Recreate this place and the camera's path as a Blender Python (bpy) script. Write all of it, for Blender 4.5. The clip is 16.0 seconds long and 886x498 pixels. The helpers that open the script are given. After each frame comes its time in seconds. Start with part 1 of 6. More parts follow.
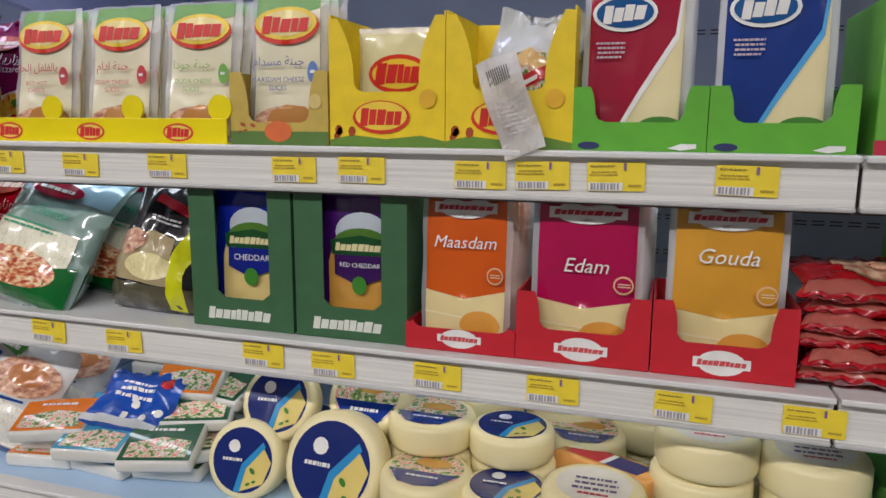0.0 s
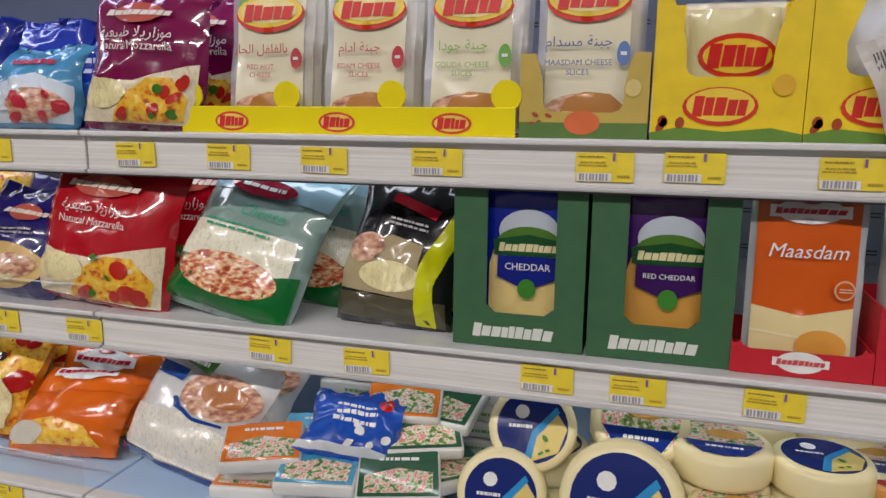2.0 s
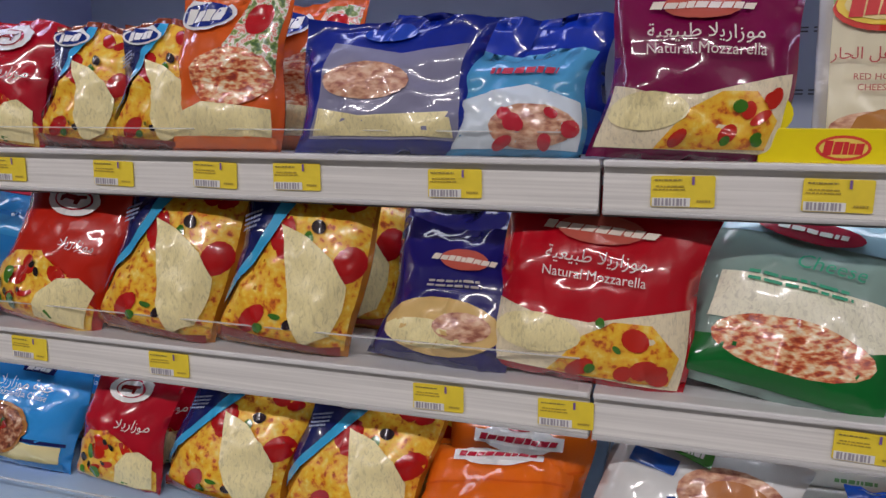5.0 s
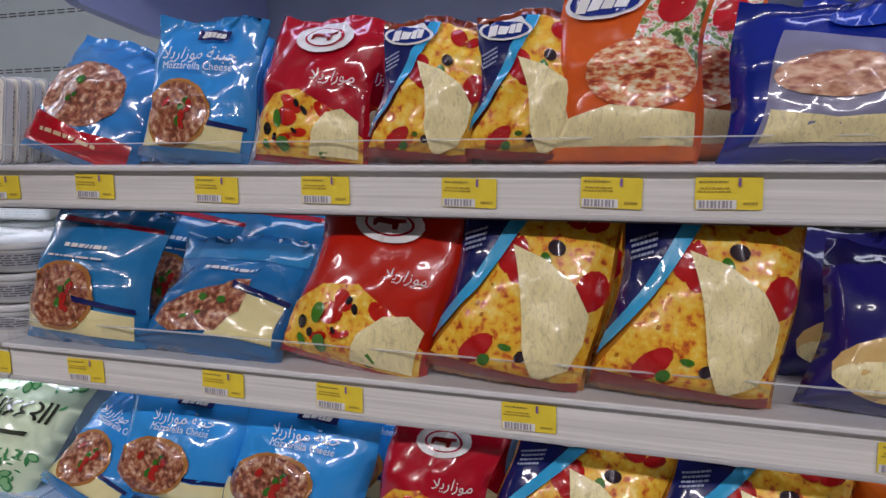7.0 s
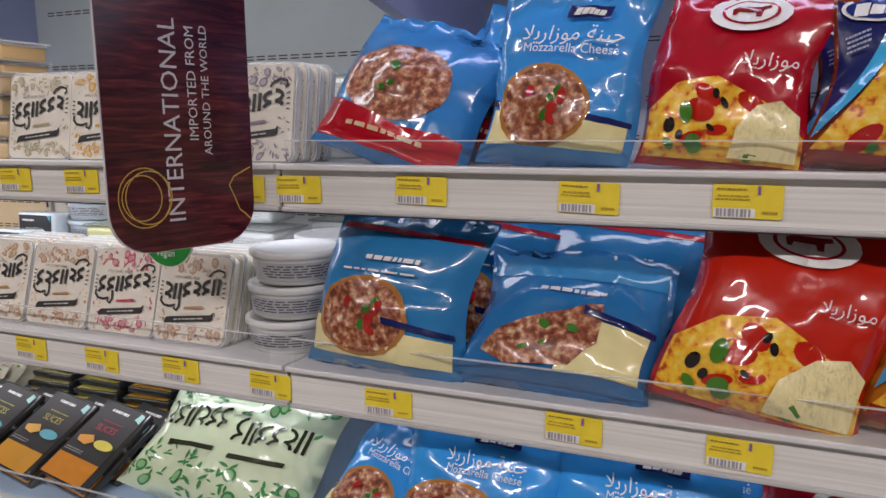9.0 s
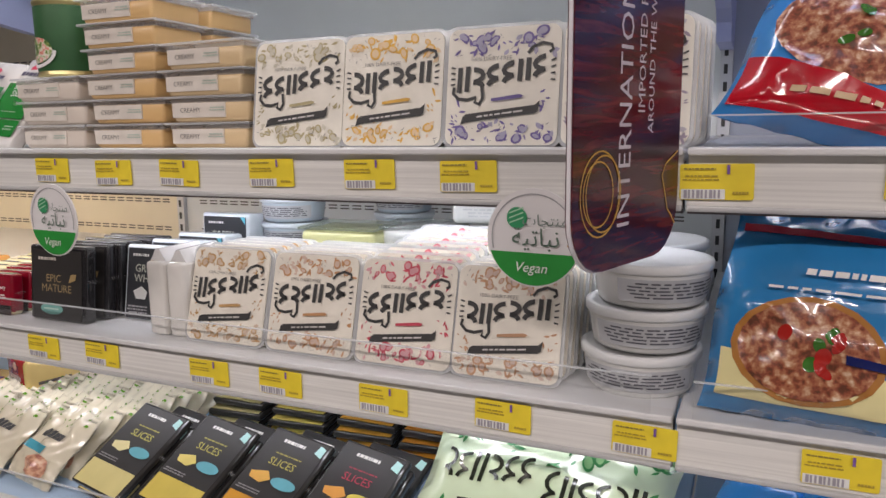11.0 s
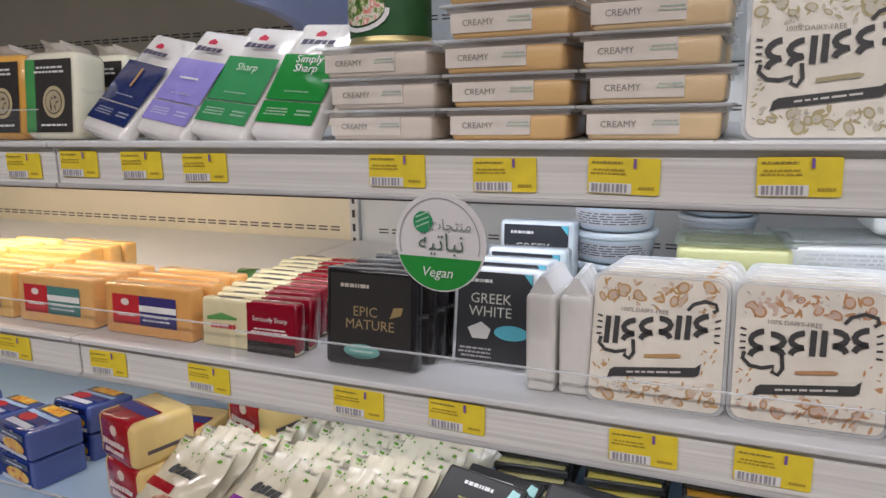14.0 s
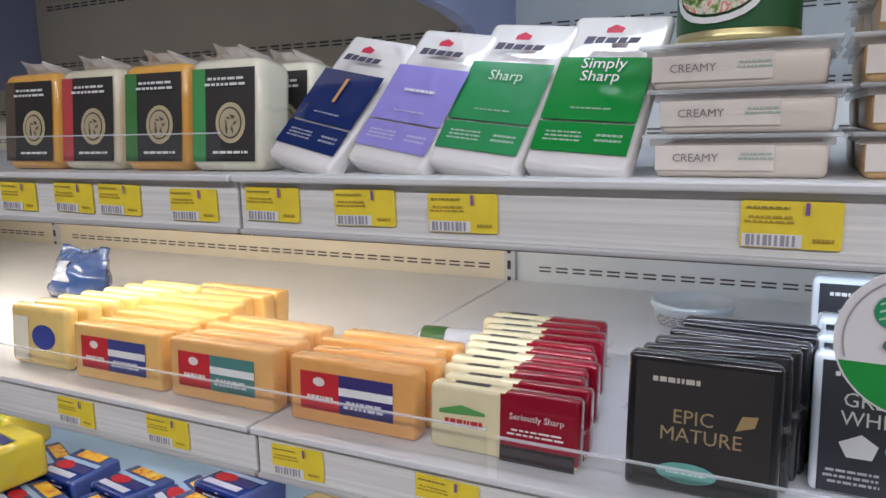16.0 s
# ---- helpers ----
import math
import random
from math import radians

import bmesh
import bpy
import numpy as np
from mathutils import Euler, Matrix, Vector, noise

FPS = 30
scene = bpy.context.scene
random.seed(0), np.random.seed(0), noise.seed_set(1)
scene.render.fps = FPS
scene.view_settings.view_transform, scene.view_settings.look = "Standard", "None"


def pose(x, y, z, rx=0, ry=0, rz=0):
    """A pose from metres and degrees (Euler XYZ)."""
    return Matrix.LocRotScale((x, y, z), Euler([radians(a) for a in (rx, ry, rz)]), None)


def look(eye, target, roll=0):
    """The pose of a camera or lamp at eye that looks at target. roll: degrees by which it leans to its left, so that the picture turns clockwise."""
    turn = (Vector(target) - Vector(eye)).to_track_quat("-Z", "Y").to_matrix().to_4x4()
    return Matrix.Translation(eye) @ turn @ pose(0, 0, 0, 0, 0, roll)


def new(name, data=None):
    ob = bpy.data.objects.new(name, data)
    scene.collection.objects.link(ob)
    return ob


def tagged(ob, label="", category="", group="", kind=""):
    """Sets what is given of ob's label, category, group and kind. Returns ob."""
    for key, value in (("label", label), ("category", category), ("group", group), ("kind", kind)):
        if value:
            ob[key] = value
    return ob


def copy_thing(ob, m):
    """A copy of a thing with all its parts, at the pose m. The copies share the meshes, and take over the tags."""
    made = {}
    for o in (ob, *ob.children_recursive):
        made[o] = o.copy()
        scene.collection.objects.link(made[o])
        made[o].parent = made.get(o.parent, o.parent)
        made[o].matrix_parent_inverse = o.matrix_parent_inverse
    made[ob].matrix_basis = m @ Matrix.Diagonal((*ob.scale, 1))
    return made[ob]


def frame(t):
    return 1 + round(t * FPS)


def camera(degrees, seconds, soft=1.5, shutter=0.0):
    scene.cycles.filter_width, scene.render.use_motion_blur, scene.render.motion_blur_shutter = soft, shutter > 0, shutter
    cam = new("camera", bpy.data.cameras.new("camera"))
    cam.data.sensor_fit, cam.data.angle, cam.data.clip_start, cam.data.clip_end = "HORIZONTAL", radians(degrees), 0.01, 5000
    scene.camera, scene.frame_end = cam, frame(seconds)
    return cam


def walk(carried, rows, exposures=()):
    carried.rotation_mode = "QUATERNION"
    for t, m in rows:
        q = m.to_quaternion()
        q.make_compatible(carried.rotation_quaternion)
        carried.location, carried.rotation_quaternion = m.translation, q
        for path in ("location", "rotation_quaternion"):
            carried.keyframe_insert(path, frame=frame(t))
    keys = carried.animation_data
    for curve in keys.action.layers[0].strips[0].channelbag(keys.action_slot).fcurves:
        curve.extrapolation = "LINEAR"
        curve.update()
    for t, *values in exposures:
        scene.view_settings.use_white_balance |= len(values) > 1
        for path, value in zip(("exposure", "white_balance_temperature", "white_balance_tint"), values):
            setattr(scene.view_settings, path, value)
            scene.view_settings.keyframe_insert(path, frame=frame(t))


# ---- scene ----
cam = camera(63.5, 16.0)
PATH = [
    (0, (-0.014, 0.015, 1.471), (-0.607, 1.894, 1.128), 0.4),
    (0.5, (-0.1, 0.034, 1.465), (-0.709, 1.907, 1.118), 0.8),
    (1, (-0.205, 0.038, 1.464), (-0.795, 1.914, 1.104), 0.9),
    (1.5, (-0.325, 0.031, 1.461), (-0.892, 1.914, 1.099), 0.7),
    (2, (-0.44, 0.023, 1.468), (-0.998, 1.908, 1.099), 0.5),
    (2.5, (-0.535, 0.023, 1.462), (-1.106, 1.905, 1.101), 0.4),
    (3, (-0.66, 0.036, 1.455), (-1.262, 1.912, 1.111), 0.5),
    (3.5, (-0.786, 0.066, 1.46), (-1.416, 1.936, 1.134), 0.6),
    (3.7, (-0.826, 0.073, 1.458), (-1.467, 1.942, 1.148), 0.7),
    (5.8, (-1.373, 0.033, 1.49), (-1.89, 1.931, 1.13), -0.5),
    (6, (-1.413, 0.025, 1.489), (-1.926, 1.925, 1.132), -0.8),
    (6.5, (-1.534, 0.039, 1.481), (-2.083, 1.932, 1.14), -1.1),
    (7, (-1.663, 0.077, 1.48), (-2.281, 1.951, 1.156), -0.9),
    (7.5, (-1.761, 0.099, 1.481), (-2.444, 1.953, 1.168), -0.5),
    (8, (-1.87, 0.116, 1.482), (-2.596, 1.954, 1.177), -0.1),
    (8.5, (-1.983, 0.115, 1.48), (-2.736, 1.941, 1.166), -0.2),
    (9, (-2.096, 0.098, 1.483), (-2.833, 1.927, 1.155), -0.3),
    (9.2, (-2.151, 0.087, 1.491), (-2.896, 1.911, 1.145), -0.6),
    (11.3, (-2.635, 0.159, 1.462), (-3.43, 1.963, 1.125), -0.6),
    (11.5, (-2.674, 0.16, 1.471), (-3.465, 1.963, 1.121), -0.2),
    (12, (-2.773, 0.183, 1.469), (-3.586, 1.975, 1.11), -0.0),
    (12.5, (-2.86, 0.191, 1.464), (-3.673, 1.982, 1.101), -0.0),
    (13, (-2.976, 0.192, 1.47), (-3.771, 1.987, 1.089), -0.4),
    (13.5, (-3.084, 0.188, 1.475), (-3.863, 1.989, 1.086), -0.9),
    (14, (-3.159, 0.199, 1.474), (-3.933, 2.002, 1.089), -1.1),
    (14.5, (-3.249, 0.24, 1.476), (-4.028, 2.042, 1.097), -1.2),
    (15, (-3.347, 0.283, 1.483), (-4.146, 2.079, 1.117), -1.1),
    (15.5, (-3.424, 0.309, 1.488), (-4.256, 2.093, 1.134), -1.0),
    (16, (-3.502, 0.316, 1.487), (-4.371, 2.084, 1.142), -1.3),
]
walk(cam, [(t, look(eye, target, roll)) for t, eye, target, roll in PATH],
     [(0.0, 0.3, 6400, 15), (2.5, 0.14, 6500, 17), (5.0, -0.07, 6400, 20), (7.0, -0.12, 6250, 22), (9.0, -0.02, 6650, 21), (11.5, 0.14, 6750, 21), (13.0, 0.04, 6600, 20), (14.5, 0.06, 6300, 18), (16.0, 0.12, 5950, 17)])

# ---- world and light ----
world = bpy.data.worlds.new("shop_air")
world.use_nodes = True
scene.world = world
world.node_tree.nodes["Background"].inputs[0].default_value = (0.75, 0.82, 0.9, 1)
world.node_tree.nodes["Background"].inputs[1].default_value = 0.02


def lamp(name, x, y, z, sx, sy, watts, colour, aim):
    data = bpy.data.lights.new(name, "AREA")
    data.shape, data.size, data.size_y, data.energy, data.color = "RECTANGLE", sx, sy, watts, colour
    ob = new(name, data)
    ob.matrix_basis = look((x, y, z), aim)
    return ob


CEIL = 3.3
for i in range(4):
    lamp("ceiling_lamp", -5.0 + 2.1 * i, -1.8, CEIL - 0.12, 1.5, 0.16, 40, (1.0, 0.97, 0.92), (-5.0 + 2.1 * i, -1.8, 0))
for i in range(4):
    lamp("case_lamp", -4.72 + 1.4 * i, 0.93, 1.885, 1.25, 0.03, (0.06, 1.6, 0.8, 0.6)[i], ((1.0, 0.86, 0.66), (0.85, 0.95, 0.92), (0.5, 0.58, 1.0), (0.5, 0.58, 1.0))[i], (-4.72 + 1.4 * i, 1.3, 1.2))

for i in range(4):
    for z in (1.416, 1.148):
        lamp("shelf_lamp", -4.72 + 1.4 * i, 0.985, z, 1.3, 0.02, ((4.2, 2.0, 0.55, 0.6) if z > 1.3 else (1.3, 1.3, 0.55, 0.6))[i], (0.85, 0.93, 1.0) if i else (1.0, 0.86, 0.64), (-4.72 + 1.4 * i, 1.2, z - 0.25))

# ---- materials ----
MATS = {}


def nodes_of(name):
    m = bpy.data.materials.new(name)
    m.use_nodes = True
    return m, m.node_tree.nodes, m.node_tree.links, m.node_tree.nodes["Principled BSDF"]


def put_bump(N, L, b, source, strength, distance):
    bump = N.new("ShaderNodeBump")
    bump.inputs["Strength"].default_value, bump.inputs["Distance"].default_value = strength, distance
    L.new(source, bump.inputs["Height"])
    L.new(bump.outputs[0], b.inputs["Normal"])


def noise_node(N, L, scale, detail=3.0, stretch=None, kind="ShaderNodeTexNoise"):
    geo = N.new("ShaderNodeNewGeometry")
    tex = N.new(kind)
    tex.inputs["Scale"].default_value = scale
    if "Detail" in tex.inputs and kind == "ShaderNodeTexNoise":
        tex.inputs["Detail"].default_value = detail
    source = geo.outputs["Position"]
    if stretch:
        mp = N.new("ShaderNodeMapping")
        mp.inputs["Scale"].default_value = stretch[:3]
        mp.inputs["Rotation"].default_value = stretch[3:] or (0, 0, 0)
        L.new(source, mp.inputs["Vector"])
        source = mp.outputs[0]
    L.new(source, tex.inputs["Vector"])
    return tex


def ramp_node(N, L, source, stops):
    r = N.new("ShaderNodeValToRGB")
    while len(r.color_ramp.elements) < len(stops):
        r.color_ramp.elements.new(0.5)
    for e, (p, c) in zip(r.color_ramp.elements, stops):
        e.position, e.color = p, (*c, 1)
    L.new(source, r.inputs["Fac"])
    return r


def tone(c, k):
    return tuple(max(0.0, min(1.0, v * k)) for v in c)


def mat(kind, c=(0.8, 0.8, 0.8)):
    """A cached material of one kind: film, card, plastic, metal, paint, clear, cheese, pizza, crust, shred, pasta, meat, cloth_grain."""
    key = (kind, tuple(c))
    if key in MATS:
        return MATS[key]
    m, N, L, b = nodes_of(kind)
    MATS[key] = m
    if kind in ("film", "card", "plastic", "paint", "cheese", "metal"):
        scale, low, high = {"film": (14, 0.93, 1.05), "card": (40, 0.92, 1.05), "plastic": (9, 0.96, 1.03), "paint": (5, 0.94, 1.03), "cheese": (35, 0.93, 1.05), "metal": (7, 0.94, 1.04)}[kind]
        n = noise_node(N, L, scale, 4)
        r = ramp_node(N, L, n.outputs[0], [(0.3, tone(c, low)), (0.7, tone(c, high))])
        L.new(r.outputs[0], b.inputs["Base Color"])
        b.inputs["Roughness"].default_value = {"film": 0.22, "card": 0.5, "plastic": 0.32, "paint": 0.42, "cheese": 0.42, "metal": 0.38}[kind]
        if kind == "film":
            b.inputs["Specular IOR Level"].default_value = 0.25
            b.inputs["Coat Weight"].default_value, b.inputs["Coat Roughness"].default_value = 1.0, 0.045
            w = noise_node(N, L, 24, 3.5, (1, 1, 0.6))
            w.noise_type = "RIDGED_MULTIFRACTAL"
            w.inputs["Distortion"].default_value = 0.7
            put_bump(N, L, b, w.outputs[0], 1.0, 0.0042)
        elif kind == "metal":
            b.inputs["Metallic"].default_value = 0.9
        elif kind == "card":
            w = noise_node(N, L, 220, 2)
            put_bump(N, L, b, w.outputs[0], 0.12, 0.001)
        else:
            w = noise_node(N, L, 60, 2)
            put_bump(N, L, b, w.outputs[0], 0.1, 0.001)
    elif kind == "rail":
        n = noise_node(N, L, 260, 3, (0.012, 1, 1))
        r = ramp_node(N, L, n.outputs[0], [(0.3, tone(c, 0.84)), (0.7, tone(c, 1.1))])
        L.new(r.outputs[0], b.inputs["Base Color"])
        b.inputs["Roughness"].default_value = 0.34
        put_bump(N, L, b, n.outputs[0], 0.3, 0.001)
    elif kind == "clear":
        b.inputs["Base Color"].default_value = (*c, 1)
        b.inputs["Roughness"].default_value = 0.08
        b.inputs["IOR"].default_value = 1.3
        b.inputs["Alpha"].default_value = 0.045
        w = noise_node(N, L, 30, 2)
        put_bump(N, L, b, w.outputs[0], 0.35, 0.004)
    elif kind == "mist":
        b.inputs["Base Color"].default_value = (*c, 1)
        b.inputs["Roughness"].default_value = 0.18
        b.inputs["Alpha"].default_value = 0.42
        w = noise_node(N, L, 30, 2)
        put_bump(N, L, b, w.outputs[0], 0.5, 0.006)
    elif kind == "glow":
        b.inputs["Base Color"].default_value = (1, 1, 1, 1)
        b.inputs["Emission Color"].default_value = (*c, 1)
        b.inputs["Emission Strength"].default_value = 5.0
    else:
        b.inputs["Roughness"].default_value = 0.3
        b.inputs["Coat Weight"].default_value, b.inputs["Coat Roughness"].default_value = 0.6, 0.06
        if kind == "pizza":
            stops = [(0.3, (0.4, 0.05, 0.01)), (0.37, (0.7, 0.17, 0.012)), (0.44, (0.85, 0.42, 0.02)), (0.58, (0.9, 0.56, 0.04)), (0.74, (0.93, 0.74, 0.22))]
            n = noise_node(N, L, 95, 5)
        elif kind == "crust":
            stops = [(0.36, (0.12, 0.035, 0.015)), (0.45, (0.28, 0.07, 0.035)), (0.54, (0.42, 0.17, 0.08)), (0.63, (0.6, 0.36, 0.22)), (0.76, (0.8, 0.66, 0.5))]
            n = noise_node(N, L, 120, 4)
        elif kind == "shred":
            stops = [(0.32, tone(c, 0.78)), (0.44, tone(c, 0.97)), (0.62, tone(c, 1.06))]
            n = noise_node(N, L, 210, 3, (1, 1, 0.4, 0, 0.7, 0))
            n.inputs["Distortion"].default_value = 1.2
        elif kind == "pasta":
            stops = [(0.34, (0.3, 0.03, 0.02)), (0.45, (0.65, 0.13, 0.04)), (0.55, (0.82, 0.5, 0.25)), (0.68, (0.92, 0.82, 0.6))]
            n = noise_node(N, L, 90, 4, (1, 1, 2.2, 0, 0.4, 0))
        elif kind == "salad":
            stops = [(0.35, (0.04, 0.12, 0.02)), (0.45, (0.3, 0.4, 0.1)), (0.52, (0.85, 0.84, 0.74)), (0.6, (0.75, 0.12, 0.06)), (0.7, (0.9, 0.88, 0.8))]
            n = noise_node(N, L, 110, 3)
        else:
            stops = [(0.35, (0.35, 0.12, 0.08)), (0.5, (0.62, 0.32, 0.2)), (0.65, (0.8, 0.55, 0.38))]
            n = noise_node(N, L, 70, 4, (1, 1, 2.0))
        r = ramp_node(N, L, n.outputs[0], stops)
        L.new(r.outputs[0], b.inputs["Base Color"])
        put_bump(N, L, b, n.outputs[0], 0.25, 0.003)
    return m


WHITE, CREAM, NEARWHITE, BLACK = (0.8, 0.8, 0.78), (0.82, 0.7, 0.4), (0.75, 0.75, 0.72), (0.02, 0.02, 0.022)
RED, CRIMSON, MAROON, NAVY, BLUE, SKY = (0.6, 0.012, 0.02), (0.5, 0.02, 0.06), (0.24, 0.008, 0.07), (0.02, 0.03, 0.16), (0.02, 0.08, 0.45), (0.06, 0.4, 0.68)
YELLOW, ORANGE, GREEN, LIME, TEAL, LILAC = (0.85, 0.66, 0.01), (0.85, 0.22, 0.015), (0.01, 0.25, 0.06), (0.16, 0.5, 0.05), (0.2, 0.6, 0.55), (0.4, 0.36, 0.75)
KGREEN, GOLD, GREY, BROWN = (0.035, 0.115, 0.045), (0.6, 0.38, 0.1), (0.4, 0.4, 0.4), (0.12, 0.04, 0.02)


# ---- making meshes ----
def mesh_of(name, bm, material, smooth=False):
    me = bpy.data.meshes.new(name)
    if smooth:
        for f in bm.faces:
            f.smooth = True
    bm.to_mesh(me)
    bm.free()
    me.materials.append(material)
    return me


def part(name, bm, material, parent=None, label="", smooth=False):
    ob = new(name, mesh_of(name, bm, material, smooth) if isinstance(bm, bmesh.types.BMesh) else bm)
    ob.parent = parent
    if label:
        tagged(ob, label)
    return ob


def thing(name, label, category, group="", kind=""):
    return tagged(new(name), label, category, group, kind)


def box_bm(x0, y0, z0, x1, y1, z1, bevel=0.0, seg=2, bm=None):
    made = bmesh.new()
    bmesh.ops.create_cube(made, size=1)
    for v in made.verts:
        v.co = Vector(((x0 + x1) / 2 + v.co.x * (x1 - x0), (y0 + y1) / 2 + v.co.y * (y1 - y0), (z0 + z1) / 2 + v.co.z * (z1 - z0)))
    if bevel:
        bmesh.ops.bevel(made, geom=list(made.edges), offset=bevel, segments=seg, affect="EDGES", profile=0.5)
    if bm is None:
        return made
    tmp = bpy.data.meshes.new("tmp")
    made.to_mesh(tmp)
    made.free()
    bm.from_mesh(tmp)
    bpy.data.meshes.remove(tmp)
    return bm


def prism_bm(pts, y0, y1):
    """A flat polygon in x and z, thick from y0 to y1."""
    bm = bmesh.new()
    a = [bm.verts.new((x, y0, z)) for x, z in pts]
    b = [bm.verts.new((x, y1, z)) for x, z in pts]
    bm.faces.new(a)
    bm.faces.new(b[::-1])
    n = len(pts)
    for i in range(n):
        bm.faces.new((a[i], b[i], b[(i + 1) % n], a[(i + 1) % n]))
    bmesh.ops.recalc_face_normals(bm, faces=bm.faces)
    return bm


def lathe_bm(profile, n=28):
    bm = bmesh.new()
    rings = [[bm.verts.new((r * math.cos(2 * math.pi * k / n), r * math.sin(2 * math.pi * k / n), z)) for k in range(n)] for r, z in profile]
    for p, q in zip(rings, rings[1:]):
        for k in range(n):
            bm.faces.new((p[k], p[(k + 1) % n], q[(k + 1) % n], q[k]))
    bm.faces.new(rings[0][::-1])
    bm.faces.new(rings[-1])
    return bm


def rounded(x0, z0, x1, z1, r, n=5):
    pts = []
    for cx, cz, a in ((x1 - r, z0 + r, -90), (x1 - r, z1 - r, 0), (x0 + r, z1 - r, 90), (x0 + r, z0 + r, 180)):
        for k in range(n + 1):
            t = radians(a + 90 * k / n)
            pts.append((cx + r * math.cos(t), cz + r * math.sin(t)))
    return pts


# Shapes of printed art, in parts of the pack's width and height (0 to 1, from the lower left).
def El(cx, cy, rx, ry, n=20):
    return [[(cx + rx * math.cos(2 * math.pi * k / n), cy + ry * math.sin(2 * math.pi * k / n)) for k in range(n)]]


def Rc(x0, y0, x1, y1):
    return [[(x0, y0), (x1, y0), (x1, y1), (x0, y1)]]


def Pg(*pts):
    return [list(pts)]


def Bars(cx, cy, w, h, rows=2, seed=1, slant=0.0):
    """Unreadable writing: rows of short bars."""
    rnd, out, rh = random.Random(seed), [], h / rows
    for i in range(rows):
        y, x, end = cy + h / 2 - (i + 0.5) * rh, cx - w / 2 * rnd.uniform(0.75, 1), cx + w / 2 * rnd.uniform(0.8, 1)
        while x < end:
            l = min(rnd.uniform(0.035, 0.13) * w * 1.4, end - x + 0.004)
            s = slant * (x - cx)
            out.append([(x, y - rh * 0.23 + s), (x + l, y - rh * 0.23 + s + slant * l), (x + l, y + rh * 0.23 + s + slant * l), (x, y + rh * 0.23 + s)])
            x += l + 0.028 * w
    return out


def Mark(cx, cy, w, h, n=6, seed=1, slant=0.0):
    """A maker's mark: a row of plain slanted slabs, no lettering."""
    rnd, out = random.Random(seed), []
    ws = [rnd.uniform(0.7, 1.25) for _ in range(n)]
    x, unit = cx - w / 2, w / sum(ws)
    for k, q in enumerate(ws):
        a, b = x + unit * q * 0.06, x + unit * q * 0.94
        lo, hi = cy - h / 2 * (1 if k else 1.15), cy + h / 2 * (rnd.choice((0.75, 1.0)) if k else 1.15)
        s = slant * (x - cx)
        t = (b - a) * 0.13
        out.append([(a - t, lo + s), (b - t, lo + s), (b + t, hi + s), (a + t, hi + s)])
        x += unit * q
    return out


def Slivers(x0, y0, x1, y1, n, r, seed=1, thin=0.28):
    """Small pointed strokes, as in a drawn pattern."""
    rnd, out = random.Random(seed), []
    for _ in range(n):
        cx, cy, k, a = rnd.uniform(x0, x1), rnd.uniform(y0, y1), r * rnd.uniform(0.6, 1.3), rnd.uniform(0, 3.14)
        out.append([(cx + k * (u * math.cos(a) - v * math.sin(a)), cy + k * (u * math.sin(a) + v * math.cos(a))) for u, v in ((-1, 0), (-0.3, -thin), (0.4, -thin), (1, 0.1), (0.3, thin), (-0.4, thin))])
    return out


def ribbon(pts, t):
    """A stroke of even width t along a line of points, as quads."""
    out, sides = [], []
    for k, (x, y) in enumerate(pts):
        (xa, ya), (xb, yb) = pts[max(0, k - 1)], pts[min(len(pts) - 1, k + 1)]
        l = math.hypot(xb - xa, yb - ya) or 1.0
        nx, ny = -(yb - ya) / l * t / 2, (xb - xa) / l * t / 2
        sides.append(((x + nx, y + ny), (x - nx, y - ny)))
    for (a, b), (c, d) in zip(sides, sides[1:]):
        out.append([a, b, d, c])
    return out


JOINED = dict(zip("بتثجحخسشصضطظعغفقكلمنهيئ", (0xFE8F, 0xFE95, 0xFE99, 0xFE9D, 0xFEA1, 0xFEA5, 0xFEB1, 0xFEB5, 0xFEB9, 0xFEBD, 0xFEC1, 0xFEC5, 0xFEC9, 0xFECD, 0xFED1, 0xFED5, 0xFED9, 0xFEDD, 0xFEE1, 0xFEE5, 0xFEE9, 0xFEF1, 0xFE89)))
ENDING = dict(zip("اةدذرزولآ"[:7] + "#", (0xFE8D, 0xFE93, 0xFEA9, 0xFEAB, 0xFEAD, 0xFEAF, 0xFEED, 0xFEFB)))


def arabic(text):
    """Arabic text in its joined letter forms, in order from left to right."""
    out, before = [], False
    text = text.replace("لا", "#")
    for k, ch in enumerate(text):
        after = k + 1 < len(text) and text[k + 1] != " "
        if ch in JOINED:
            out.append(chr(JOINED[ch] + (3 if before and after else 1 if before else 2 if after else 0)))
            before = True
        elif ch in ENDING:
            out.append(chr(ENDING[ch] + (1 if before else 0)))
            before = False
        else:
            out.append(ch)
            before = False
    return "".join(reversed(out))


def Blobs(x0, y0, x1, y1, n, r, seed=1, aspect=1.0):
    rnd, out = random.Random(seed), []
    for _ in range(n):
        cx, cy, k, a = rnd.uniform(x0, x1), rnd.uniform(y0, y1), r * rnd.uniform(0.6, 1.25), rnd.uniform(0, 3)
        e = rnd.uniform(0.5, 0.95)
        out.append([(cx + k * (math.cos(t) * math.cos(a) - e * math.sin(t) * math.sin(a)), cy + k * aspect * (math.cos(t) * math.sin(a) + e * math.sin(t) * math.cos(a))) for t in (2 * math.pi * j / 13 for j in range(13))])
    return out


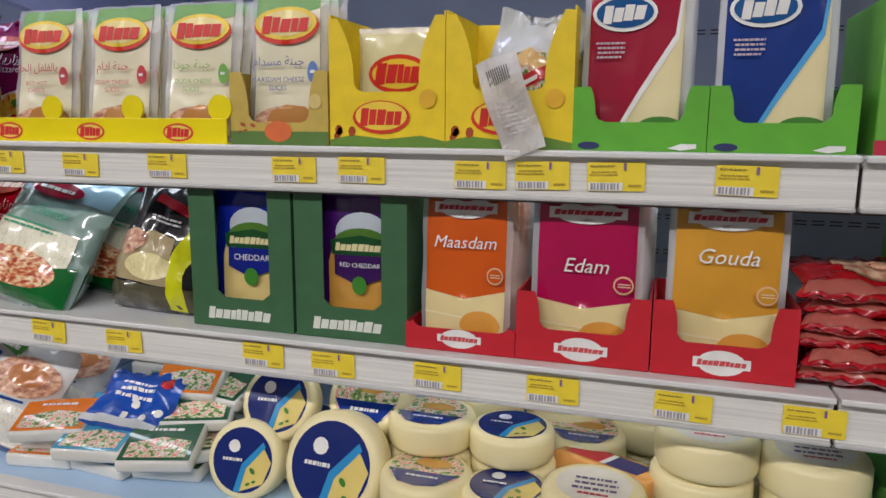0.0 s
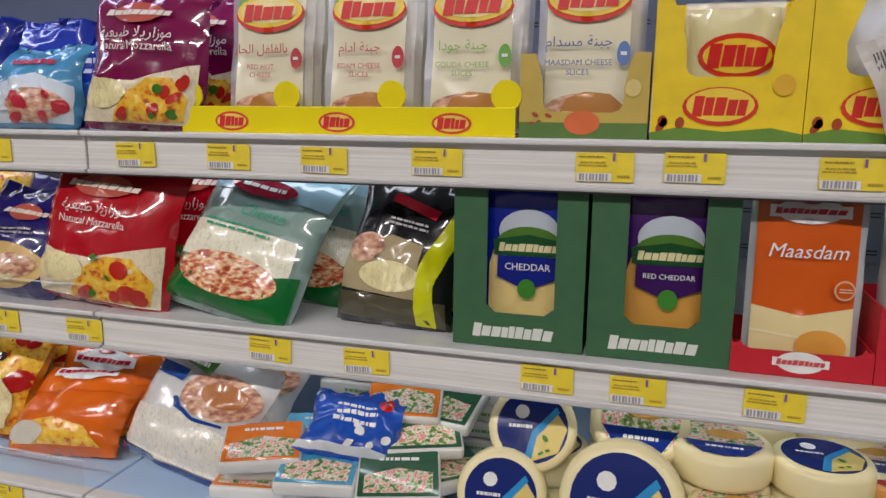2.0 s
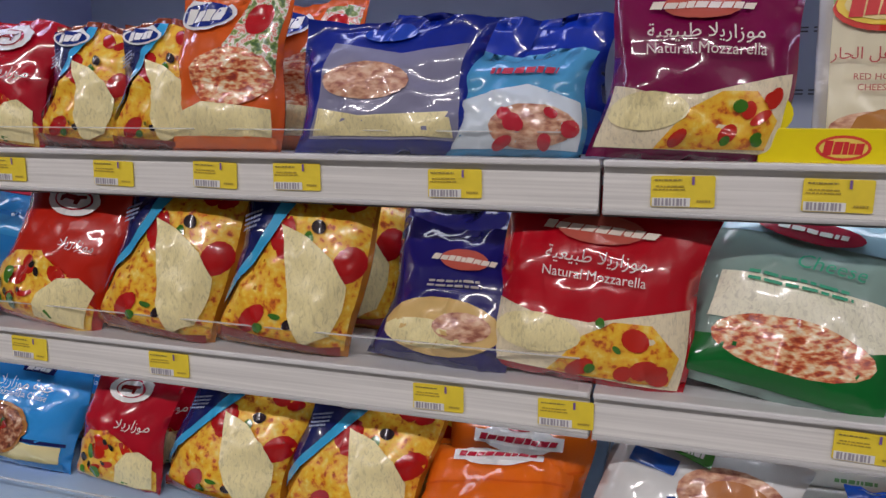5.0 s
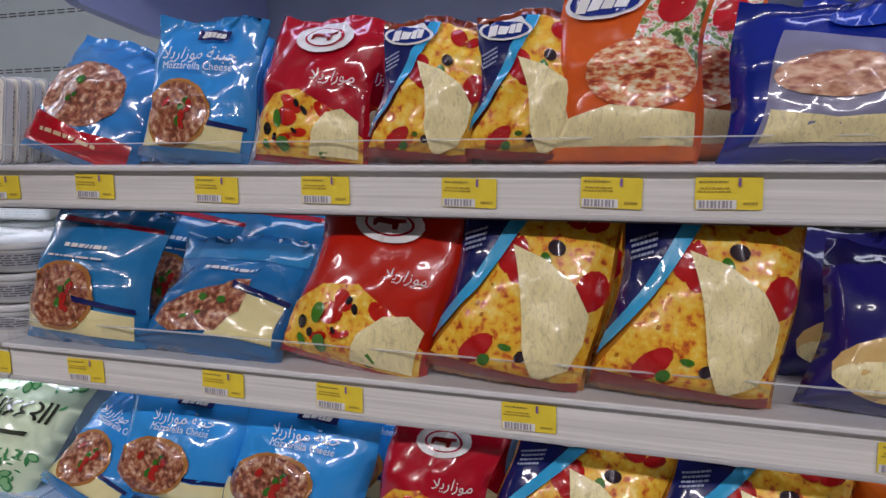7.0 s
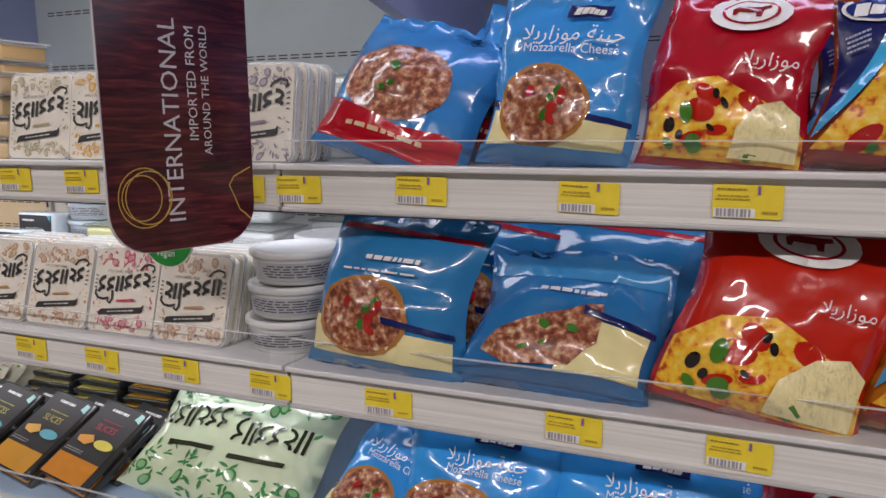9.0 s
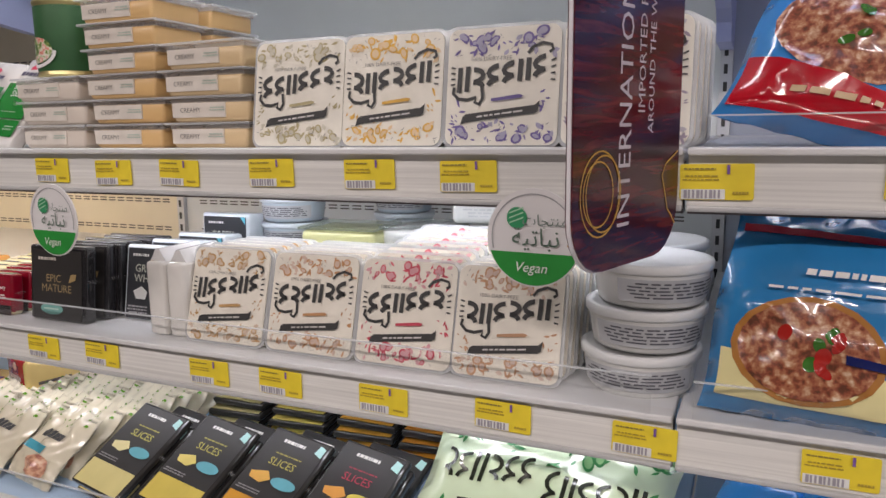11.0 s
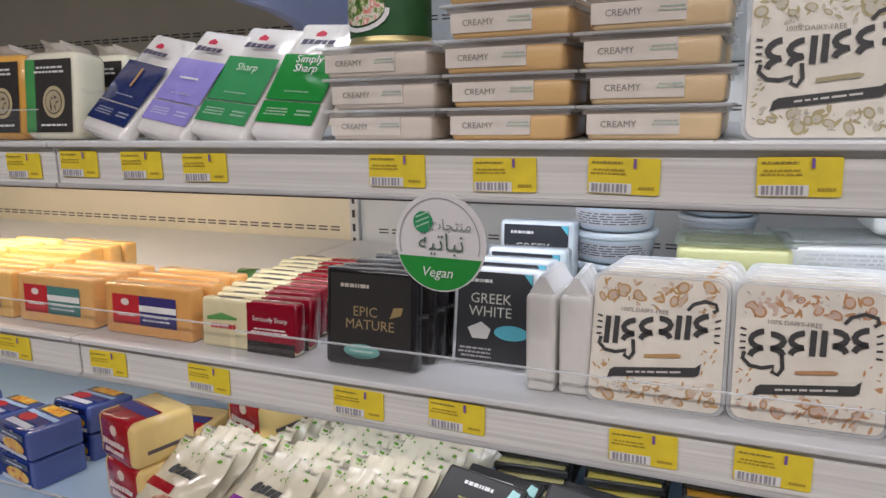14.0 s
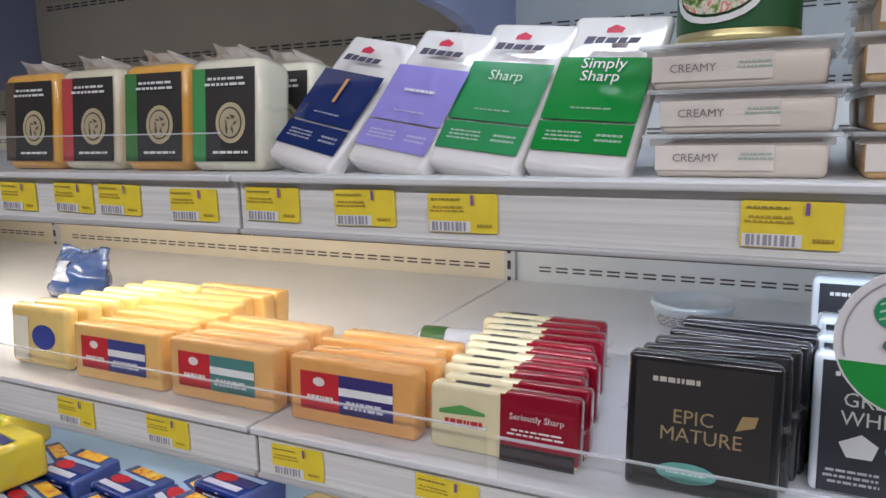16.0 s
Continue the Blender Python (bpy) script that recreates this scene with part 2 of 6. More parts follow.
class Words:
    def __init__(self, text, cx, cy, size, squeeze=1.0, shear=0.0):
        self.text, self.cx, self.cy, self.size, self.squeeze, self.shear = text, cx, cy, size, squeeze, shear


def words_bm(bm, item, w, h):
    cu = bpy.data.curves.new("words", "FONT")
    cu.body, cu.align_x, cu.align_y, cu.size, cu.shear, cu.resolution_u = item.text, "CENTER", "CENTER", item.size, item.shear, 2
    ob = bpy.data.objects.new("words", cu)
    me = bpy.data.meshes.new_from_object(ob)
    for v in me.vertices:
        v.co = (item.cx * w + v.co.x * item.squeeze, item.cy * h + v.co.y, 0)
    bm.from_mesh(me)
    bpy.data.objects.remove(ob)
    bpy.data.curves.remove(cu)
    bpy.data.meshes.remove(me)


class Face:
    """A pack's front: at(u, v) gives its place; nu, nv its mesh's steps."""

    def __init__(self, w, h, at, nu=1, nv=1):
        self.w, self.h, self.at, self.nu, self.nv = w, h, at, nu, nv

    def print_on(self, parent, art, layer=0):
        last = None
        for k, (name, material, *shapes) in enumerate(art):
            bm = bmesh.new()
            for shape in shapes:
                if isinstance(shape, Words):
                    words_bm(bm, shape, self.w, self.h)
                else:
                    for pts in shape:
                        bm.faces.new([bm.verts.new((u * self.w, v * self.h, 0)) for u, v in pts])
            if self.nu > 1:
                bmesh.ops.triangulate(bm, faces=list(bm.faces))
                us, vs = [v.co.x / self.w for v in bm.verts], [v.co.y / self.h for v in bm.verts]
                for axis, steps, size, vals in ((0, self.nu, self.w, us), (1, self.nv, self.h, vs)):
                    for i in range(1, steps):
                        if min(vals) < i / steps < max(vals):
                            co, no = [0, 0, 0], [0, 0, 0]
                            co[axis], no[axis] = i / steps * size, 1
                            bmesh.ops.bisect_plane(bm, geom=list(bm.verts) + list(bm.edges) + list(bm.faces), plane_co=co, plane_no=no)
            off = 0.0014 + 0.0009 * (k + layer) if self.nu > 8 else 0.0006 + 0.0004 * (k + layer)
            for v in bm.verts:
                v.co = self.at(v.co.x / self.w, v.co.y / self.h) + Vector((0, -off, 0))
            bmesh.ops.recalc_face_normals(bm, faces=bm.faces)
            for f in bm.faces:
                if f.normal.y > 0:
                    f.normal_flip()
            if name in ("tomato", "leaf", "olive", "cube", "mark_rim", "leaf_sheen"):
                split_parts(name, bm, material, parent)
            elif name.endswith(("_print", "_field", "_centre")) and last:
                part(name, bm, material, last, "", True)
            else:
                last = part(name, bm, material, parent, "", True)
                if name in ("barcode", "writing", "lines", "print", "small_print", "sketching", "dotting", "bold_lettering", "claims", "script", "side_label", "stamp_lines", "header", "sketch_centre"):
                    tagged(last, kind="stuff")


def split_parts(name, bm, material, parent):
    """Each loose piece of bm as a part of its own."""
    left = set(bm.faces)
    while left:
        stack, piece = [left.pop()], []
        while stack:
            f = stack.pop()
            piece.append(f)
            for e in f.edges:
                for g in e.link_faces:
                    if g in left:
                        left.remove(g)
                        stack.append(g)
        one, seen = bmesh.new(), {}
        for f in piece:
            for v in f.verts:
                if v not in seen:
                    seen[v] = one.verts.new(v.co)
            one.faces.new([seen[v] for v in f.verts])
        part(name, one, material, parent, "", True)
    bm.free()


def flat_face(w, h, y=0.0):
    return Face(w, h, lambda u, v: Vector(((u - 0.5) * w, y, v * h)))


# ---- kinds of goods ----
def pouch(name, label, w, h, d, body, art=(), seed=1, slump=0.25, group="shredded cheese bags", category="cheese bag", skew=0.09):
    """A filled film bag, standing on its lower seal, its front towards -y."""
    root = thing(name, label, category, group)
    rnd = random.Random(seed)
    ph = [rnd.uniform(0, 9) for _ in range(4)]
    nu, nv = 18, 20

    def bulge(u, v):
        e = max(0.0, 1 - abs(2 * u - 1) ** 2.6) ** 0.6
        if v < 0.42:
            f = max(0.0, 1 - (1 - min(1.0, max(0.0, (v - 0.012) / 0.408))) ** 3.6) ** 0.62
        else:
            f = max(0.0, 1 - min(1.0, (v - 0.42) / 0.53) ** 2.1) ** 0.85
        return e * f * (1 + slump * (0.5 - v) * 1.4)

    def at(u, v, side=-1):
        b = bulge(u, v)
        fold = max(0.0, 1 - abs(noise.noise((u * 3.2 + ph[2], v * 2.4 + ph[0], side * 1.7))) * 3.2) ** 3
        cross = max(0.0, 1 - abs(noise.noise((u * 2.1 + v * 2.6 + ph[1], u * 1.4 - v * 1.1, 4.0 + side))) * 4) ** 3
        wr = noise.noise((u * 5 + ph[0], v * 6 + ph[1], side * 3.1)) * 0.007 + side * 0.0045 * (fold + cross)
        pleat = math.sin(u * 34 + ph[2]) * (0.003 * (1 - min(1, b * 2.2)) + 0.0016 * max(0.0, v - 0.72) * 3)
        x = (u - 0.5) * w * (1 - 0.06 * math.sin(math.pi * min(1, max(0, v)))) + 0.005 * math.sin(v * 7 + ph[1]) + skew * v * h
        return Vector((x, side * d / 2 * b + wr * min(1, 0.2 + b) + pleat + 0.009 * math.sin(v * 3 + ph[0]) * max(0.0, v - 0.85) * 6, v * h + 0.005 * math.sin(u * 8 + ph[3]) * (v > 0.93)))

    bm = bmesh.new()
    rows = [[[bm.verts.new(at(i / nu, j / nv, s)) for i in range(nu + 1)] for j in range(nv + 1)] for s in (-1, 1)]
    for s, grid in enumerate(rows):
        for j in range(nv):
            for i in range(nu):
                q = (grid[j][i], grid[j][i + 1], grid[j + 1][i + 1], grid[j + 1][i])
                bm.faces.new(q if s == 0 else q[::-1])
    bmesh.ops.remove_doubles(bm, verts=bm.verts, dist=0.0004)
    part("bag", bm, body, root, "", True)
    Face(w, h, at, nu, nv).print_on(root, art)
    return root


def slice_pack(name, label, w, h, d, art, rim=0.008, group="sliced cheese packs", slab=CREAM, back=None):
    """A thermoformed pack: a slab of cheese slices in a clear tray with a printed film front."""
    root = thing(name, label, "cheese pack", group)
    part("slices", box_bm(-w / 2 + rim, -d / 2, rim, w / 2 - rim, d / 2, h - rim * 1.6, 0.006, 3), mat("cheese", slab), root, "", True)
    rnd = random.Random(round(w * 7919 + h * 104729 + slab[0] * 31))
    ph = [rnd.uniform(0, 9) for _ in range(2)]

    def at(u, v):
        inside = min(1.0, 9 * min(u, 1 - u)) * min(1.0, 9 * min(v, 1 - v))
        return Vector(((u - 0.5) * w, -d / 2 - 0.0036 - inside * (0.004 + 0.005 * noise.noise((u * 1.8 + ph[1], v * 2.4 + ph[0], 0.4))) + 0.002 * (1 - inside) * math.sin(u * 17 + v * 13 + ph[0]), v * h))

    bm = bmesh.new()
    grid = [[bm.verts.new(at(i / 10, j / 14)) for i in range(11)] for j in range(15)]
    for j in range(14):
        for i in range(10):
            bm.faces.new((grid[j][i], grid[j][i + 1], grid[j + 1][i + 1], grid[j + 1][i]))
    part("film", bm, back or mat("mist", (0.8, 0.82, 0.85)), root, "", True)
    Face(w, h, at, 10, 14).print_on(root, art)
    return root


def tray_carton(name, label, w, h, d, notch, low, material, art=(), side_h=None, thick=0.0025):
    """A shelf-ready carton with a cut-out front. notch: its half width at the top and at the foot, in parts of the width."""
    root = thing(name, label, "display carton", "shelf-ready cartons")
    a, b = notch
    sh = side_h or h
    side = [(w * (b + (a - b) * (k / 7) ** 2.2), low + 0.01 + (h - low - 0.01) * (k / 7)) for k in range(7, -1, -1)] + [(b * w - 0.004, low + 0.003), (b * w - 0.012, low)]
    front = [(-w / 2, 0), (w / 2, 0), (w / 2, h - 0.004), (w / 2 - 0.004, h), *side, *[(-x, z) for x, z in reversed(side)], (-w / 2 + 0.004, h), (-w / 2, h - 0.004)]
    part("front_panel", prism_bm(front, 0, thick), material, root)
    for s in (-1, 1):
        x0, x1 = sorted((s * w / 2, s * (w / 2 - thick)))
        part("side_panel", box_bm(x0, thick, 0, x1, d, sh), material, root)
    part("back_panel", box_bm(-w / 2 + thick, d - thick, 0, w / 2 - thick, d, sh), material, root)
    part("bottom_panel", box_bm(-w / 2 + thick, thick, 0, w / 2 - thick, d - thick, thick), material, root)
    flat_face(w, h).print_on(root, art)
    return root


def block(name, label, w, h, d, body, art=(), group="cheese blocks", bevel=0.006, category="cheese block", film=True):
    """A wrapped block, front towards -y, with a clear wrap that ends in crimped seams."""
    root = thing(name, label, category, group)
    part("block", box_bm(-w / 2, 0, 0, w / 2, d, h, bevel, 3), body, root, "", True)
    if film:
        for s in (-1, 1):
            bm = bmesh.new()
            pr = [bm.verts.new((s * (w / 2 + (0.007 if k % 2 else 0.0)), 0.003 + (d - 0.006) * (k // 2) / 4 + 0.002 * (k % 2), h * 0.55 + 0.004 * math.sin(k * 2.1))) for k in range(10)]
            for k in range(0, 8, 2):
                bm.faces.new((pr[k], pr[k + 1], pr[k + 3], pr[k + 2]))
            part("wrap_seam", bm, mat("clear", (0.9, 0.9, 0.9)), root)
    flat_face(w, h, 0.0).print_on(root, art)
    return root


def place(ob, x, y, z, lean=0, yaw=0, roll=0):
    ob.matrix_basis = pose(x, y, z, 0, 0, yaw) @ pose(0, 0, 0, -lean, 0, 0) @ pose(0, 0, 0, 0, roll, 0)
    return ob


def again(ob, x, y, z, lean=0, yaw=0, roll=0):
    return copy_thing(ob, pose(x, y, z, 0, 0, yaw) @ pose(0, 0, 0, -lean, 0, 0) @ pose(0, 0, 0, 0, roll, 0))

# ---- the shop ----
TOP, MID, LOW, FRONT, BACK = 1.44, 1.172, 0.90, 0.88, 1.665
X0, X1 = -6.4, 1.6
JOINTS = (-5.4, -4.01, -2.637, -1.235, 0.18)
steel = mat("paint", (0.62, 0.63, 0.64))
shelf_white = mat("paint", (0.74, 0.75, 0.76))


def setting(name, bm, material, label):
    return tagged(part(name, bm, material), label, "setting", "", "structure")


setting("floor", box_bm(X0 - 1, -3.2, -0.1, X1 + 1, 2.0, 0.0), mat("plastic", (0.24, 0.23, 0.22)), "pale polished shop floor along the chilled aisle")
setting("ceiling", box_bm(X0 - 1, -3.2, CEIL, X1 + 1, 2.0, CEIL + 0.1), mat("paint", (0.75, 0.75, 0.75)), "plain white shop ceiling above the aisle")
setting("wall_south", box_bm(X0 - 1, -3.3, 0, X1 + 1, -3.2, CEIL), mat("paint", (0.11, 0.11, 0.11)), "plain grey wall across the aisle")
setting("wall_west", box_bm(X0 - 1.1, -3.2, 0, X0 - 1, 2.0, CEIL), mat("paint", (0.11, 0.11, 0.11)), "plain grey wall closing the aisle")
setting("wall_east", box_bm(X1 + 1, -3.2, 0, X1 + 1.1, 2.0, CEIL), mat("paint", (0.11, 0.11, 0.11)), "plain grey wall closing the aisle")
setting("wall_north", box_bm(X0 - 1, 1.8, 0, X1 + 1, 2.0, CEIL), mat("paint", (0.11, 0.11, 0.11)), "plain wall behind the chilled cabinets")
for i in range(4):
    fx = thing("ceiling_light", "long white tube light fixture on the shop ceiling", "ceiling light", "ceiling lights")
    part("housing", box_bm(-0.78, -0.1, 0.04, 0.78, 0.1, 0.1, 0.01), steel, fx)
    part("diffuser", box_bm(-0.75, -0.08, 0.0, 0.75, 0.08, 0.04, 0.015), mat("glow", (1, 0.97, 0.92)), fx)
    fx.location = (-5.0 + 2.1 * i, -1.8, CEIL - 0.1)

# the chilled cabinets, one thing for each length between joints
cabinet_ends = [X0, *JOINTS, X1]
for i, (a, b) in enumerate(zip(cabinet_ends, cabinet_ends[1:])):
    warm = b <= -4.0
    # Western panels get their warm light painted in as a cream tint.
    cab = thing("chilled_cabinet", "open-fronted chilled shop cabinet, " + ("shaded back panels tinted cream for warm light" if warm else "grey back panels, dimmer light shown as darker grey"), "chilled cabinet", "row of chilled cabinets")
    w = b - a
    # Eastern panels go darker blue-grey: dim bluish light put into the colour.
    wall_light_mat = mat("paint", (0.76, 0.69, 0.54)) if warm else mat("paint", (0.7, 0.73, 0.73)) if b < -2.0 else mat("paint", (0.36, 0.4, 0.47))
    panel = part("back_panel", box_bm(a + 0.012, BACK, 0.3, b - 0.012, BACK + 0.03, 1.98), wall_light_mat, cab)
    bm = bmesh.new()
    for z in (0.92, 1.0, 1.19, 1.268, 1.46, 1.54, 1.66, 1.81):
        x = a + 0.06
        while x < b - 0.07:
            for dz in (0.0, 0.0075):
                box_bm(x, BACK - 0.0015, z + dz, x + 0.024, BACK + 0.001, z + dz + 0.003, bm=bm)
            x += 0.034
    tagged(part("slotting", bm, mat("plastic", (0.06, 0.055, 0.05)), cab), kind="stuff")
    part("seam_post", box_bm(b - 0.011, BACK - 0.012, 0.3, b + 0.011, BACK + 0.02, 1.98), steel, cab)
    bm = bmesh.new()
    for k in range(44):
        box_bm(b - 0.004, BACK - 0.0135, 0.5 + k * 0.033, b + 0.003, BACK - 0.011, 0.518 + k * 0.033, bm=bm)
    tagged(part("post_slot", bm, mat("plastic", (0.03, 0.03, 0.03)), cab), kind="stuff")
    part("canopy", box_bm(a + 0.002, 0.86, 1.90, b - 0.002, BACK + 0.05, 2.08, 0.012), mat("paint", (0.55, 0.57, 0.6)), cab)
    part("light_tube", box_bm(a + 0.06, 0.905, 1.888, b - 0.06, 0.93, 1.899, 0.004), mat("plastic", (0.7, 0.68, 0.62)) if warm else mat("glow", (0.76, 0.84, 1.0)), cab)
    part("plinth", box_bm(a + 0.002, 0.72, 0.0, b - 0.002, BACK + 0.05, 0.42, 0.02), mat("paint", (0.35, 0.36, 0.37)), cab)
    part("bottom_deck", box_bm(a + 0.002, 0.74, 0.42, b - 0.002, BACK, 0.45, 0.004), shelf_white, cab)
    # the fin that divides the canopy from its neighbour, with a rounded lower corner
    pts = [(BACK - 0.001, 1.60), (1.50, 1.60), (1.487, 1.63), (1.45, 1.648), (1.38, 1.662), (1.25, 1.672), (1.08, 1.70), (1.02, 1.73), (1.0, 1.78), (1.0, 1.899), (BACK - 0.001, 1.899)]
    bm = prism_bm(pts, -0.012, 0.012)
    for v in bm.verts:
        v.co = (b + v.co.y, v.co.x, v.co.z)
    bmesh.ops.recalc_face_normals(bm, faces=bm.faces)
    part("canopy_fin", bm, mat("paint", (0.36, 0.4, 0.62)), cab, "lilac-blue divider fin")


def shelf(a, b, z, front, level):
    s = thing("shelf", "white metal cabinet shelf with a grey price rail", "shelf", "cabinet shelves")
    part("deck", box_bm(a + 0.002, front + 0.012, z - 0.012, b - 0.002, BACK - 0.014, z, 0.002), mat("paint", (0.46, 0.64, 0.86)) if level == 2 else shelf_white, s)
    part("rail_face", box_bm(a + 0.002, front, z - 0.056, b - 0.002, front + 0.006, z - 0.004, 0.0015), mat("rail", (0.76, 0.75, 0.72)), s, "grey plastic price rail")
    part("upper_lip", box_bm(a + 0.002, front - 0.013, z - 0.006, b - 0.002, front + 0.012, z + 0.0015, 0.002), mat("plastic", (0.7, 0.7, 0.7)), s)
    part("lower_lip", box_bm(a + 0.002, front - 0.005, z - 0.060, b - 0.002, front + 0.012, z - 0.054, 0.002), mat("plastic", (0.5, 0.5, 0.5)), s)
    part("under_edge", box_bm(a + 0.002, front + 0.014, z - 0.064, b - 0.002, front + 0.03, z - 0.013), mat("plastic", (0.12, 0.1, 0.1)), s)
    part("light_strip", box_bm(a + 0.05, front + 0.095, z - 0.02, b - 0.05, front + 0.115, z - 0.013, 0.002), mat("plastic", (0.8, 0.8, 0.8)), s, "slim light strip under the shelf")
    for x in (a + 0.006, b - 0.012):
        bm = prism_bm([(front + 0.05, z - 0.013), (BACK - 0.015, z - 0.013), (BACK - 0.015, z - 0.07), (BACK - 0.1, z - 0.055), (front + 0.05, z - 0.022)], x, x + 0.005)
        for v in bm.verts:
            v.co = (v.co.y, v.co.x, v.co.z)
        bmesh.ops.recalc_face_normals(bm, faces=bm.faces)
        part("bracket", bm, steel, s)


for a, b in zip(cabinet_ends, cabinet_ends[1:]):
    shelf(a, b, TOP, FRONT, 0)
    shelf(a, b, MID, FRONT, 1)
    shelf(a, b, LOW, 0.83, 2)


def riser(a, b, z, y, h=0.035):
    r = thing("shelf_riser", "clear plastic front fence standing on the shelf edge", "shelf fence", "clear shelf fences")
    part("sheet", box_bm(a, y, z + 0.001, b, y + 0.0025, z + h), mat("clear", (0.35, 0.37, 0.38)), r)
    part("top_edge", box_bm(a, y - 0.0004, z + h, b, y + 0.003, z + h + 0.0015), mat("mist", (0.85, 0.88, 0.9)), r)


riser(-2.62, -1.28, TOP, FRONT - 0.012, 0.03)
riser(-5.3, -4.02, TOP, FRONT - 0.012, 0.042)
riser(-2.62, -1.25, MID, FRONT - 0.012, 0.04)
riser(-3.725, -2.66, MID, FRONT - 0.012, 0.04)
riser(-4.29, -3.735, MID, FRONT - 0.012, 0.045)
riser(-5.3, -4.295, MID, FRONT - 0.012, 0.045)
riser(-2.62, -1.25, LOW, 0.834, 0.045)
riser(-5.0, -2.66, LOW, 0.834, 0.045)


# price tags
def price_tag():
    t = thing("price_tag", "yellow shelf price tag with a white barcode corner", "price tag", "yellow shelf price tags")
    w, h = 0.066, 0.034
    part("card", prism_bm(rounded(-w / 2, -h, w / 2, 0, 0.002, 2), -0.0012, 0), mat("card", (0.86, 0.67, 0.04)), t)
    f = Face(w, h, lambda u, v: Vector(((u - 0.5) * w, -0.0013, (v - 1) * h)))
    f.print_on(t, [
        ("white_corner", mat("card", WHITE), Rc(0.02, 0.02, 0.62, 0.3)),
        ("barcode", mat("card", (0.34, 0.32, 0.36)), [q for k in range(9) for q in Rc(0.06 + 0.058 * k, 0.05, 0.06 + 0.058 * k + (0.03 if k % 3 else 0.045), 0.28)]),
        ("print", mat("card", (0.46, 0.33, 0.04)), Bars(0.3, 0.62, 0.55, 0.2, 2, 4), Bars(0.82, 0.2, 0.22, 0.16, 1, 5)),
        ("header", mat("card", (0.3, 0.22, 0.06)), Bars(0.27, 0.87, 0.45, 0.1, 1, 6)),
        ("price_stripe", mat("card", (0.2, 0.1, 0.35)), Rc(0.64, 0.72, 0.68, 0.98)),
    ])
    return t


TAG = price_tag()
TAG.location = (-0.735 + 0.033, FRONT - 0.0015, 1.427)
tag_rng = random.Random(5)


def tags(z, y, lefts):
    for x in lefts:
        copy_thing(TAG, pose(x + 0.033, y, z + tag_rng.uniform(-0.002, 0.002), 0, tag_rng.uniform(-1.5, 1.5), 0))


tags(1.427, FRONT - 0.0015, (-4.392, -4.291, -4.215, -4.104, -3.999, -3.892, -3.792, -3.535, -3.416, -3.299, -3.153, -3.016, -2.894, -2.727, -2.642, -2.471, -2.272, -2.113, -1.927, -1.765, -1.646, -1.438, -1.182, -1.031, -0.889, -0.531, -0.432, -0.272, -0.195, -0.108, 0.035))
tags(1.158, FRONT - 0.0015, (-4.332, -4.174, -3.988, -3.813, -3.594, -3.471, -3.273, -3.156, -3.006, -2.854, -2.699, -2.52, -2.282, -2.105, -1.856, -1.457, -1.298, -0.978, -0.833, -0.589, -0.479, -0.326, -0.173, -0.016, 0.126))
tags(0.886, 0.83 - 0.0015, (-1.43, -1.16, -0.9, -0.6, -0.3, -0.02, -1.7, -1.95, -2.2, -2.5, -2.8, -3.1, -3.4, -3.7, -4.0))

# ---- printed art ----
F = lambda c: mat("film", tuple(v ** 1.22 for v in c))
C = lambda c: mat("card", c)
PIZZA, CRUST, SHRED, PASTA, MEAT, SALAD = mat("pizza"), mat("crust"), mat("shred", (0.86, 0.76, 0.4)), mat("pasta"), mat("meat"), mat("salad")
SHREDW = mat("shred", (0.82, 0.8, 0.62))


def oval_logo(cx, cy, rx, ry, outer, inner, ink, seed=1):
    """A maker's mark as plain shapes: two ovals and a row of bars."""
    return [("logo_rim", outer, El(cx, cy, rx, ry)), ("logo_field", inner, El(cx, cy, rx * 0.88, ry * 0.8)), ("logo_print", ink, Mark(cx, cy, rx * 1.3, ry * 0.85, 4, seed, 0.05))]


def crest(cx, cy, rx, ry, ink, seed=1, plaque=True):
    if not plaque:
        return [("crest", F((0.6, 0.16, 0.12)), El(cx, cy, rx * 0.8, ry, 16)), ("crest_print", C((0.78, 0.68, 0.58)), Mark(cx, cy, rx * 2.1, ry * 0.5, 9, seed))]
    return [("crest", C(WHITE), El(cx, cy, rx, ry, 16)), ("crest_band", C(WHITE), Pg((cx - rx * 1.15, cy - ry * 0.5), (cx + rx * 1.15, cy - ry * 0.5), (cx + rx * 1.15, cy + ry * 0.45), (cx - rx * 1.15, cy + ry * 0.45))), ("crest_print", ink, Mark(cx, cy, rx * 2.0, ry * 0.42, 9, seed), El(cx, cy + ry * 0.72, rx * 0.3, ry * 0.16, 10))]


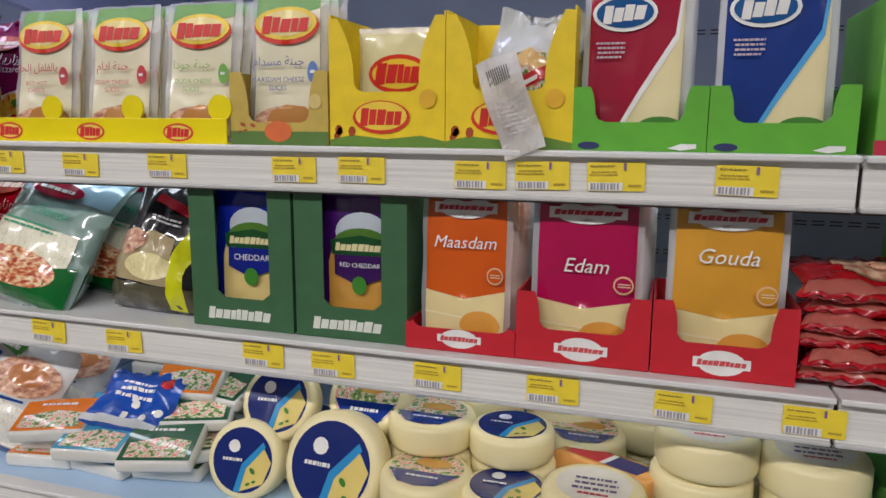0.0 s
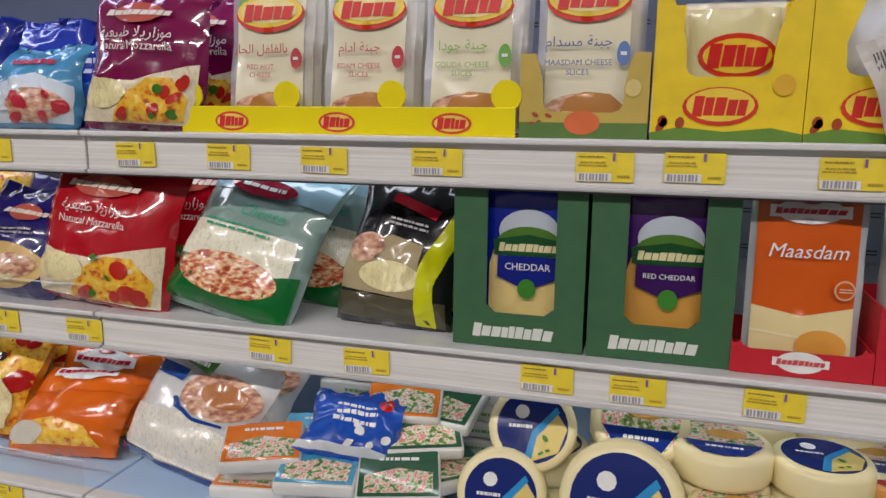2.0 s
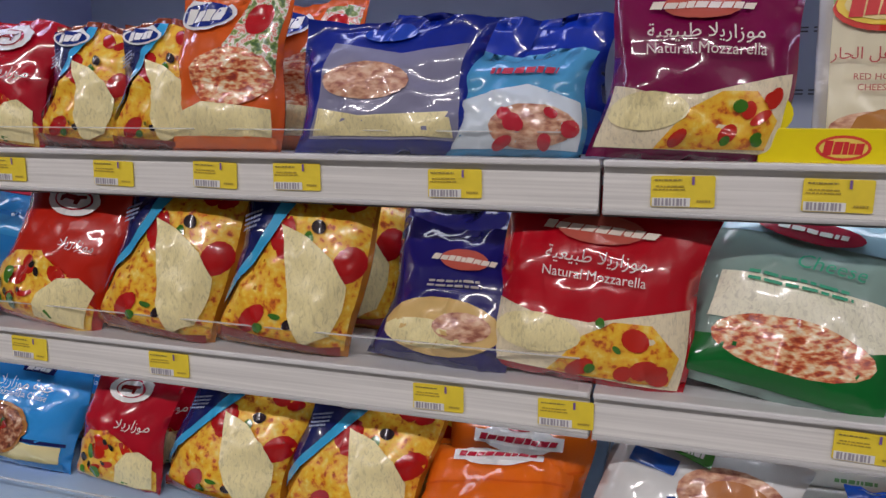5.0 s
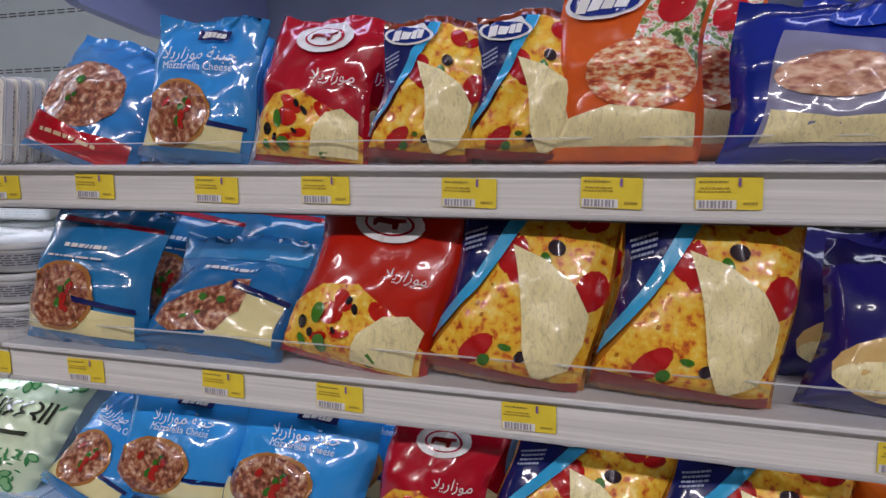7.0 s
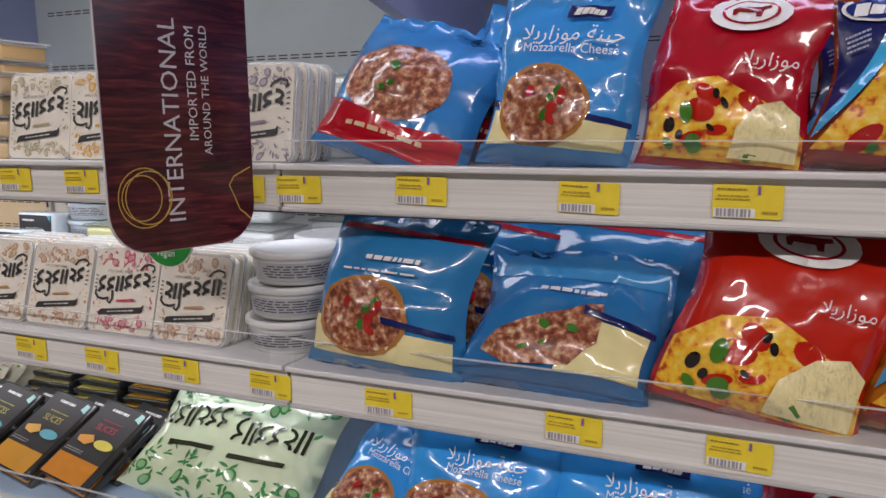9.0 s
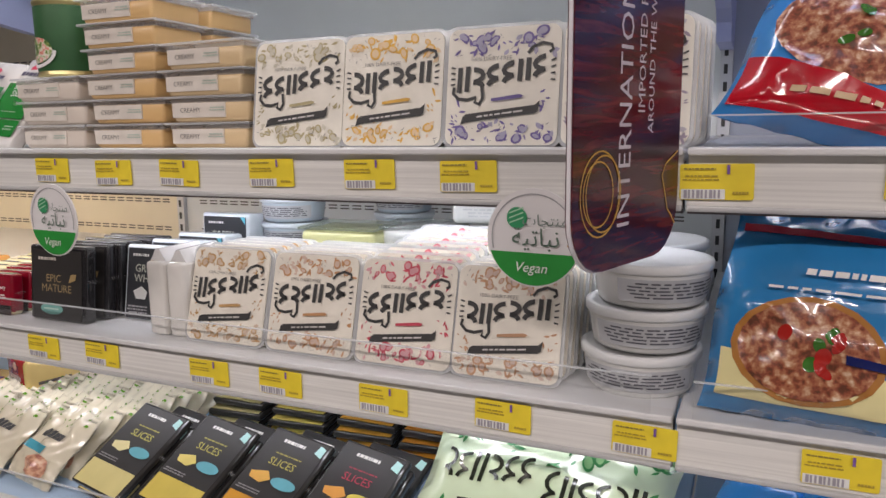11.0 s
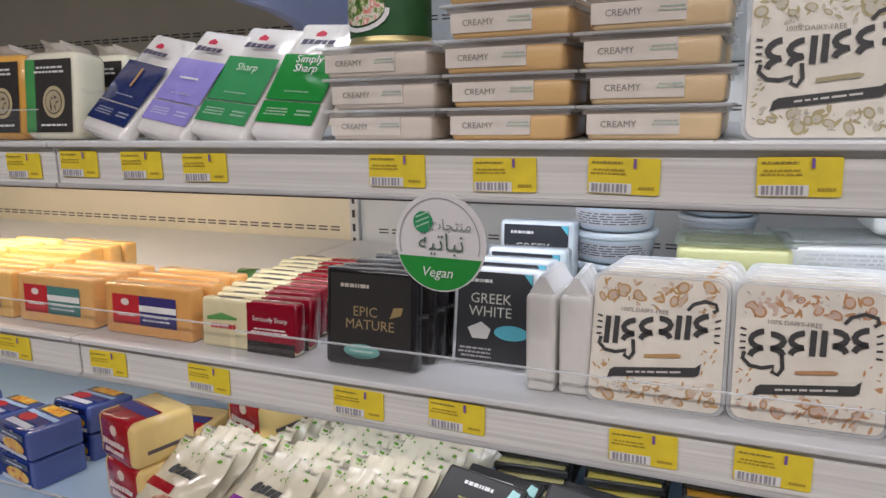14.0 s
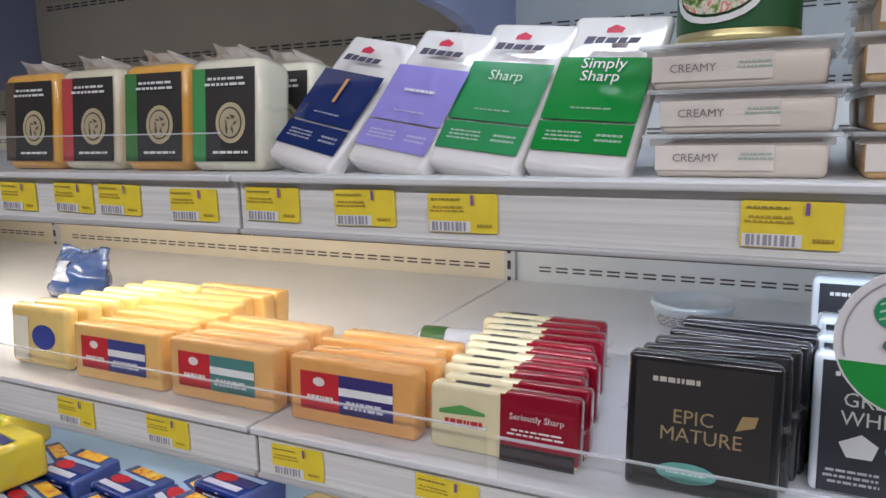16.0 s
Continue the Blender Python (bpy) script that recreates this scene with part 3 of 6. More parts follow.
def art_puck_pizza():
    """Navy corner, sky diagonal, pizza ground and a white cheese drop."""
    return [("pizza_print", PIZZA, Pg((0.02, 0.06), (0.98, 0.06), (0.98, 0.95), (0.5, 0.95))),
            ("tomato", F((0.55, 0.02, 0.02)), Blobs(0.3, 0.15, 0.9, 0.92, 9, 0.105, 3, 0.85)),
            ("leaf", F((0.08, 0.25, 0.03)), Blobs(0.25, 0.1, 0.95, 0.9, 8, 0.055, 8, 0.7)),
            ("olive", F((0.05, 0.03, 0.04)), Blobs(0.25, 0.15, 0.9, 0.88, 5, 0.05, 5, 0.8)),
            ("navy_corner", F(NAVY), Pg((0.02, 0.24), (0.44, 0.95), (0.02, 0.95))),
            ("sky_stripe", F((0.06, 0.45, 0.72)), Pg((0.02, 0.16), (0.55, 0.95), (0.44, 0.95), (0.02, 0.27))),
            ("cheese_drop", SHRED, Pg((0.39, 0.68), (0.6, 0.63), (0.8, 0.53), (0.92, 0.4), (0.94, 0.26), (0.9, 0.13), (0.72, 0.05), (0.62, 0.2), (0.5, 0.45))),
            ("red_crust", F((0.33, 0.03, 0.015)), Pg((0.03, 0.03), (0.97, 0.03), (0.97, 0.08), (0.84, 0.065), (0.72, 0.045), (0.4, 0.08), (0.03, 0.1))),
            ] + oval_logo(0.27, 0.87, 0.23, 0.075, C(WHITE), F((0.02, 0.05, 0.25)), C(WHITE), 2) + [("writing", C((0.3, 0.34, 0.48)), Bars(0.13, 0.68, 0.16, 0.11, 4, 6, 0.3))]


def art_red_cow():
    return [("pizza_print", PIZZA, Pg((0.03, 0.04), (0.97, 0.04), (0.97, 0.2), (0.75, 0.36), (0.45, 0.48), (0.2, 0.44), (0.03, 0.3))),
            ("tomato", F((0.6, 0.03, 0.01)), Blobs(0.2, 0.12, 0.7, 0.4, 5, 0.09, 4, 0.7)), ("olive", F((0.03, 0.02, 0.02)), Blobs(0.15, 0.08, 0.75, 0.42, 5, 0.04, 9)),
            ("leaf", F((0.1, 0.28, 0.04)), Blobs(0.15, 0.08, 0.7, 0.4, 5, 0.05, 7)),
            ("cheese_mound", SHRED, Pg((0.55, 0.06), (0.94, 0.06), (0.95, 0.3), (0.84, 0.37), (0.7, 0.34), (0.58, 0.22))), ("badge", C(WHITE), El(0.5, 0.84, 0.24, 0.11)), ("badge_ring", F(CRIMSON), El(0.5, 0.84, 0.17, 0.072)),
            ("badge_centre", C(WHITE), El(0.5, 0.84, 0.15, 0.062)), ("badge_shape", F((0.3, 0.02, 0.02)), Pg((0.4, 0.815), (0.42, 0.815), (0.43, 0.835), (0.53, 0.835), (0.54, 0.81), (0.57, 0.81), (0.57, 0.85), (0.61, 0.86), (0.6, 0.88), (0.55, 0.87), (0.42, 0.865), (0.39, 0.85))), ("arabic_word", C((0.8, 0.72, 0.7)), Words(arabic("موزاريلا"), 0.74, 0.57, 0.02))]


def art_blue_pizza():
    return [("navy_band", F(NAVY), Pg((0.03, 0.32), (0.97, 0.24), (0.97, 0.27), (0.03, 0.36))), ("cheese_print", F((0.85, 0.78, 0.45)), Pg((0.05, 0.08), (0.95, 0.08), (0.95, 0.24), (0.05, 0.3))),
            ("pizza_rim", F((0.5, 0.25, 0.08)), El(0.4, 0.33, 0.31, 0.24)), ("pizza_print", CRUST, El(0.4, 0.33, 0.28, 0.215)),
            ("leaf", F((0.06, 0.22, 0.03)), Blobs(0.3, 0.25, 0.5, 0.42, 4, 0.04, 2)), ("tomato", F((0.5, 0.04, 0.03)), Blobs(0.2, 0.2, 0.6, 0.45, 7, 0.035, 6)),
            ("sky_foot", F((0.05, 0.25, 0.5)), Rc(0.02, 0.035, 0.98, 0.1)), ("label", F(NAVY), Rc(0.46, 0.84, 0.74, 0.91)), ("label_print", C(WHITE), Mark(0.6, 0.875, 0.2, 0.035, 5, 2)), ("arabic_word", C((0.75, 0.8, 0.85)), Words(arabic("جبنة موزاريلا"), 0.55, 0.735, 0.024)), ("word", C((0.75, 0.8, 0.85)), Words("Mozzarella Cheese", 0.55, 0.65, 0.0145))]


def art_crest_bag(ground, seed=1, picture=PIZZA):
    return [("cheese_seen", mat("shred", (0.82, 0.72, 0.5)), Pg((0.03, 0.05), (0.97, 0.05), (0.97, 0.46), (0.75, 0.4), (0.5, 0.33), (0.25, 0.33), (0.03, 0.38))), ("picture", picture, Pg((0.36, 0.05), (0.92, 0.07), (0.94, 0.22), (0.8, 0.36), (0.62, 0.35), (0.48, 0.26))), ("cheese_mound", SHRED, El(0.26, 0.24, 0.22, 0.1)),
            ("tomato", F((0.6, 0.04, 0.02)), Blobs(0.45, 0.1, 0.9, 0.34, 6, 0.06, seed)), ("leaf", F((0.08, 0.25, 0.03)), Blobs(0.45, 0.1, 0.9, 0.34, 4, 0.035, seed + 3)),
            ] + crest(0.48, 0.79, 0.26, 0.075, F(CRIMSON), seed, False) + [("arabic_word", C((0.8, 0.7, 0.68)), Words(arabic("موزاريلا طبيعية"), 0.5, 0.645, 0.021)), ("word", C((0.8, 0.7, 0.68)), Words("Natural Mozzarella", 0.5, 0.555, 0.0165))]


def art_frico(ink, accent, words, native):
    return [("panel", F((0.84, 0.8, 0.62)), Rc(0.09, 0.03, 0.91, 0.98)), ("meadow", F((0.3, 0.5, 0.22)), Pg((0.09, 0.8), (0.3, 0.86), (0.6, 0.83), (0.91, 0.88), (0.91, 0.98), (0.09, 0.98))), ("picture", MEAT, El(0.5, 0.14, 0.4, 0.1)), ("bread", F((0.55, 0.28, 0.09)), Pg((0.25, 0.12), (0.86, 0.1), (0.88, 0.17), (0.75, 0.235), (0.5, 0.25), (0.32, 0.21))), ("bread_edge", F((0.8, 0.62, 0.35)), Pg((0.27, 0.11), (0.86, 0.085), (0.87, 0.115), (0.28, 0.135))),
            ("logo_rim", C((0.68, 0.03, 0.015)), El(0.5, 0.77, 0.42, 0.125)), ("logo_band", C((0.88, 0.62, 0.06)), El(0.5, 0.785, 0.4, 0.11)), ("logo_centre", C((0.85, 0.7, 0.3)), El(0.5, 0.785, 0.34, 0.085)),
            ("logo_print", C((0.66, 0.02, 0.02)), Mark(0.5, 0.775, 0.6, 0.1, 5, 7)), ("arabic_word", C(ink), Words(arabic(native), 0.42, 0.53, 0.017, 1.0)), ("writing", C(ink), *[Words(s, 0.42, 0.41 - 0.055 * i, 0.0095) for i, s in enumerate(words)]),
            ("accent", C(accent), El(0.86, 0.46, 0.065, 0.07, 16)), ("accent_print", C(WHITE), Rc(0.83, 0.45, 0.89, 0.47))]


def bold_row(x0, y0, w, h, n, rise, t, seed=0):
    """A climbing row of bold strokes, waves and combs, in place of a maker's word."""
    out, step = [], w / n
    for k in range(n):
        x, y, ww = x0 + step * k, y0 + rise * k / n, step * 0.78
        sl = rise / n * 0.78 / step * 0.78
        hh = h * (1.16 if k == 0 else 1.0)
        P = lambda u, v: (x + ww * u, y + hh * v + sl * ww * u)
        turn = -1 if (k * 2 + seed) % 3 == 1 else 1
        if (k + seed) % 4 == 3:
            out += ribbon([P(0.14, 0), P(0.2, 1)], t) + ribbon([P(0.8, 0.0), P(0.86, 1.0)], t)
        else:
            out += ribbon([P(0.5 + turn * 0.42 * math.cos(q), 0.5 + 0.42 * (1 - q / 4.71) + 0.1 * math.sin(q)) for q in [0.78 * j for j in range(13)]], t)
    return out


def sheese_art(accent, seed):
    ink = C((0.028, 0.027, 0.027))
    swash = ribbon([(0.33, 0.5), (0.34, 0.4), (0.31, 0.35), (0.27, 0.37), (0.28, 0.41), (0.2, 0.39), (0.12, 0.4), (0.07, 0.45), (0.08, 0.5)], 0.028) + ribbon([(0.72, 0.76), (0.76, 0.81), (0.84, 0.84), (0.92, 0.82), (0.93, 0.78), (0.9, 0.76)], 0.026)
    rays = [q for k in range(4) for q in ribbon([(0.045, 0.52 + 0.05 * k), (0.085, 0.525 + 0.045 * k)], 0.014) + ribbon([(0.92, 0.54 + 0.05 * k), (0.96, 0.535 + 0.058 * k)], 0.014)]
    pale = C(tuple(0.3 + 0.62 * v for v in accent))
    return [("sketching", C(accent), Blobs(0.06, 0.8, 0.9, 0.95, 12, 0.05, seed), Blobs(0.06, 0.05, 0.94, 0.17, 12, 0.045, seed + 1), Slivers(0.06, 0.76, 0.95, 0.96, 26, 0.034, seed + 2), Slivers(0.05, 0.04, 0.95, 0.2, 26, 0.032, seed + 3), Slivers(0.04, 0.2, 0.16, 0.4, 7, 0.026, seed + 7), Slivers(0.84, 0.3, 0.96, 0.5, 7, 0.026, seed + 8)),
            ("sketch_centre", pale, Blobs(0.06, 0.8, 0.9, 0.95, 12, 0.033, seed), Blobs(0.06, 0.05, 0.94, 0.17, 12, 0.028, seed + 1), Slivers(0.06, 0.74, 0.95, 0.96, 14, 0.028, seed + 4, 0.5), Slivers(0.05, 0.04, 0.95, 0.22, 14, 0.028, seed + 6, 0.5)),
            ("small_print", C((0.25, 0.23, 0.21)), Slivers(0.05, 0.04, 0.95, 0.2, 16, 0.017, seed + 5, 0.15), Slivers(0.05, 0.76, 0.95, 0.96, 16, 0.017, seed + 9, 0.15), Words("100% DAIRY-FREE", 0.4, 0.73, 0.0062)),
            ("bold_lettering", ink, bold_row(0.11, 0.45, 0.8, 0.185, 6, 0.12, 0.042, seed), swash, rays), ("ribbon", ink, Pg((0.2, 0.27), (0.8, 0.335), (0.84, 0.37), (0.83, 0.285), (0.8, 0.265), (0.2, 0.2), (0.15, 0.18), (0.17, 0.25))),
            ("ribbon_print", C((0.6, 0.58, 0.55)), Bars(0.5, 0.267, 0.5, 0.03, 1, 4, 0.11)), ("fork", C(tone(accent, 0.9)), Pg((0.42, 0.37), (0.68, 0.395), (0.7, 0.415), (0.66, 0.425), (0.42, 0.395)))]


# ---- goods on the top shelf ----
Y = 0.905


def carton_pack(x, z, w, h, lean, art, label, slab=CREAM, y=None, group="sliced cheese packs", back=None, copies=2):
    p = place(slice_pack("cheese_slice_pack", label, w, h, 0.014, art, 0.008, group, slab, back), x, (y or Y) + 0.022, z, lean)
    for k in range(copies):
        again(p, x + 0.003 * (k + 1), (y or Y) + 0.022 + 0.022 * (k + 1), z + 0.001, lean)
    return p


LEAF_LABEL = [("round_mark", C((0.02, 0.03, 0.12)), El(0.13, 0.14, 0.085, 0.085)), ("leaf_mark", C(WHITE), Pg((0.72, 0.1), (0.82, 0.05), (0.93, 0.1), (0.93, 0.2), (0.82, 0.2)))]
for x, ground, name in ((0.1, (0.01, 0.06, 0.3), "blue"), (-0.053, (0.42, 0.012, 0.06), "dark red")):
    t = tray_carton("display_carton", "bright green open display carton holding " + name + " cheese packs", 0.152, 0.076, 0.16, (0.37, 0.33), 0.035, C((0.11, 0.42, 0.03)), [(n, m, *[[[(u, v * 0.7) for u, v in p] for p in s] for s in ss]) for n, m, *ss in LEAF_LABEL])
    place(t, x, Y - 0.012, TOP)
    art = [("ground", F(ground), Pg((0.06, 0.04), (0.06, 0.95), (0.9, 0.95), (0.86, 0.6), (0.55, 0.3), (0.3, 0.04))), ("slices_print", F((0.85, 0.76, 0.48)), Pg((0.32, 0.05), (0.92, 0.05), (0.92, 0.9), (0.86, 0.6), (0.56, 0.3))),
           ("arc", C((0.05, 0.35, 0.7) if name == "blue" else WHITE), Pg((0.3, 0.05), (0.34, 0.05), (0.58, 0.29), (0.88, 0.58), (0.93, 0.9), (0.9, 0.9), (0.85, 0.61), (0.55, 0.32))),
           ("leaves", F((0.1, 0.3, 0.06)), El(0.75, 0.12, 0.2, 0.05))] + oval_logo(0.38, 0.73, 0.3, 0.1, C(WHITE), F((0.01, 0.13, 0.35)), C(WHITE), 5) + [("writing", C((0.5, 0.42, 0.5)), Bars(0.26, 0.53, 0.28, 0.1, 4, 6))]
    carton_pack(x - 0.008, TOP + 0.004, 0.125, 0.215, 5, art, name + " film pack of sliced cheese in a green carton", y=Y + 0.0)

g = block("carton", "lime green cheese carton with a dark lid", 0.16, 0.17, 0.2, C((0.14, 0.42, 0.05)), [("band", C(CRIMSON), Rc(0.0, 0.0, 1, 0.1)), ("dark_lid", C((0.03, 0.16, 0.08)), Rc(0.0, 0.86, 1, 1)), ("field", C((0.3, 0.55, 0.15)), Rc(0.1, 0.2, 0.9, 0.75))], "green cartons", 0.002, "cheese carton", False)
place(g, 0.275, Y, TOP)
for z, yy in ((MID, 0.0), (MID + 0.1, 0.02), (LOW + 0.02, 0.05)):
    b2 = block("carton", "lime green cheese carton in the next cabinet", 0.15, 0.095, 0.2, C((0.1, 0.36, 0.05)), [("band", C((0.6, 0.7, 0.4)), Rc(0.05, 0.4, 0.95, 0.6)), ("bars", C(WHITE), Bars(0.5, 0.5, 0.7, 0.12, 1, 3))], "green cartons", 0.002, "cheese carton", False)
    place(b2, 0.345, Y + yy, z)

# yellow and tan cartons
FRI = [("meadow", C((0.12, 0.25, 0.03)), Pg((0, 0), (1, 0), (1, 0.06), (0.8, 0.1), (0.5, 0.07), (0.2, 0.1), (0, 0.06))), ("cube", C((0.35, 0.05, 0.01)), Blobs(0.06, 0.1, 0.2, 0.16, 4, 0.035, 3)),
       ("logo_rim", C((0.66, 0.03, 0.01)), El(0.46, 0.24, 0.25, 0.13)), ("logo_field", C((0.88, 0.62, 0.05)), El(0.46, 0.25, 0.225, 0.112)), ("logo_print", C((0.64, 0.02, 0.01)), Mark(0.46, 0.24, 0.36, 0.12, 5, 4)), ("stamp", C((0.75, 0.42, 0.02)), El(0.86, 0.38, 0.07, 0.07))]
for x in (-0.209, -0.37):
    c = tray_carton("display_carton", "yellow display carton with a deep cut-out front", 0.16, 0.165, 0.15, (0.42, 0.28), 0.072, C((0.83, 0.6, 0.01)), FRI, 0.17)
    place(c, x, Y - 0.012, TOP)
    if x < -0.3:
        carton_pack(x + 0.004, TOP + 0.005, 0.105, 0.15, 3, [("ground", F((0.78, 0.72, 0.42)), Rc(0.05, 0.05, 0.95, 0.95)), ("logo_rim", F((0.7, 0.05, 0.01)), El(0.55, 0.6, 0.4, 0.17)), ("logo_field", F((0.85, 0.6, 0.05)), El(0.55, 0.6, 0.35, 0.13)), ("logo_print", F((0.66, 0.02, 0.01)), Mark(0.55, 0.6, 0.6, 0.16, 5, 2)), ("green_band", F(LIME), Rc(0.2, 0.2, 0.9, 0.38))], "pale sliced cheese pack in a yellow carton", y=Y, copies=1)
c = tray_carton("display_carton", "tan and green display carton with a cut-out front", 0.15, 0.1, 0.15, (0.38, 0.31), 0.032, C((0.55, 0.4, 0.08)), [("meadow", C((0.1, 0.2, 0.04)), Rc(0, 0, 1, 0.2)), ("cube", C((0.4, 0.06, 0.02)), Blobs(0.05, 0.18, 0.25, 0.3, 4, 0.03, 4)), ("logo", C((0.7, 0.15, 0.04)), El(0.5, 0.2, 0.14, 0.14)), ("stamp", C((0.7, 0.55, 0.2)), El(0.88, 0.6, 0.06, 0.1))])
place(c, -0.528, Y - 0.012, TOP)
carton_pack(-0.528, TOP + 0.004, 0.12, 0.205, 6, art_frico((0.05, 0.08, 0.3), (0.1, 0.2, 0.5), ("MAASDAM CHEESE", "SLICES"), "جبنة مسدام"), "white sliced cheese pack with a red oval mark")
ut = thing("display_tray", "yellow plastic display tray with round tabs and red oval marks", "display tray")
part("front_strip", box_bm(-0.2345, 0, 0, 0.2345, 0.003, 0.036, 0.001), mat("plastic", (0.85, 0.7, 0.0)), ut)
part("base", box_bm(-0.2345, 0.003, 0, 0.2345, 0.12, 0.003), mat("plastic", (0.85, 0.7, 0.0)), ut)
for k in range(4):
    bm = prism_bm([(0.019 * math.cos(a) + (-0.222 + 0.148 * k), 0.05 + 0.019 * math.sin(a)) for a in [math.pi * 2 * j / 18 for j in range(18)]], 0.004, 0.007)
    part("round_tab", bm, mat("plastic", (0.85, 0.7, 0.0)), ut)
for k in range(3):
    mark = Face(0.469, 0.036, lambda u, v: Vector(((u - 0.5) * 0.469, 0, v * 0.036)))
    q = 0.17 + 0.33 * k
    mark.print_on(ut, [("mark_oval", C((0.7, 0.05, 0.02)), El(q, 0.45, 0.055, 0.36)), ("mark_field", C((0.85, 0.62, 0.1)), El(q, 0.45, 0.048, 0.28)), ("mark_print", C((0.65, 0.02, 0.02)), Mark(q, 0.45, 0.08, 0.36, 5, 2))])
place(ut, -0.841, Y - 0.018, TOP + 0.001)
for x, ink, acc, ws, native in ((-0.957, (0.45, 0.03, 0.03), (0.5, 0.04, 0.05), ("RED HOT", "CHEESE"), "بالفلفل الحار"), (-0.812, (0.5, 0.03, 0.05), (0.55, 0.03, 0.05), ("EDAM CHEESE", "SLICES"), "جبنة ادام"), (-0.672, (0.25, 0.4, 0.08), (0.15, 0.4, 0.06), ("GOUDA CHEESE", "SLICES"), "جبنة جودا")):
    carton_pack(x, TOP + 0.005, 0.125, 0.2, 9, art_frico(ink, acc, ws, native), "white sliced cheese pack with a red oval mark")
# the loose receipt stuck between the cartons
rc = thing("price_slip", "crumpled white paper slip with a barcode hanging over the shelf edge", "paper slip")
bm = bmesh.new()
slip = lambda u, v: Vector(((u - 0.5) * 0.052, 0.006 * math.sin(v * 7) + 0.004 * math.sin(u * 6 + v * 9), v * 0.125))
grid = [[bm.verts.new(slip(i / 6, j / 12)) for i in range(7)] for j in range(13)]
for j in range(12):
    for i in range(6):
        bm.faces.new((grid[j][i], grid[j][i + 1], grid[j + 1][i + 1], grid[j + 1][i]))
bmesh.ops.solidify(bm, geom=list(bm.faces), thickness=0.0006)
part("paper", bm, mat("card", (0.82, 0.8, 0.78)), rc)
Face(0.052, 0.125, slip, 6, 12).print_on(rc, [("barcode", C((0.12, 0.12, 0.12)), [q for k in range(10) for q in Rc(0.2 + 0.055 * k, 0.72, 0.2 + 0.055 * k + 0.03, 0.88)]), ("lines", C((0.6, 0.58, 0.58)), Bars(0.5, 0.38, 0.66, 0.36, 8, 3))])
place(rc, -0.18, 0.864, TOP - 0.003, 9, 0, -21)
sn = pouch("snack_bag", "clear crumpled bag with a sandwich and a red label", 0.12, 0.165, 0.045, mat("film", (0.6, 0.62, 0.62)), [("picture", SALAD, El(0.52, 0.5, 0.36, 0.22)), ("bread", F((0.72, 0.5, 0.22)), Pg((0.2, 0.56), (0.45, 0.74), (0.8, 0.62), (0.86, 0.52), (0.5, 0.6))), ("label", F((0.6, 0.03, 0.04)), Pg((0.46, 0.4), (0.86, 0.56), (0.84, 0.66), (0.42, 0.5))), ("label_print", C(WHITE), Pg((0.5, 0.44), (0.66, 0.505), (0.65, 0.54), (0.49, 0.475)))], 4, group="", category="snack bag")
place(sn, -0.205, Y + 0.02, TOP + 0.004, 6, 0, 6)

# film bags
b = pouch("cheese_bag", "maroon film bag of shredded cheese with a pizza picture", 0.2, 0.205, 0.07, F((0.26, 0.008, 0.1)), art_crest_bag(MAROON, 2), 11)
place(b, -1.152, Y + -0.004, TOP, 6, 0, 2); again(b, -1.14, Y + 0.11, TOP, 8)
b = pouch("cheese_bag", "small sky blue and white bag of grated cheese", 0.16, 0.125, 0.06, F((0.12, 0.42, 0.68)), [("white_wave", F((0.7, 0.78, 0.84)), Pg((0.03, 0.06), (0.97, 0.06), (0.97, 0.5), (0.6, 0.65), (0.03, 0.5))), ("meat_print", MEAT, El(0.62, 0.26, 0.32, 0.2)), ("tomato", F((0.6, 0.05, 0.08)), Blobs(0.4, 0.1, 0.9, 0.4, 7, 0.07, 3)), ("writing", C((0.5, 0.02, 0.05)), Bars(0.55, 0.78, 0.5, 0.14, 1, 2))], 12)
place(b, -1.34, Y + -0.009, TOP, 10)
bb = pouch("cheese_bag", "royal blue film bag of shredded cheese behind others", 0.2, 0.18, 0.06, F((0.015, 0.06, 0.42)), [("writing", C((0.6, 0.65, 0.8)), Bars(0.5, 0.55, 0.6, 0.2, 2, 3)), ("wave", F((0.05, 0.2, 0.6)), Pg((0.03, 0.06), (0.97, 0.06), (0.97, 0.3), (0.5, 0.4), (0.03, 0.2)))], 13)
place(bb, -1.35, Y + 0.13, TOP, 8); again(bb, -1.46, Y + 0.1, TOP, 10, 0, 3)
b = pouch("cheese_bag", "blue bag with a clear shiny window over shredded cheese", 0.245, 0.165, 0.075, F((0.012, 0.04, 0.34)), [("window", mat("film", (0.24, 0.24, 0.36)), Pg((0.1, 0.1), (0.9, 0.1), (0.93, 0.8), (0.6, 0.72), (0.2, 0.82))), ("cheese_seen", SHRED, Pg((0.13, 0.12), (0.88, 0.12), (0.86, 0.3), (0.4, 0.26), (0.15, 0.32))), ("meat_print", MEAT, El(0.42, 0.52, 0.25, 0.14)), ("logo", F((0.03, 0.1, 0.5)), El(0.5, 0.88, 0.14, 0.07))], 14)
place(b, -1.505, Y + -0.004, TOP, 7)
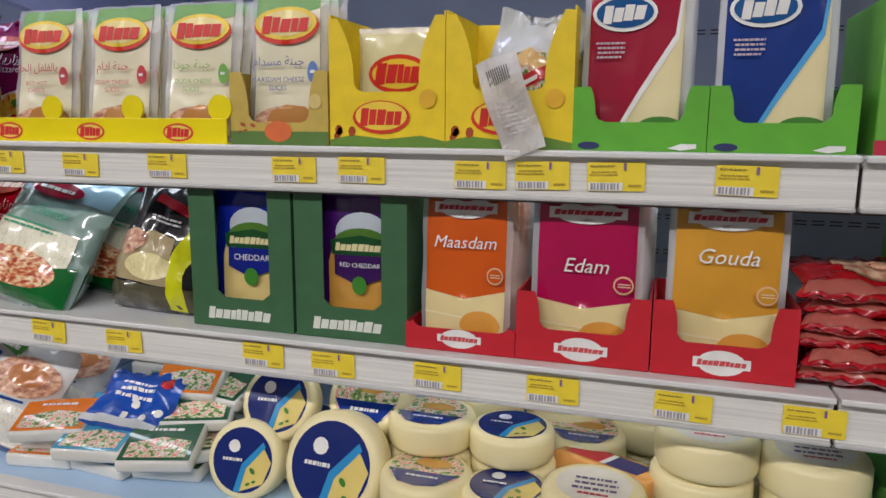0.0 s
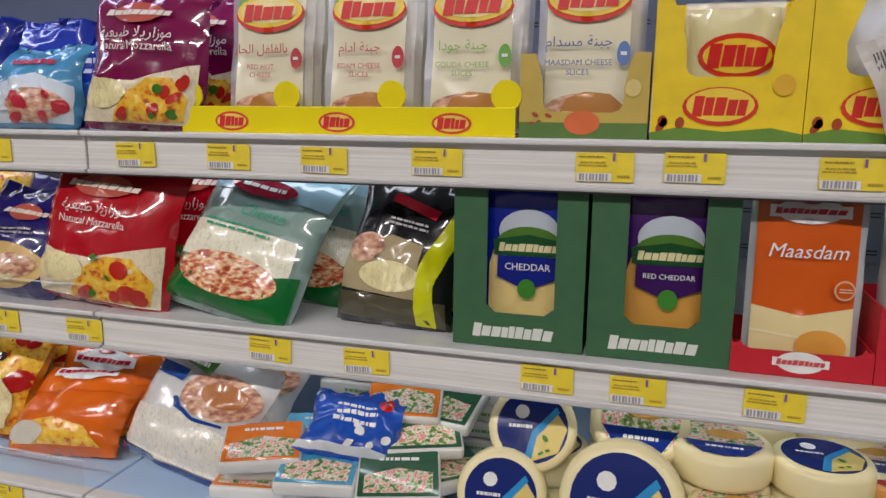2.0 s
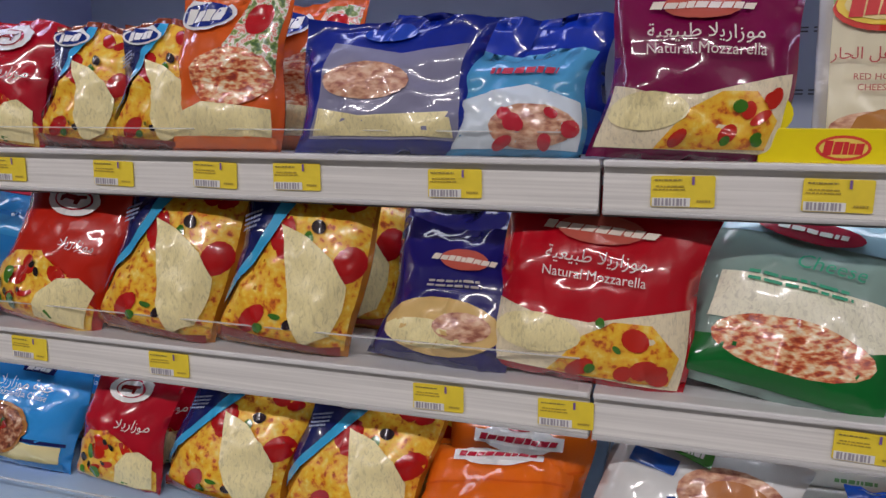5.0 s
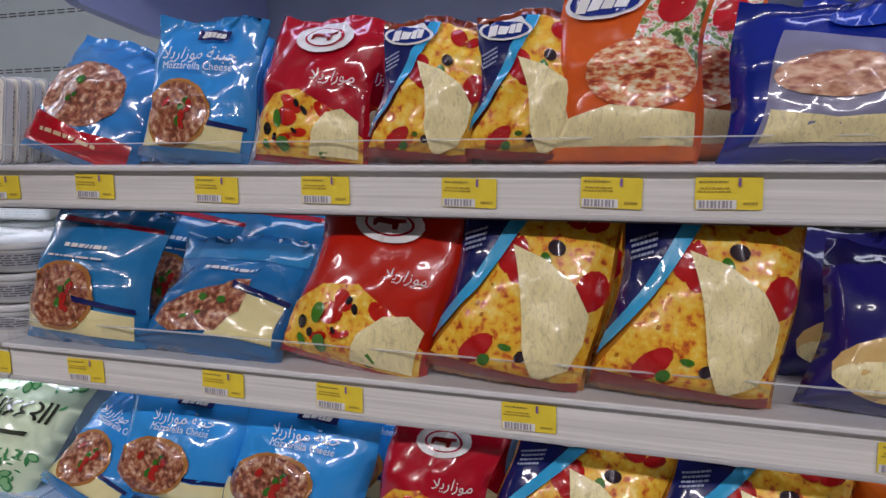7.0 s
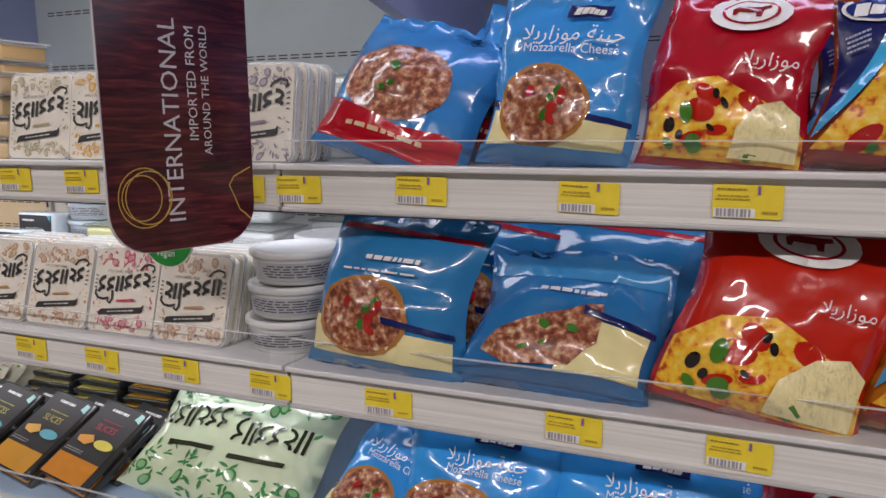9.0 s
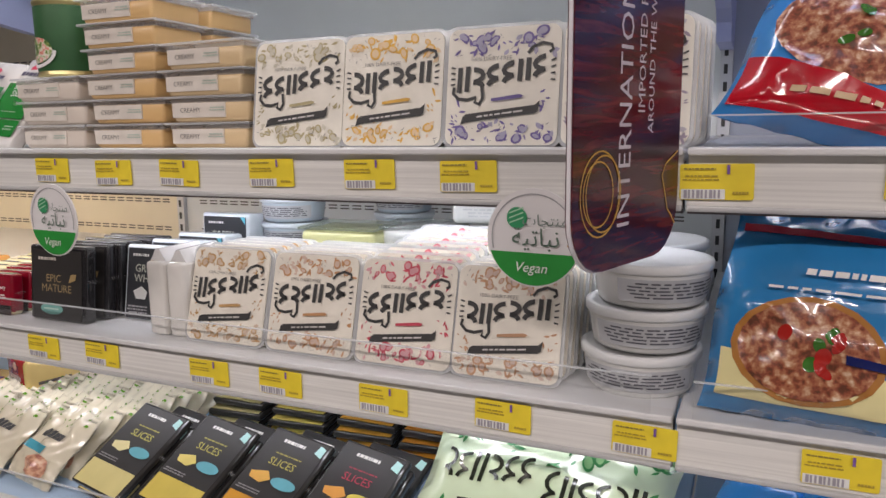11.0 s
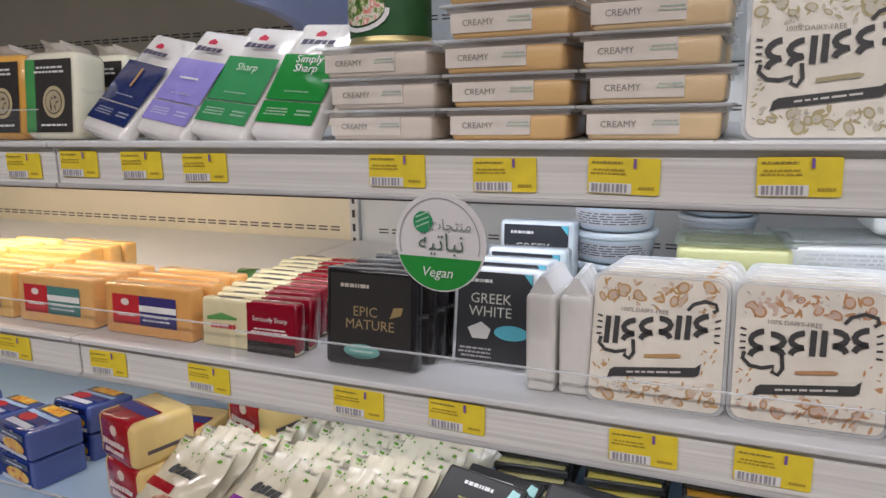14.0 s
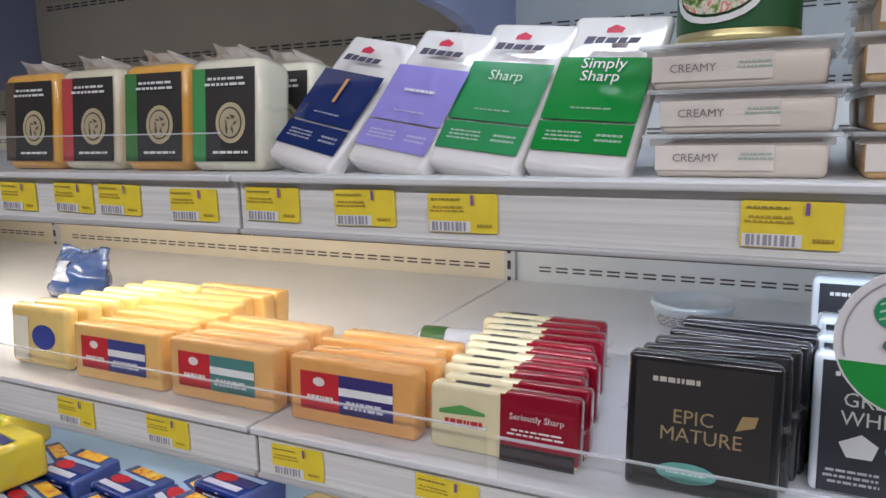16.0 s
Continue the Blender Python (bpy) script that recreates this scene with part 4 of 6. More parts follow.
po = pouch("cheese_bag", "orange film bag of grated cheese with a pasta picture", 0.165, 0.205, 0.06, F((0.78, 0.17, 0.03)), [("green_corner", SALAD, Pg((0.55, 0.62), (0.97, 0.45), (0.97, 0.95), (0.62, 0.95))), ("tomato", F((0.55, 0.02, 0.03)), El(0.78, 0.82, 0.12, 0.1)), ("pasta_print", PASTA, El(0.6, 0.46, 0.37, 0.18)), ("cheese_mound", SHRED, Pg((0.05, 0.08), (0.95, 0.08), (0.94, 0.26), (0.7, 0.28), (0.4, 0.3), (0.1, 0.24))), ("orange_foot", F(ORANGE), Rc(0.02, 0.02, 0.98, 0.09))] + oval_logo(0.3, 0.85, 0.27, 0.1, C(WHITE), F((0.02, 0.05, 0.28)), C(WHITE), 3), 15)
place(po, -1.728, Y + -0.009, TOP, 6); again(po, -1.67, Y + 0.09, TOP, 6)
pk = pouch("cheese_bag", "navy and pizza-print bag of shredded mozzarella", 0.14, 0.175, 0.055, F((0.3, 0.06, 0.02)), art_puck_pizza(), 16)
place(pk, -1.838, Y + 0.001, TOP, 6, 0, 1); again(pk, -1.962, Y + -0.004, TOP, 8, 0, 3); again(pk, -1.85, Y + 0.1, TOP + 0.01, 6); again(pk, -1.96, Y + 0.1, TOP, 8)
rcw = pouch("cheese_bag", "red film bag of mozzarella with a white round badge", 0.165, 0.19, 0.055, F((0.52, 0.01, 0.035)), art_red_cow(), 17)
place(rcw, -2.118, Y + -0.004, TOP, 9, 0, 5); again(rcw, -2.1, Y + 0.11, TOP, 9)
bp = pouch("cheese_bag", "sky blue film bag of mozzarella with a round pizza picture", 0.175, 0.195, 0.06, F((0.05, 0.34, 0.72)), art_blue_pizza(), 18)
place(bp, -2.29, Y + -0.004, TOP, 9, 0, 4); again(bp, -2.36, Y + 0.1, TOP, 10, 0, 8); again(bp, -2.4, Y + 0.14, TOP, 12, 0, 14)
lb = pouch("cheese_bag", "slumped blue and red bag of mozzarella with a pizza picture", 0.225, 0.2, 0.075, F((0.05, 0.28, 0.6)), [("pizza_print", CRUST, El(0.45, 0.5, 0.36, 0.27)), ("red_foot", F((0.55, 0.01, 0.03)), Pg((0.03, 0.05), (0.97, 0.05), (0.97, 0.26), (0.6, 0.22), (0.03, 0.3))), ("leaf", F((0.08, 0.25, 0.04)), Blobs(0.35, 0.4, 0.55, 0.6, 3, 0.04, 4)), ("writing", C((0.7, 0.5, 0.3)), Bars(0.5, 0.15, 0.6, 0.06, 1, 3))], 19)
place(lb, -2.515, Y + 0.011, TOP + 0.002, 24, 0, 17); again(lb, -2.41, Y + 0.09, TOP, 26, 0, 20)


# square vegan slice packs
def sheese(accent, seed, label, ground=(0.8, 0.755, 0.66)):
    s = thing("vegan_slice_pack", label, "cheese pack", "square vegan slice packs")
    w = h = 0.131
    part("tray", prism_bm(rounded(-w / 2, 0, w / 2, h, 0.012), 0.003, 0.017), mat("plastic", (0.72, 0.7, 0.62)), s, "cream plastic tray")
    part("rim", prism_bm(rounded(-w / 2 - 0.003, -0.002, w / 2 + 0.003, h + 0.003, 0.013), 0.001, 0.003), mat("mist", (0.8, 0.82, 0.84)), s, "clear plastic rim")
    part("card", prism_bm(rounded(-w / 2 + 0.001, 0.001, w / 2 - 0.001, h - 0.001, 0.011), -0.0006, 0.0008), mat("card", ground), s)
    flat_face(w, h, -0.0006).print_on(s, sheese_art(accent, seed))
    return s


OCHRE, PURPLE, TAN, PINK = (0.75, 0.42, 0.06), (0.14, 0.1, 0.3), (0.45, 0.38, 0.2), (0.6, 0.06, 0.1)
for x, acc, seed, lab in ((-3.1, TAN, 21, "cream vegan slice pack with olive drawings"), (-2.97, OCHRE, 22, "cream vegan slice pack with orange fruit drawings"), (-2.835, PURPLE, 23, "cream vegan slice pack with purple drawings"), (-2.702, (0.3, 0.24, 0.3), 24, "cream vegan slice pack with violet-grey drawings")):
    s = place(sheese(acc, seed, lab), x, Y + 0.0, TOP + 0.002, 9)
    for k in range(1, 4):
        again(s, x + 0.004 * k, Y + 0.022 * k, TOP + 0.002, 9)
for x, acc, seed, lab in ((-3.236, (0.55, 0.32, 0.12), 31, "cream vegan slice pack with tan drawings"), (-3.098, (0.55, 0.28, 0.12), 32, "cream vegan slice pack with brown drawings"), (-2.962, PINK, 33, "cream vegan slice pack with crimson drawings"), (-2.83, (0.55, 0.3, 0.16), 34, "cream vegan slice pack with red-brown drawings")):
    s = place(sheese(acc, seed, lab), x, Y - 0.002, MID + 0.003, 16)
    for k in range(1, 7 if seed == 33 else 5):
        again(s, x + 0.003 * k, Y + 0.022 * k, MID + 0.003 + (0.004 * k if seed == 33 else 0), 16)


# tubs
def tub_box(label, colour, lid=True):
    t = thing("cheese_tub", label, "cheese tub", "stacked clear tubs")
    w, d, h = 0.136, 0.1, 0.031
    bm = box_bm(-w / 2 + 0.004, 0.004, 0, w / 2 - 0.004, d, h - 0.004, 0.005, 2)
    for v in bm.verts:
        v.co.x *= 0.97 + 0.03 * v.co.z / h
    part("cheese_fill", bm, mat("plastic", colour), t, "", True)
    part("lid", box_bm(-w / 2 - 0.004, -0.003, h, w / 2 + 0.004, d + 0.004, h + 0.0035, 0.0015), mat("mist", (0.85, 0.86, 0.87)), t, "clear plastic lid")
    part("tub_wall", box_bm(-w / 2 + 0.001, 0.0045, h - 0.006, w / 2 - 0.001, d, h, 0.001), mat("mist", (0.55, 0.5, 0.46)), t, "clear plastic tub wall")
    part("label_sleeve", box_bm(-w / 2 + 0.006, 0.0022, 0.006, w / 2 - 0.042, 0.0042, 0.0255), mat("card", (0.72, 0.66, 0.59)), t, "pale paper label")
    flat_face(w, h, 0.0022).print_on(t, [("word", C((0.22, 0.2, 0.18)), Words("CREAMY", 0.27, 0.5, 0.009)), ("side_print", C((0.4, 0.5, 0.42)), Bars(0.6, 0.55, 0.2, 0.22, 2, 4))])
    return t


TUBH = 0.0347
pale, peach, sand = tub_box("clear tub of pale spread with a paper label, stacked", (0.68, 0.6, 0.52)), tub_box("clear tub of peach-coloured spread with a paper label, stacked", (0.7, 0.45, 0.2)), tub_box("clear tub of sand-coloured spread with a paper label, stacked", (0.7, 0.52, 0.3))
for base, x, n in ((sand, -3.248, 4), (peach, -3.394, 6), (pale, -3.542, 3)):
    place(base, x, Y + 0.01, TOP)
    for k in range(n):
        if k:
            again(base, x + 0.004 * math.sin(k * 2.3), Y + 0.01 + 0.003 * math.cos(k), TOP + TUBH * k, 0, 1.5 * math.sin(k * 1.7))
        again(base, x, Y + 0.125, TOP + TUBH * k)
can = thing("food_can", "dark green tin can with a gold rim on a tub stack", "tin can")
part("tin", lathe_bm([(0.047, 0), (0.0485, 0.002), (0.0485, 0.005), (0.047, 0.007), (0.047, 0.105), (0.0485, 0.107), (0.0485, 0.111), (0.047, 0.112)]), mat("metal", (0.7, 0.6, 0.3)), can, "gold tin rim", True)
part("label_wrap", lathe_bm([(0.0474, 0.009), (0.0476, 0.01), (0.0476, 0.102), (0.0474, 0.103)]), mat("card", (0.02, 0.1, 0.03)), can, "dark green label", True)
cf = Face(0.09, 0.1, lambda u, v: Vector((0.0488 * math.sin((u - 0.5) * 2.2), -0.0488 * math.cos((u - 0.5) * 2.2), 0.009 + v * 0.094)), 8, 2)
cf.print_on(can, [("picture", SALAD, El(0.42, 0.32, 0.3, 0.2)), ("plate_rim", C(WHITE), ribbon([(0.42 + 0.33 * math.cos(q), 0.3 + 0.23 * math.sin(q)) for q in [3.0 + 0.3 * k for k in range(12)]], 0.05))])
place(can, -3.55, Y + 0.065, TOP + TUBH * 3 + 0.001, 0, -8)


# leaning bar packs
def bar_pack(colour, label, extra):
    p = thing("cheese_bar_pack", label, "cheese bar", "leaning cheese bar packs")
    w, h, d = 0.092, 0.172, 0.026
    bm = box_bm(-w / 2, 0, 0, w / 2, d, h, 0.006, 3)
    for v in bm.verts:
        if v.co.z > h * 0.9:
            v.co.y = d / 2 + (v.co.y - d / 2) * 0.3
    part("wrapper", bm, mat("film", (0.74, 0.71, 0.68)), p, "white film wrapper", True)
    flat_face(w, h, 0.0).print_on(p, [("colour_field", F(colour), Rc(0.03, 0.29, 0.97, 0.68)), ("lower_field", F(colour), Rc(0.03, 0.1, 0.97, 0.275)), ("lines", C(tuple(0.3 + 0.5 * v for v in colour)), Bars(0.3, 0.19, 0.4, 0.07, 3, 3), Bars(0.76, 0.19, 0.26, 0.06, 2, 5), Bars(0.5, 0.36, 0.5, 0.02, 1, 4)), ("mark", C((0.06, 0.05, 0.09)), Mark(0.5, 0.785, 0.56, 0.042, 5, 7)), ("red_roof", C((0.55, 0.02, 0.06)), Pg((0.42, 0.83), (0.58, 0.83), (0.6, 0.86), (0.5, 0.885), (0.42, 0.86))), *extra])
    return p


bars = [(-3.955, (0.015, 0.04, 0.17), "white bar pack with a navy panel", [("number", C((0.55, 0.3, 0.12)), Words("1", 0.5, 0.52, 0.045))]), (-3.855, (0.36, 0.32, 0.68), "white bar pack with a lavender panel", [("seal", C(NEARWHITE), Bars(0.5, 0.5, 0.4, 0.04, 1, 2))]),
        (-3.765, (0.06, 0.34, 0.14), "white bar pack with a soft green panel", [("seal", C((0.6, 0.75, 0.6)), Words("Sharp", 0.5, 0.58, 0.016))]), (-3.67, (0.01, 0.3, 0.06), "white bar pack with a bright green panel", [("seal", C(NEARWHITE), Words("Simply", 0.5, 0.63, 0.016), Words("Sharp", 0.5, 0.55, 0.016))])]
for k, (x, colour, label, extra) in enumerate(bars):
    place(bar_pack(colour, label, extra), x, Y - 0.002, TOP + 0.012 - 0.002 * k, 38 - k, -3, 14 - 3 * k)


def label_block(body, colour, label):
    p = block("cheese_block", label, 0.098, 0.122, 0.06, mat("film", body), [("black_label", C((0.025, 0.022, 0.02)), Rc(0.08, 0.08, 0.92, 0.9)), ("side_stripe", C(colour), Rc(0.08, 0.08, 0.26, 0.9)), ("cow_seal", C((0.5, 0.42, 0.25)), El(0.6, 0.42, 0.2, 0.18)), ("seal_ring", C((0.06, 0.05, 0.04)), El(0.6, 0.42, 0.155, 0.14)), ("seal_field", C((0.45, 0.38, 0.24)), El(0.6, 0.42, 0.14, 0.125)), ("seal_print", C((0.1, 0.08, 0.06)), Slivers(0.5, 0.35, 0.7, 0.49, 9, 0.035, 3)), ("claims", C(NEARWHITE), Bars(0.55, 0.78, 0.6, 0.1, 2, 4), Bars(0.6, 0.16, 0.5, 0.05, 1, 5))], "black-label cheese blocks", 0.014)
    bm = bmesh.new()
    rows = [[bm.verts.new(((u / 10 - 0.5) * 0.09 * (1 - 0.2 * v), 0.03 + 0.02 * math.sin(u * 1.9 + v) * (0.3 + v * 0.4), 0.116 + 0.0065 * v + 0.003 * math.sin(u * 2.7 + v * 2))) for u in range(11)] for v in range(4)]
    for lower, upper in zip(rows, rows[1:]):
        for k in range(10):
            bm.faces.new((lower[k], lower[k + 1], upper[k + 1], upper[k]))
    part("wrap_tail", bm, mat("mist", (0.75, 0.68, 0.6)), p, "crumpled clear wrap end", True)
    return p


lbs = [(-4.06, (0.78, 0.74, 0.58), (0.05, 0.3, 0.08), "white cheese block with a black and green label"), (-4.165, (0.8, 0.42, 0.08), (0.05, 0.2, 0.05), "orange cheese block with a black label"), (-4.275, (0.76, 0.7, 0.52), (0.5, 0.06, 0.06), "white cheese block with a black and red label"), (-4.385, (0.8, 0.42, 0.08), (0.1, 0.07, 0.05), "orange cheese block with a plain black label")]
for x, body, colour, label in lbs:
    p = place(label_block(body, colour, label), x, Y + 0.01, TOP + 0.002, 6, 4)
    again(p, x + 0.01, Y + 0.09, TOP + 0.002, 6)

# ---- goods on the middle shelf ----
rs = pouch("meat_pack", "flat red vacuum pack of sliced deli meat, stacked", 0.16, 0.13, 0.024, F((0.5, 0.012, 0.025)), [("meat_seen", MEAT, Rc(0.3, 0.25, 0.9, 0.8)), ("pale_edge", F((0.5, 0.16, 0.13)), Rc(0.05, 0.02, 0.95, 0.14))], 71, 0.1, "stacked red packs", "meat pack")
place(rs, 0.215, Y - 0.01, MID + 0.014, 84)
for k in range(1, 6):
    again(rs, 0.215 + 0.008 * math.sin(k * 2), Y - 0.01 + 0.006 * math.cos(k * 3), MID + 0.014 + 0.0195 * k, 84 + 3 * math.sin(k), 5 * math.sin(k * 1.4))


def pres_pack(x, ground, word, label, w, low, corner, torn=False, word_size=0.026):
    art = [("ground", F(ground), Pg((0.06, 0.35), (0.5, 0.3), (0.94, 0.36), (0.94, 0.96), (0.06, 0.96))), ("slices_print", F((0.85, 0.74, 0.42)), Pg((0.06, 0.04), (0.94, 0.04), (0.94, 0.36), (0.5, 0.3), (0.06, 0.35))), ("slice_edge", F((0.9, 0.82, 0.55)), Pg((0.06, 0.2), (0.6, 0.17), (0.6, 0.18), (0.06, 0.215))), ("wheel_print", F((0.78, 0.42, 0.1)), El(0.68, 0.14, 0.22, 0.09)),
           ] + crest(0.5, 0.88, 0.3, 0.07, F(CRIMSON), 4) + [("word", C(WHITE), Words(word, 0.5, 0.56 if word == "Edam" else 0.66, word_size, 1.0, 0.25)), ("stamp_ring", C((0.75, 0.45, 0.25)), El(0.84, 0.46, 0.09, 0.055)), ("stamp_field", F(ground), El(0.84, 0.46, 0.075, 0.044)), ("stamp_lines", C((0.8, 0.6, 0.4)), Bars(0.84, 0.46, 0.12, 0.03, 2, 3))]
    carton_pack(x, MID + 0.004, w - 0.01, 0.212, 3, art, label, y=Y + 0.002, copies=4)
    t = tray_carton("display_carton", ("torn " if torn else "") + "red display carton with a white oval mark", w + 0.016, corner, 0.13, (0.36, 0.32) if not torn else (0.46, 0.44), low, C((0.55, 0.012, 0.025)), [("white_mark", C(WHITE), El(0.5, 0.22 if not torn else 0.5, 0.17, 0.17 if not torn else 0.36)), ("white_band", C(WHITE), Rc(0.3, 0.15 if not torn else 0.36, 0.7, 0.29 if not torn else 0.64)), ("mark_print", C((0.6, 0.08, 0.09)), Mark(0.5, 0.22 if not torn else 0.5, 0.34, 0.07 if not torn else 0.17, 9, 3))])
    place(t, x, Y - 0.012, MID + 0.001)


pres_pack(0.057, (0.72, 0.4, 0.06), "Gouda", "amber film pack of sliced cheese in a red carton", 0.146, 0.042, 0.092)
pres_pack(-0.109, (0.5, 0.012, 0.12), "Edam", "crimson film pack of sliced cheese in a red carton", 0.15, 0.042, 0.09)
pres_pack(-0.268, (0.72, 0.16, 0.02), "Maasdam", "orange film pack of sliced cheese in a torn red carton", 0.134, 0.03, 0.036, True, 0.023)

for x, ground, word, slab, lab in ((-0.427, (0.1, 0.02, 0.2), "RED CHEDDAR", (0.7, 0.4, 0.1), "purple"), (-0.6, (0.015, 0.04, 0.4), "CHEDDAR", (0.82, 0.66, 0.3), "blue")):
    w, h = 0.168, 0.208
    t = thing("display_carton", "dark green display carton with a tall window onto a " + lab + " pack", "display carton", "shelf-ready cartons")
    green = C((0.04, 0.13, 0.055))
    front = [(-w / 2, 0), (w / 2, 0), (w / 2, h), (0.28 * w, h), (0.28 * w, 0.055), (0.28 * w - 0.012, 0.045), (-0.24 * w + 0.012, 0.045), (-0.24 * w, 0.055), (-0.24 * w, h), (-w / 2, h)]
    part("front_panel", prism_bm(front, 0, 0.0025), green, t)
    for s in (-1, 1):
        x0, x1 = sorted((s * w / 2, s * (w / 2 - 0.0025)))
        part("side_panel", box_bm(x0, 0.0025, 0, x1, 0.2, h), green, t)
    part("back_panel", box_bm(-w / 2 + 0.003, 0.197, 0, w / 2 - 0.003, 0.2, h), green, t)
    part("inner_flap", box_bm(-w / 2 + 0.004, 0.02, h - 0.004, w / 2 - 0.004, 0.19, h), C((0.05, 0.32, 0.22)), t, "teal inner flap")
    flat_face(w, h).print_on(t, [("pale_mark", C((0.72, 0.75, 0.68)), Mark(0.47, 0.1, 0.62, 0.075, 9, 12))])
    place(t, x, Y - 0.008, MID + 0.001)
    art = [("ground", F(ground), Rc(0.02, 0.02, 0.98, 0.98)), ("slices_print", F(slab), Pg((0.14, 0.1), (0.95, 0.1), (0.95, 0.45), (0.86, 0.62), (0.2, 0.62), (0.14, 0.5))), ("hill_sky", F((0.6, 0.66, 0.72)), El(0.58, 0.72, 0.34, 0.14)), ("meadow", F((0.12, 0.26, 0.05)), El(0.58, 0.64, 0.36, 0.11)), ("name_field", F((0.02, 0.12, 0.04)), Pg((0.2, 0.56), (0.96, 0.56), (0.98, 0.66), (0.58, 0.7), (0.18, 0.66))), ("name_print", C((0.7, 0.65, 0.35)), Mark(0.58, 0.615, 0.66, 0.05, 9, 3)),
           ("word_field", F(tone(ground, 0.7)), Pg((0.24, 0.56), (0.92, 0.56), (0.92, 0.42), (0.58, 0.34), (0.24, 0.42))), ("word", C((0.75, 0.75, 0.78)), Words(word, 0.58, 0.49, 0.0125 if len(word) < 9 else 0.009)), ("seal", F((0.08, 0.3, 0.05)), El(0.58, 0.35, 0.1, 0.065)), ("foot_arc", F(tone(ground, 0.8)), El(0.56, 0.1, 0.36, 0.07))]
    carton_pack(x, MID + 0.006, 0.115, 0.2, 2, art, lab + " film pack of cheddar slices inside a green carton", slab, Y + 0.004, copies=1)

b = pouch("cheese_bag", "black and grey bag of grated cheese with a yellow side stripe", 0.175, 0.215, 0.07, F((0.03, 0.03, 0.035)), [("window", F((0.5, 0.42, 0.26)), Pg((0.05, 0.22), (0.75, 0.2), (0.72, 0.55), (0.4, 0.6), (0.05, 0.48))), ("cheese_seen", SHRED, El(0.5, 0.33, 0.27, 0.1)), ("meat_print", MEAT, El(0.22, 0.5, 0.17, 0.1)), ("olive_foot", F((0.13, 0.12, 0.07)), Rc(0.03, 0.04, 0.97, 0.2)), ("yellow_stripe", F((0.7, 0.72, 0.01)), Pg((0.74, 0.04), (0.9, 0.04), (0.88, 0.3), (0.97, 0.6), (0.97, 0.86), (0.86, 0.84), (0.74, 0.4))), ("red_tag", F((0.6, 0.03, 0.06)), Pg((0.3, 0.82), (0.72, 0.72), (0.74, 0.78), (0.32, 0.88))), ("writing", C((0.45, 0.45, 0.45)), Bars(0.5, 0.68, 0.4, 0.06, 2, 3, -0.1))], 41)
place(b, -0.79, Y + 0.035, MID, 14, 0, 4); again(b, -0.77, Y + 0.11, MID, 12)
b = pouch("cheese_bag", "pale green clear bag of mozzarella with a green foot", 0.232, 0.26, 0.075, mat("film", (0.25, 0.37, 0.33)), [("sky_head", F((0.36, 0.54, 0.62)), Rc(0.03, 0.72, 0.97, 0.95)), ("cheese_seen", SHREDW, Pg((0.08, 0.28), (0.92, 0.28), (0.9, 0.5), (0.1, 0.5))), ("green_foot", F((0.0, 0.2, 0.045)), Pg((0.02, 0.03), (0.98, 0.03), (0.98, 0.32), (0.6, 0.2), (0.02, 0.2))), ("pizza_print", PASTA, El(0.5, 0.22, 0.38, 0.12)), ("mark", F((0.4, 0.01, 0.05)), El(0.46, 0.77, 0.26, 0.06)), ("mark_print", C(WHITE), Bars(0.46, 0.77, 0.36, 0.05, 1, 5)), ("writing", C((0.02, 0.35, 0.2)), Words("Cheese", 0.6, 0.6, 0.026, 1, 0.2), Bars(0.45, 0.49, 0.55, 0.06, 2, 3))], 42)
place(b, -1.045, Y + 0.0, MID + 0.002, 28, 0, 11); again(b, -0.99, Y + 0.12, MID, 20, 0, 10)
b = pouch("cheese_bag", "red film bag of shredded cheese with a white crest", 0.25, 0.235, 0.085, F((0.55, 0.012, 0.03)), art_crest_bag(RED, 5), 43)
place(b, -1.26, Y + 0.002, MID, 10, 0, 5); again(b, -1.17, Y + 0.1, MID, 8)
b = pouch("cheese_bag", "low navy bag of grated cheese with a bread picture", 0.19, 0.185, 0.08, F((0.03, 0.025, 0.2)), [("bread_print", F((0.75, 0.55, 0.25)), El(0.5, 0.26, 0.42, 0.2)), ("cheese_mound", SHRED, El(0.4, 0.2, 0.3, 0.1)), ("toast", MEAT, El(0.65, 0.28, 0.2, 0.1)), ("writing", C((0.45, 0.4, 0.4)), Bars(0.5, 0.56, 0.42, 0.07, 2, 3, 0.1))] + crest(0.55, 0.74, 0.22, 0.08, F(CRIMSON), 6, False), 44)
place(b, -1.435, Y + 0.002, MID, 20, 0, 5); again(b, -1.45, Y + 0.12, MID, 10)
pk2 = pouch("cheese_bag", "large navy and pizza-print bag of shredded mozzarella", 0.205, 0.25, 0.085, F((0.55, 0.24, 0.03)), art_puck_pizza(), 45)
place(pk2, -1.655, Y + -0.003, MID, 13, 0, 4); again(pk2, -1.86, Y + -0.003, MID, 14, 0, 6); again(pk2, -1.64, Y + 0.13, MID, 12); again(pk2, -1.84, Y + 0.13, MID, 12)
rc2 = pouch("cheese_bag", "large orange-red bag of mozzarella with a white round badge", 0.215, 0.235, 0.08, F((0.6, 0.035, 0.012)), art_red_cow(), 46)
place(rc2, -2.065, Y + -0.003, MID, 15, 0, 9); again(rc2, -2.03, Y + 0.13, MID, 12, 0, 5)
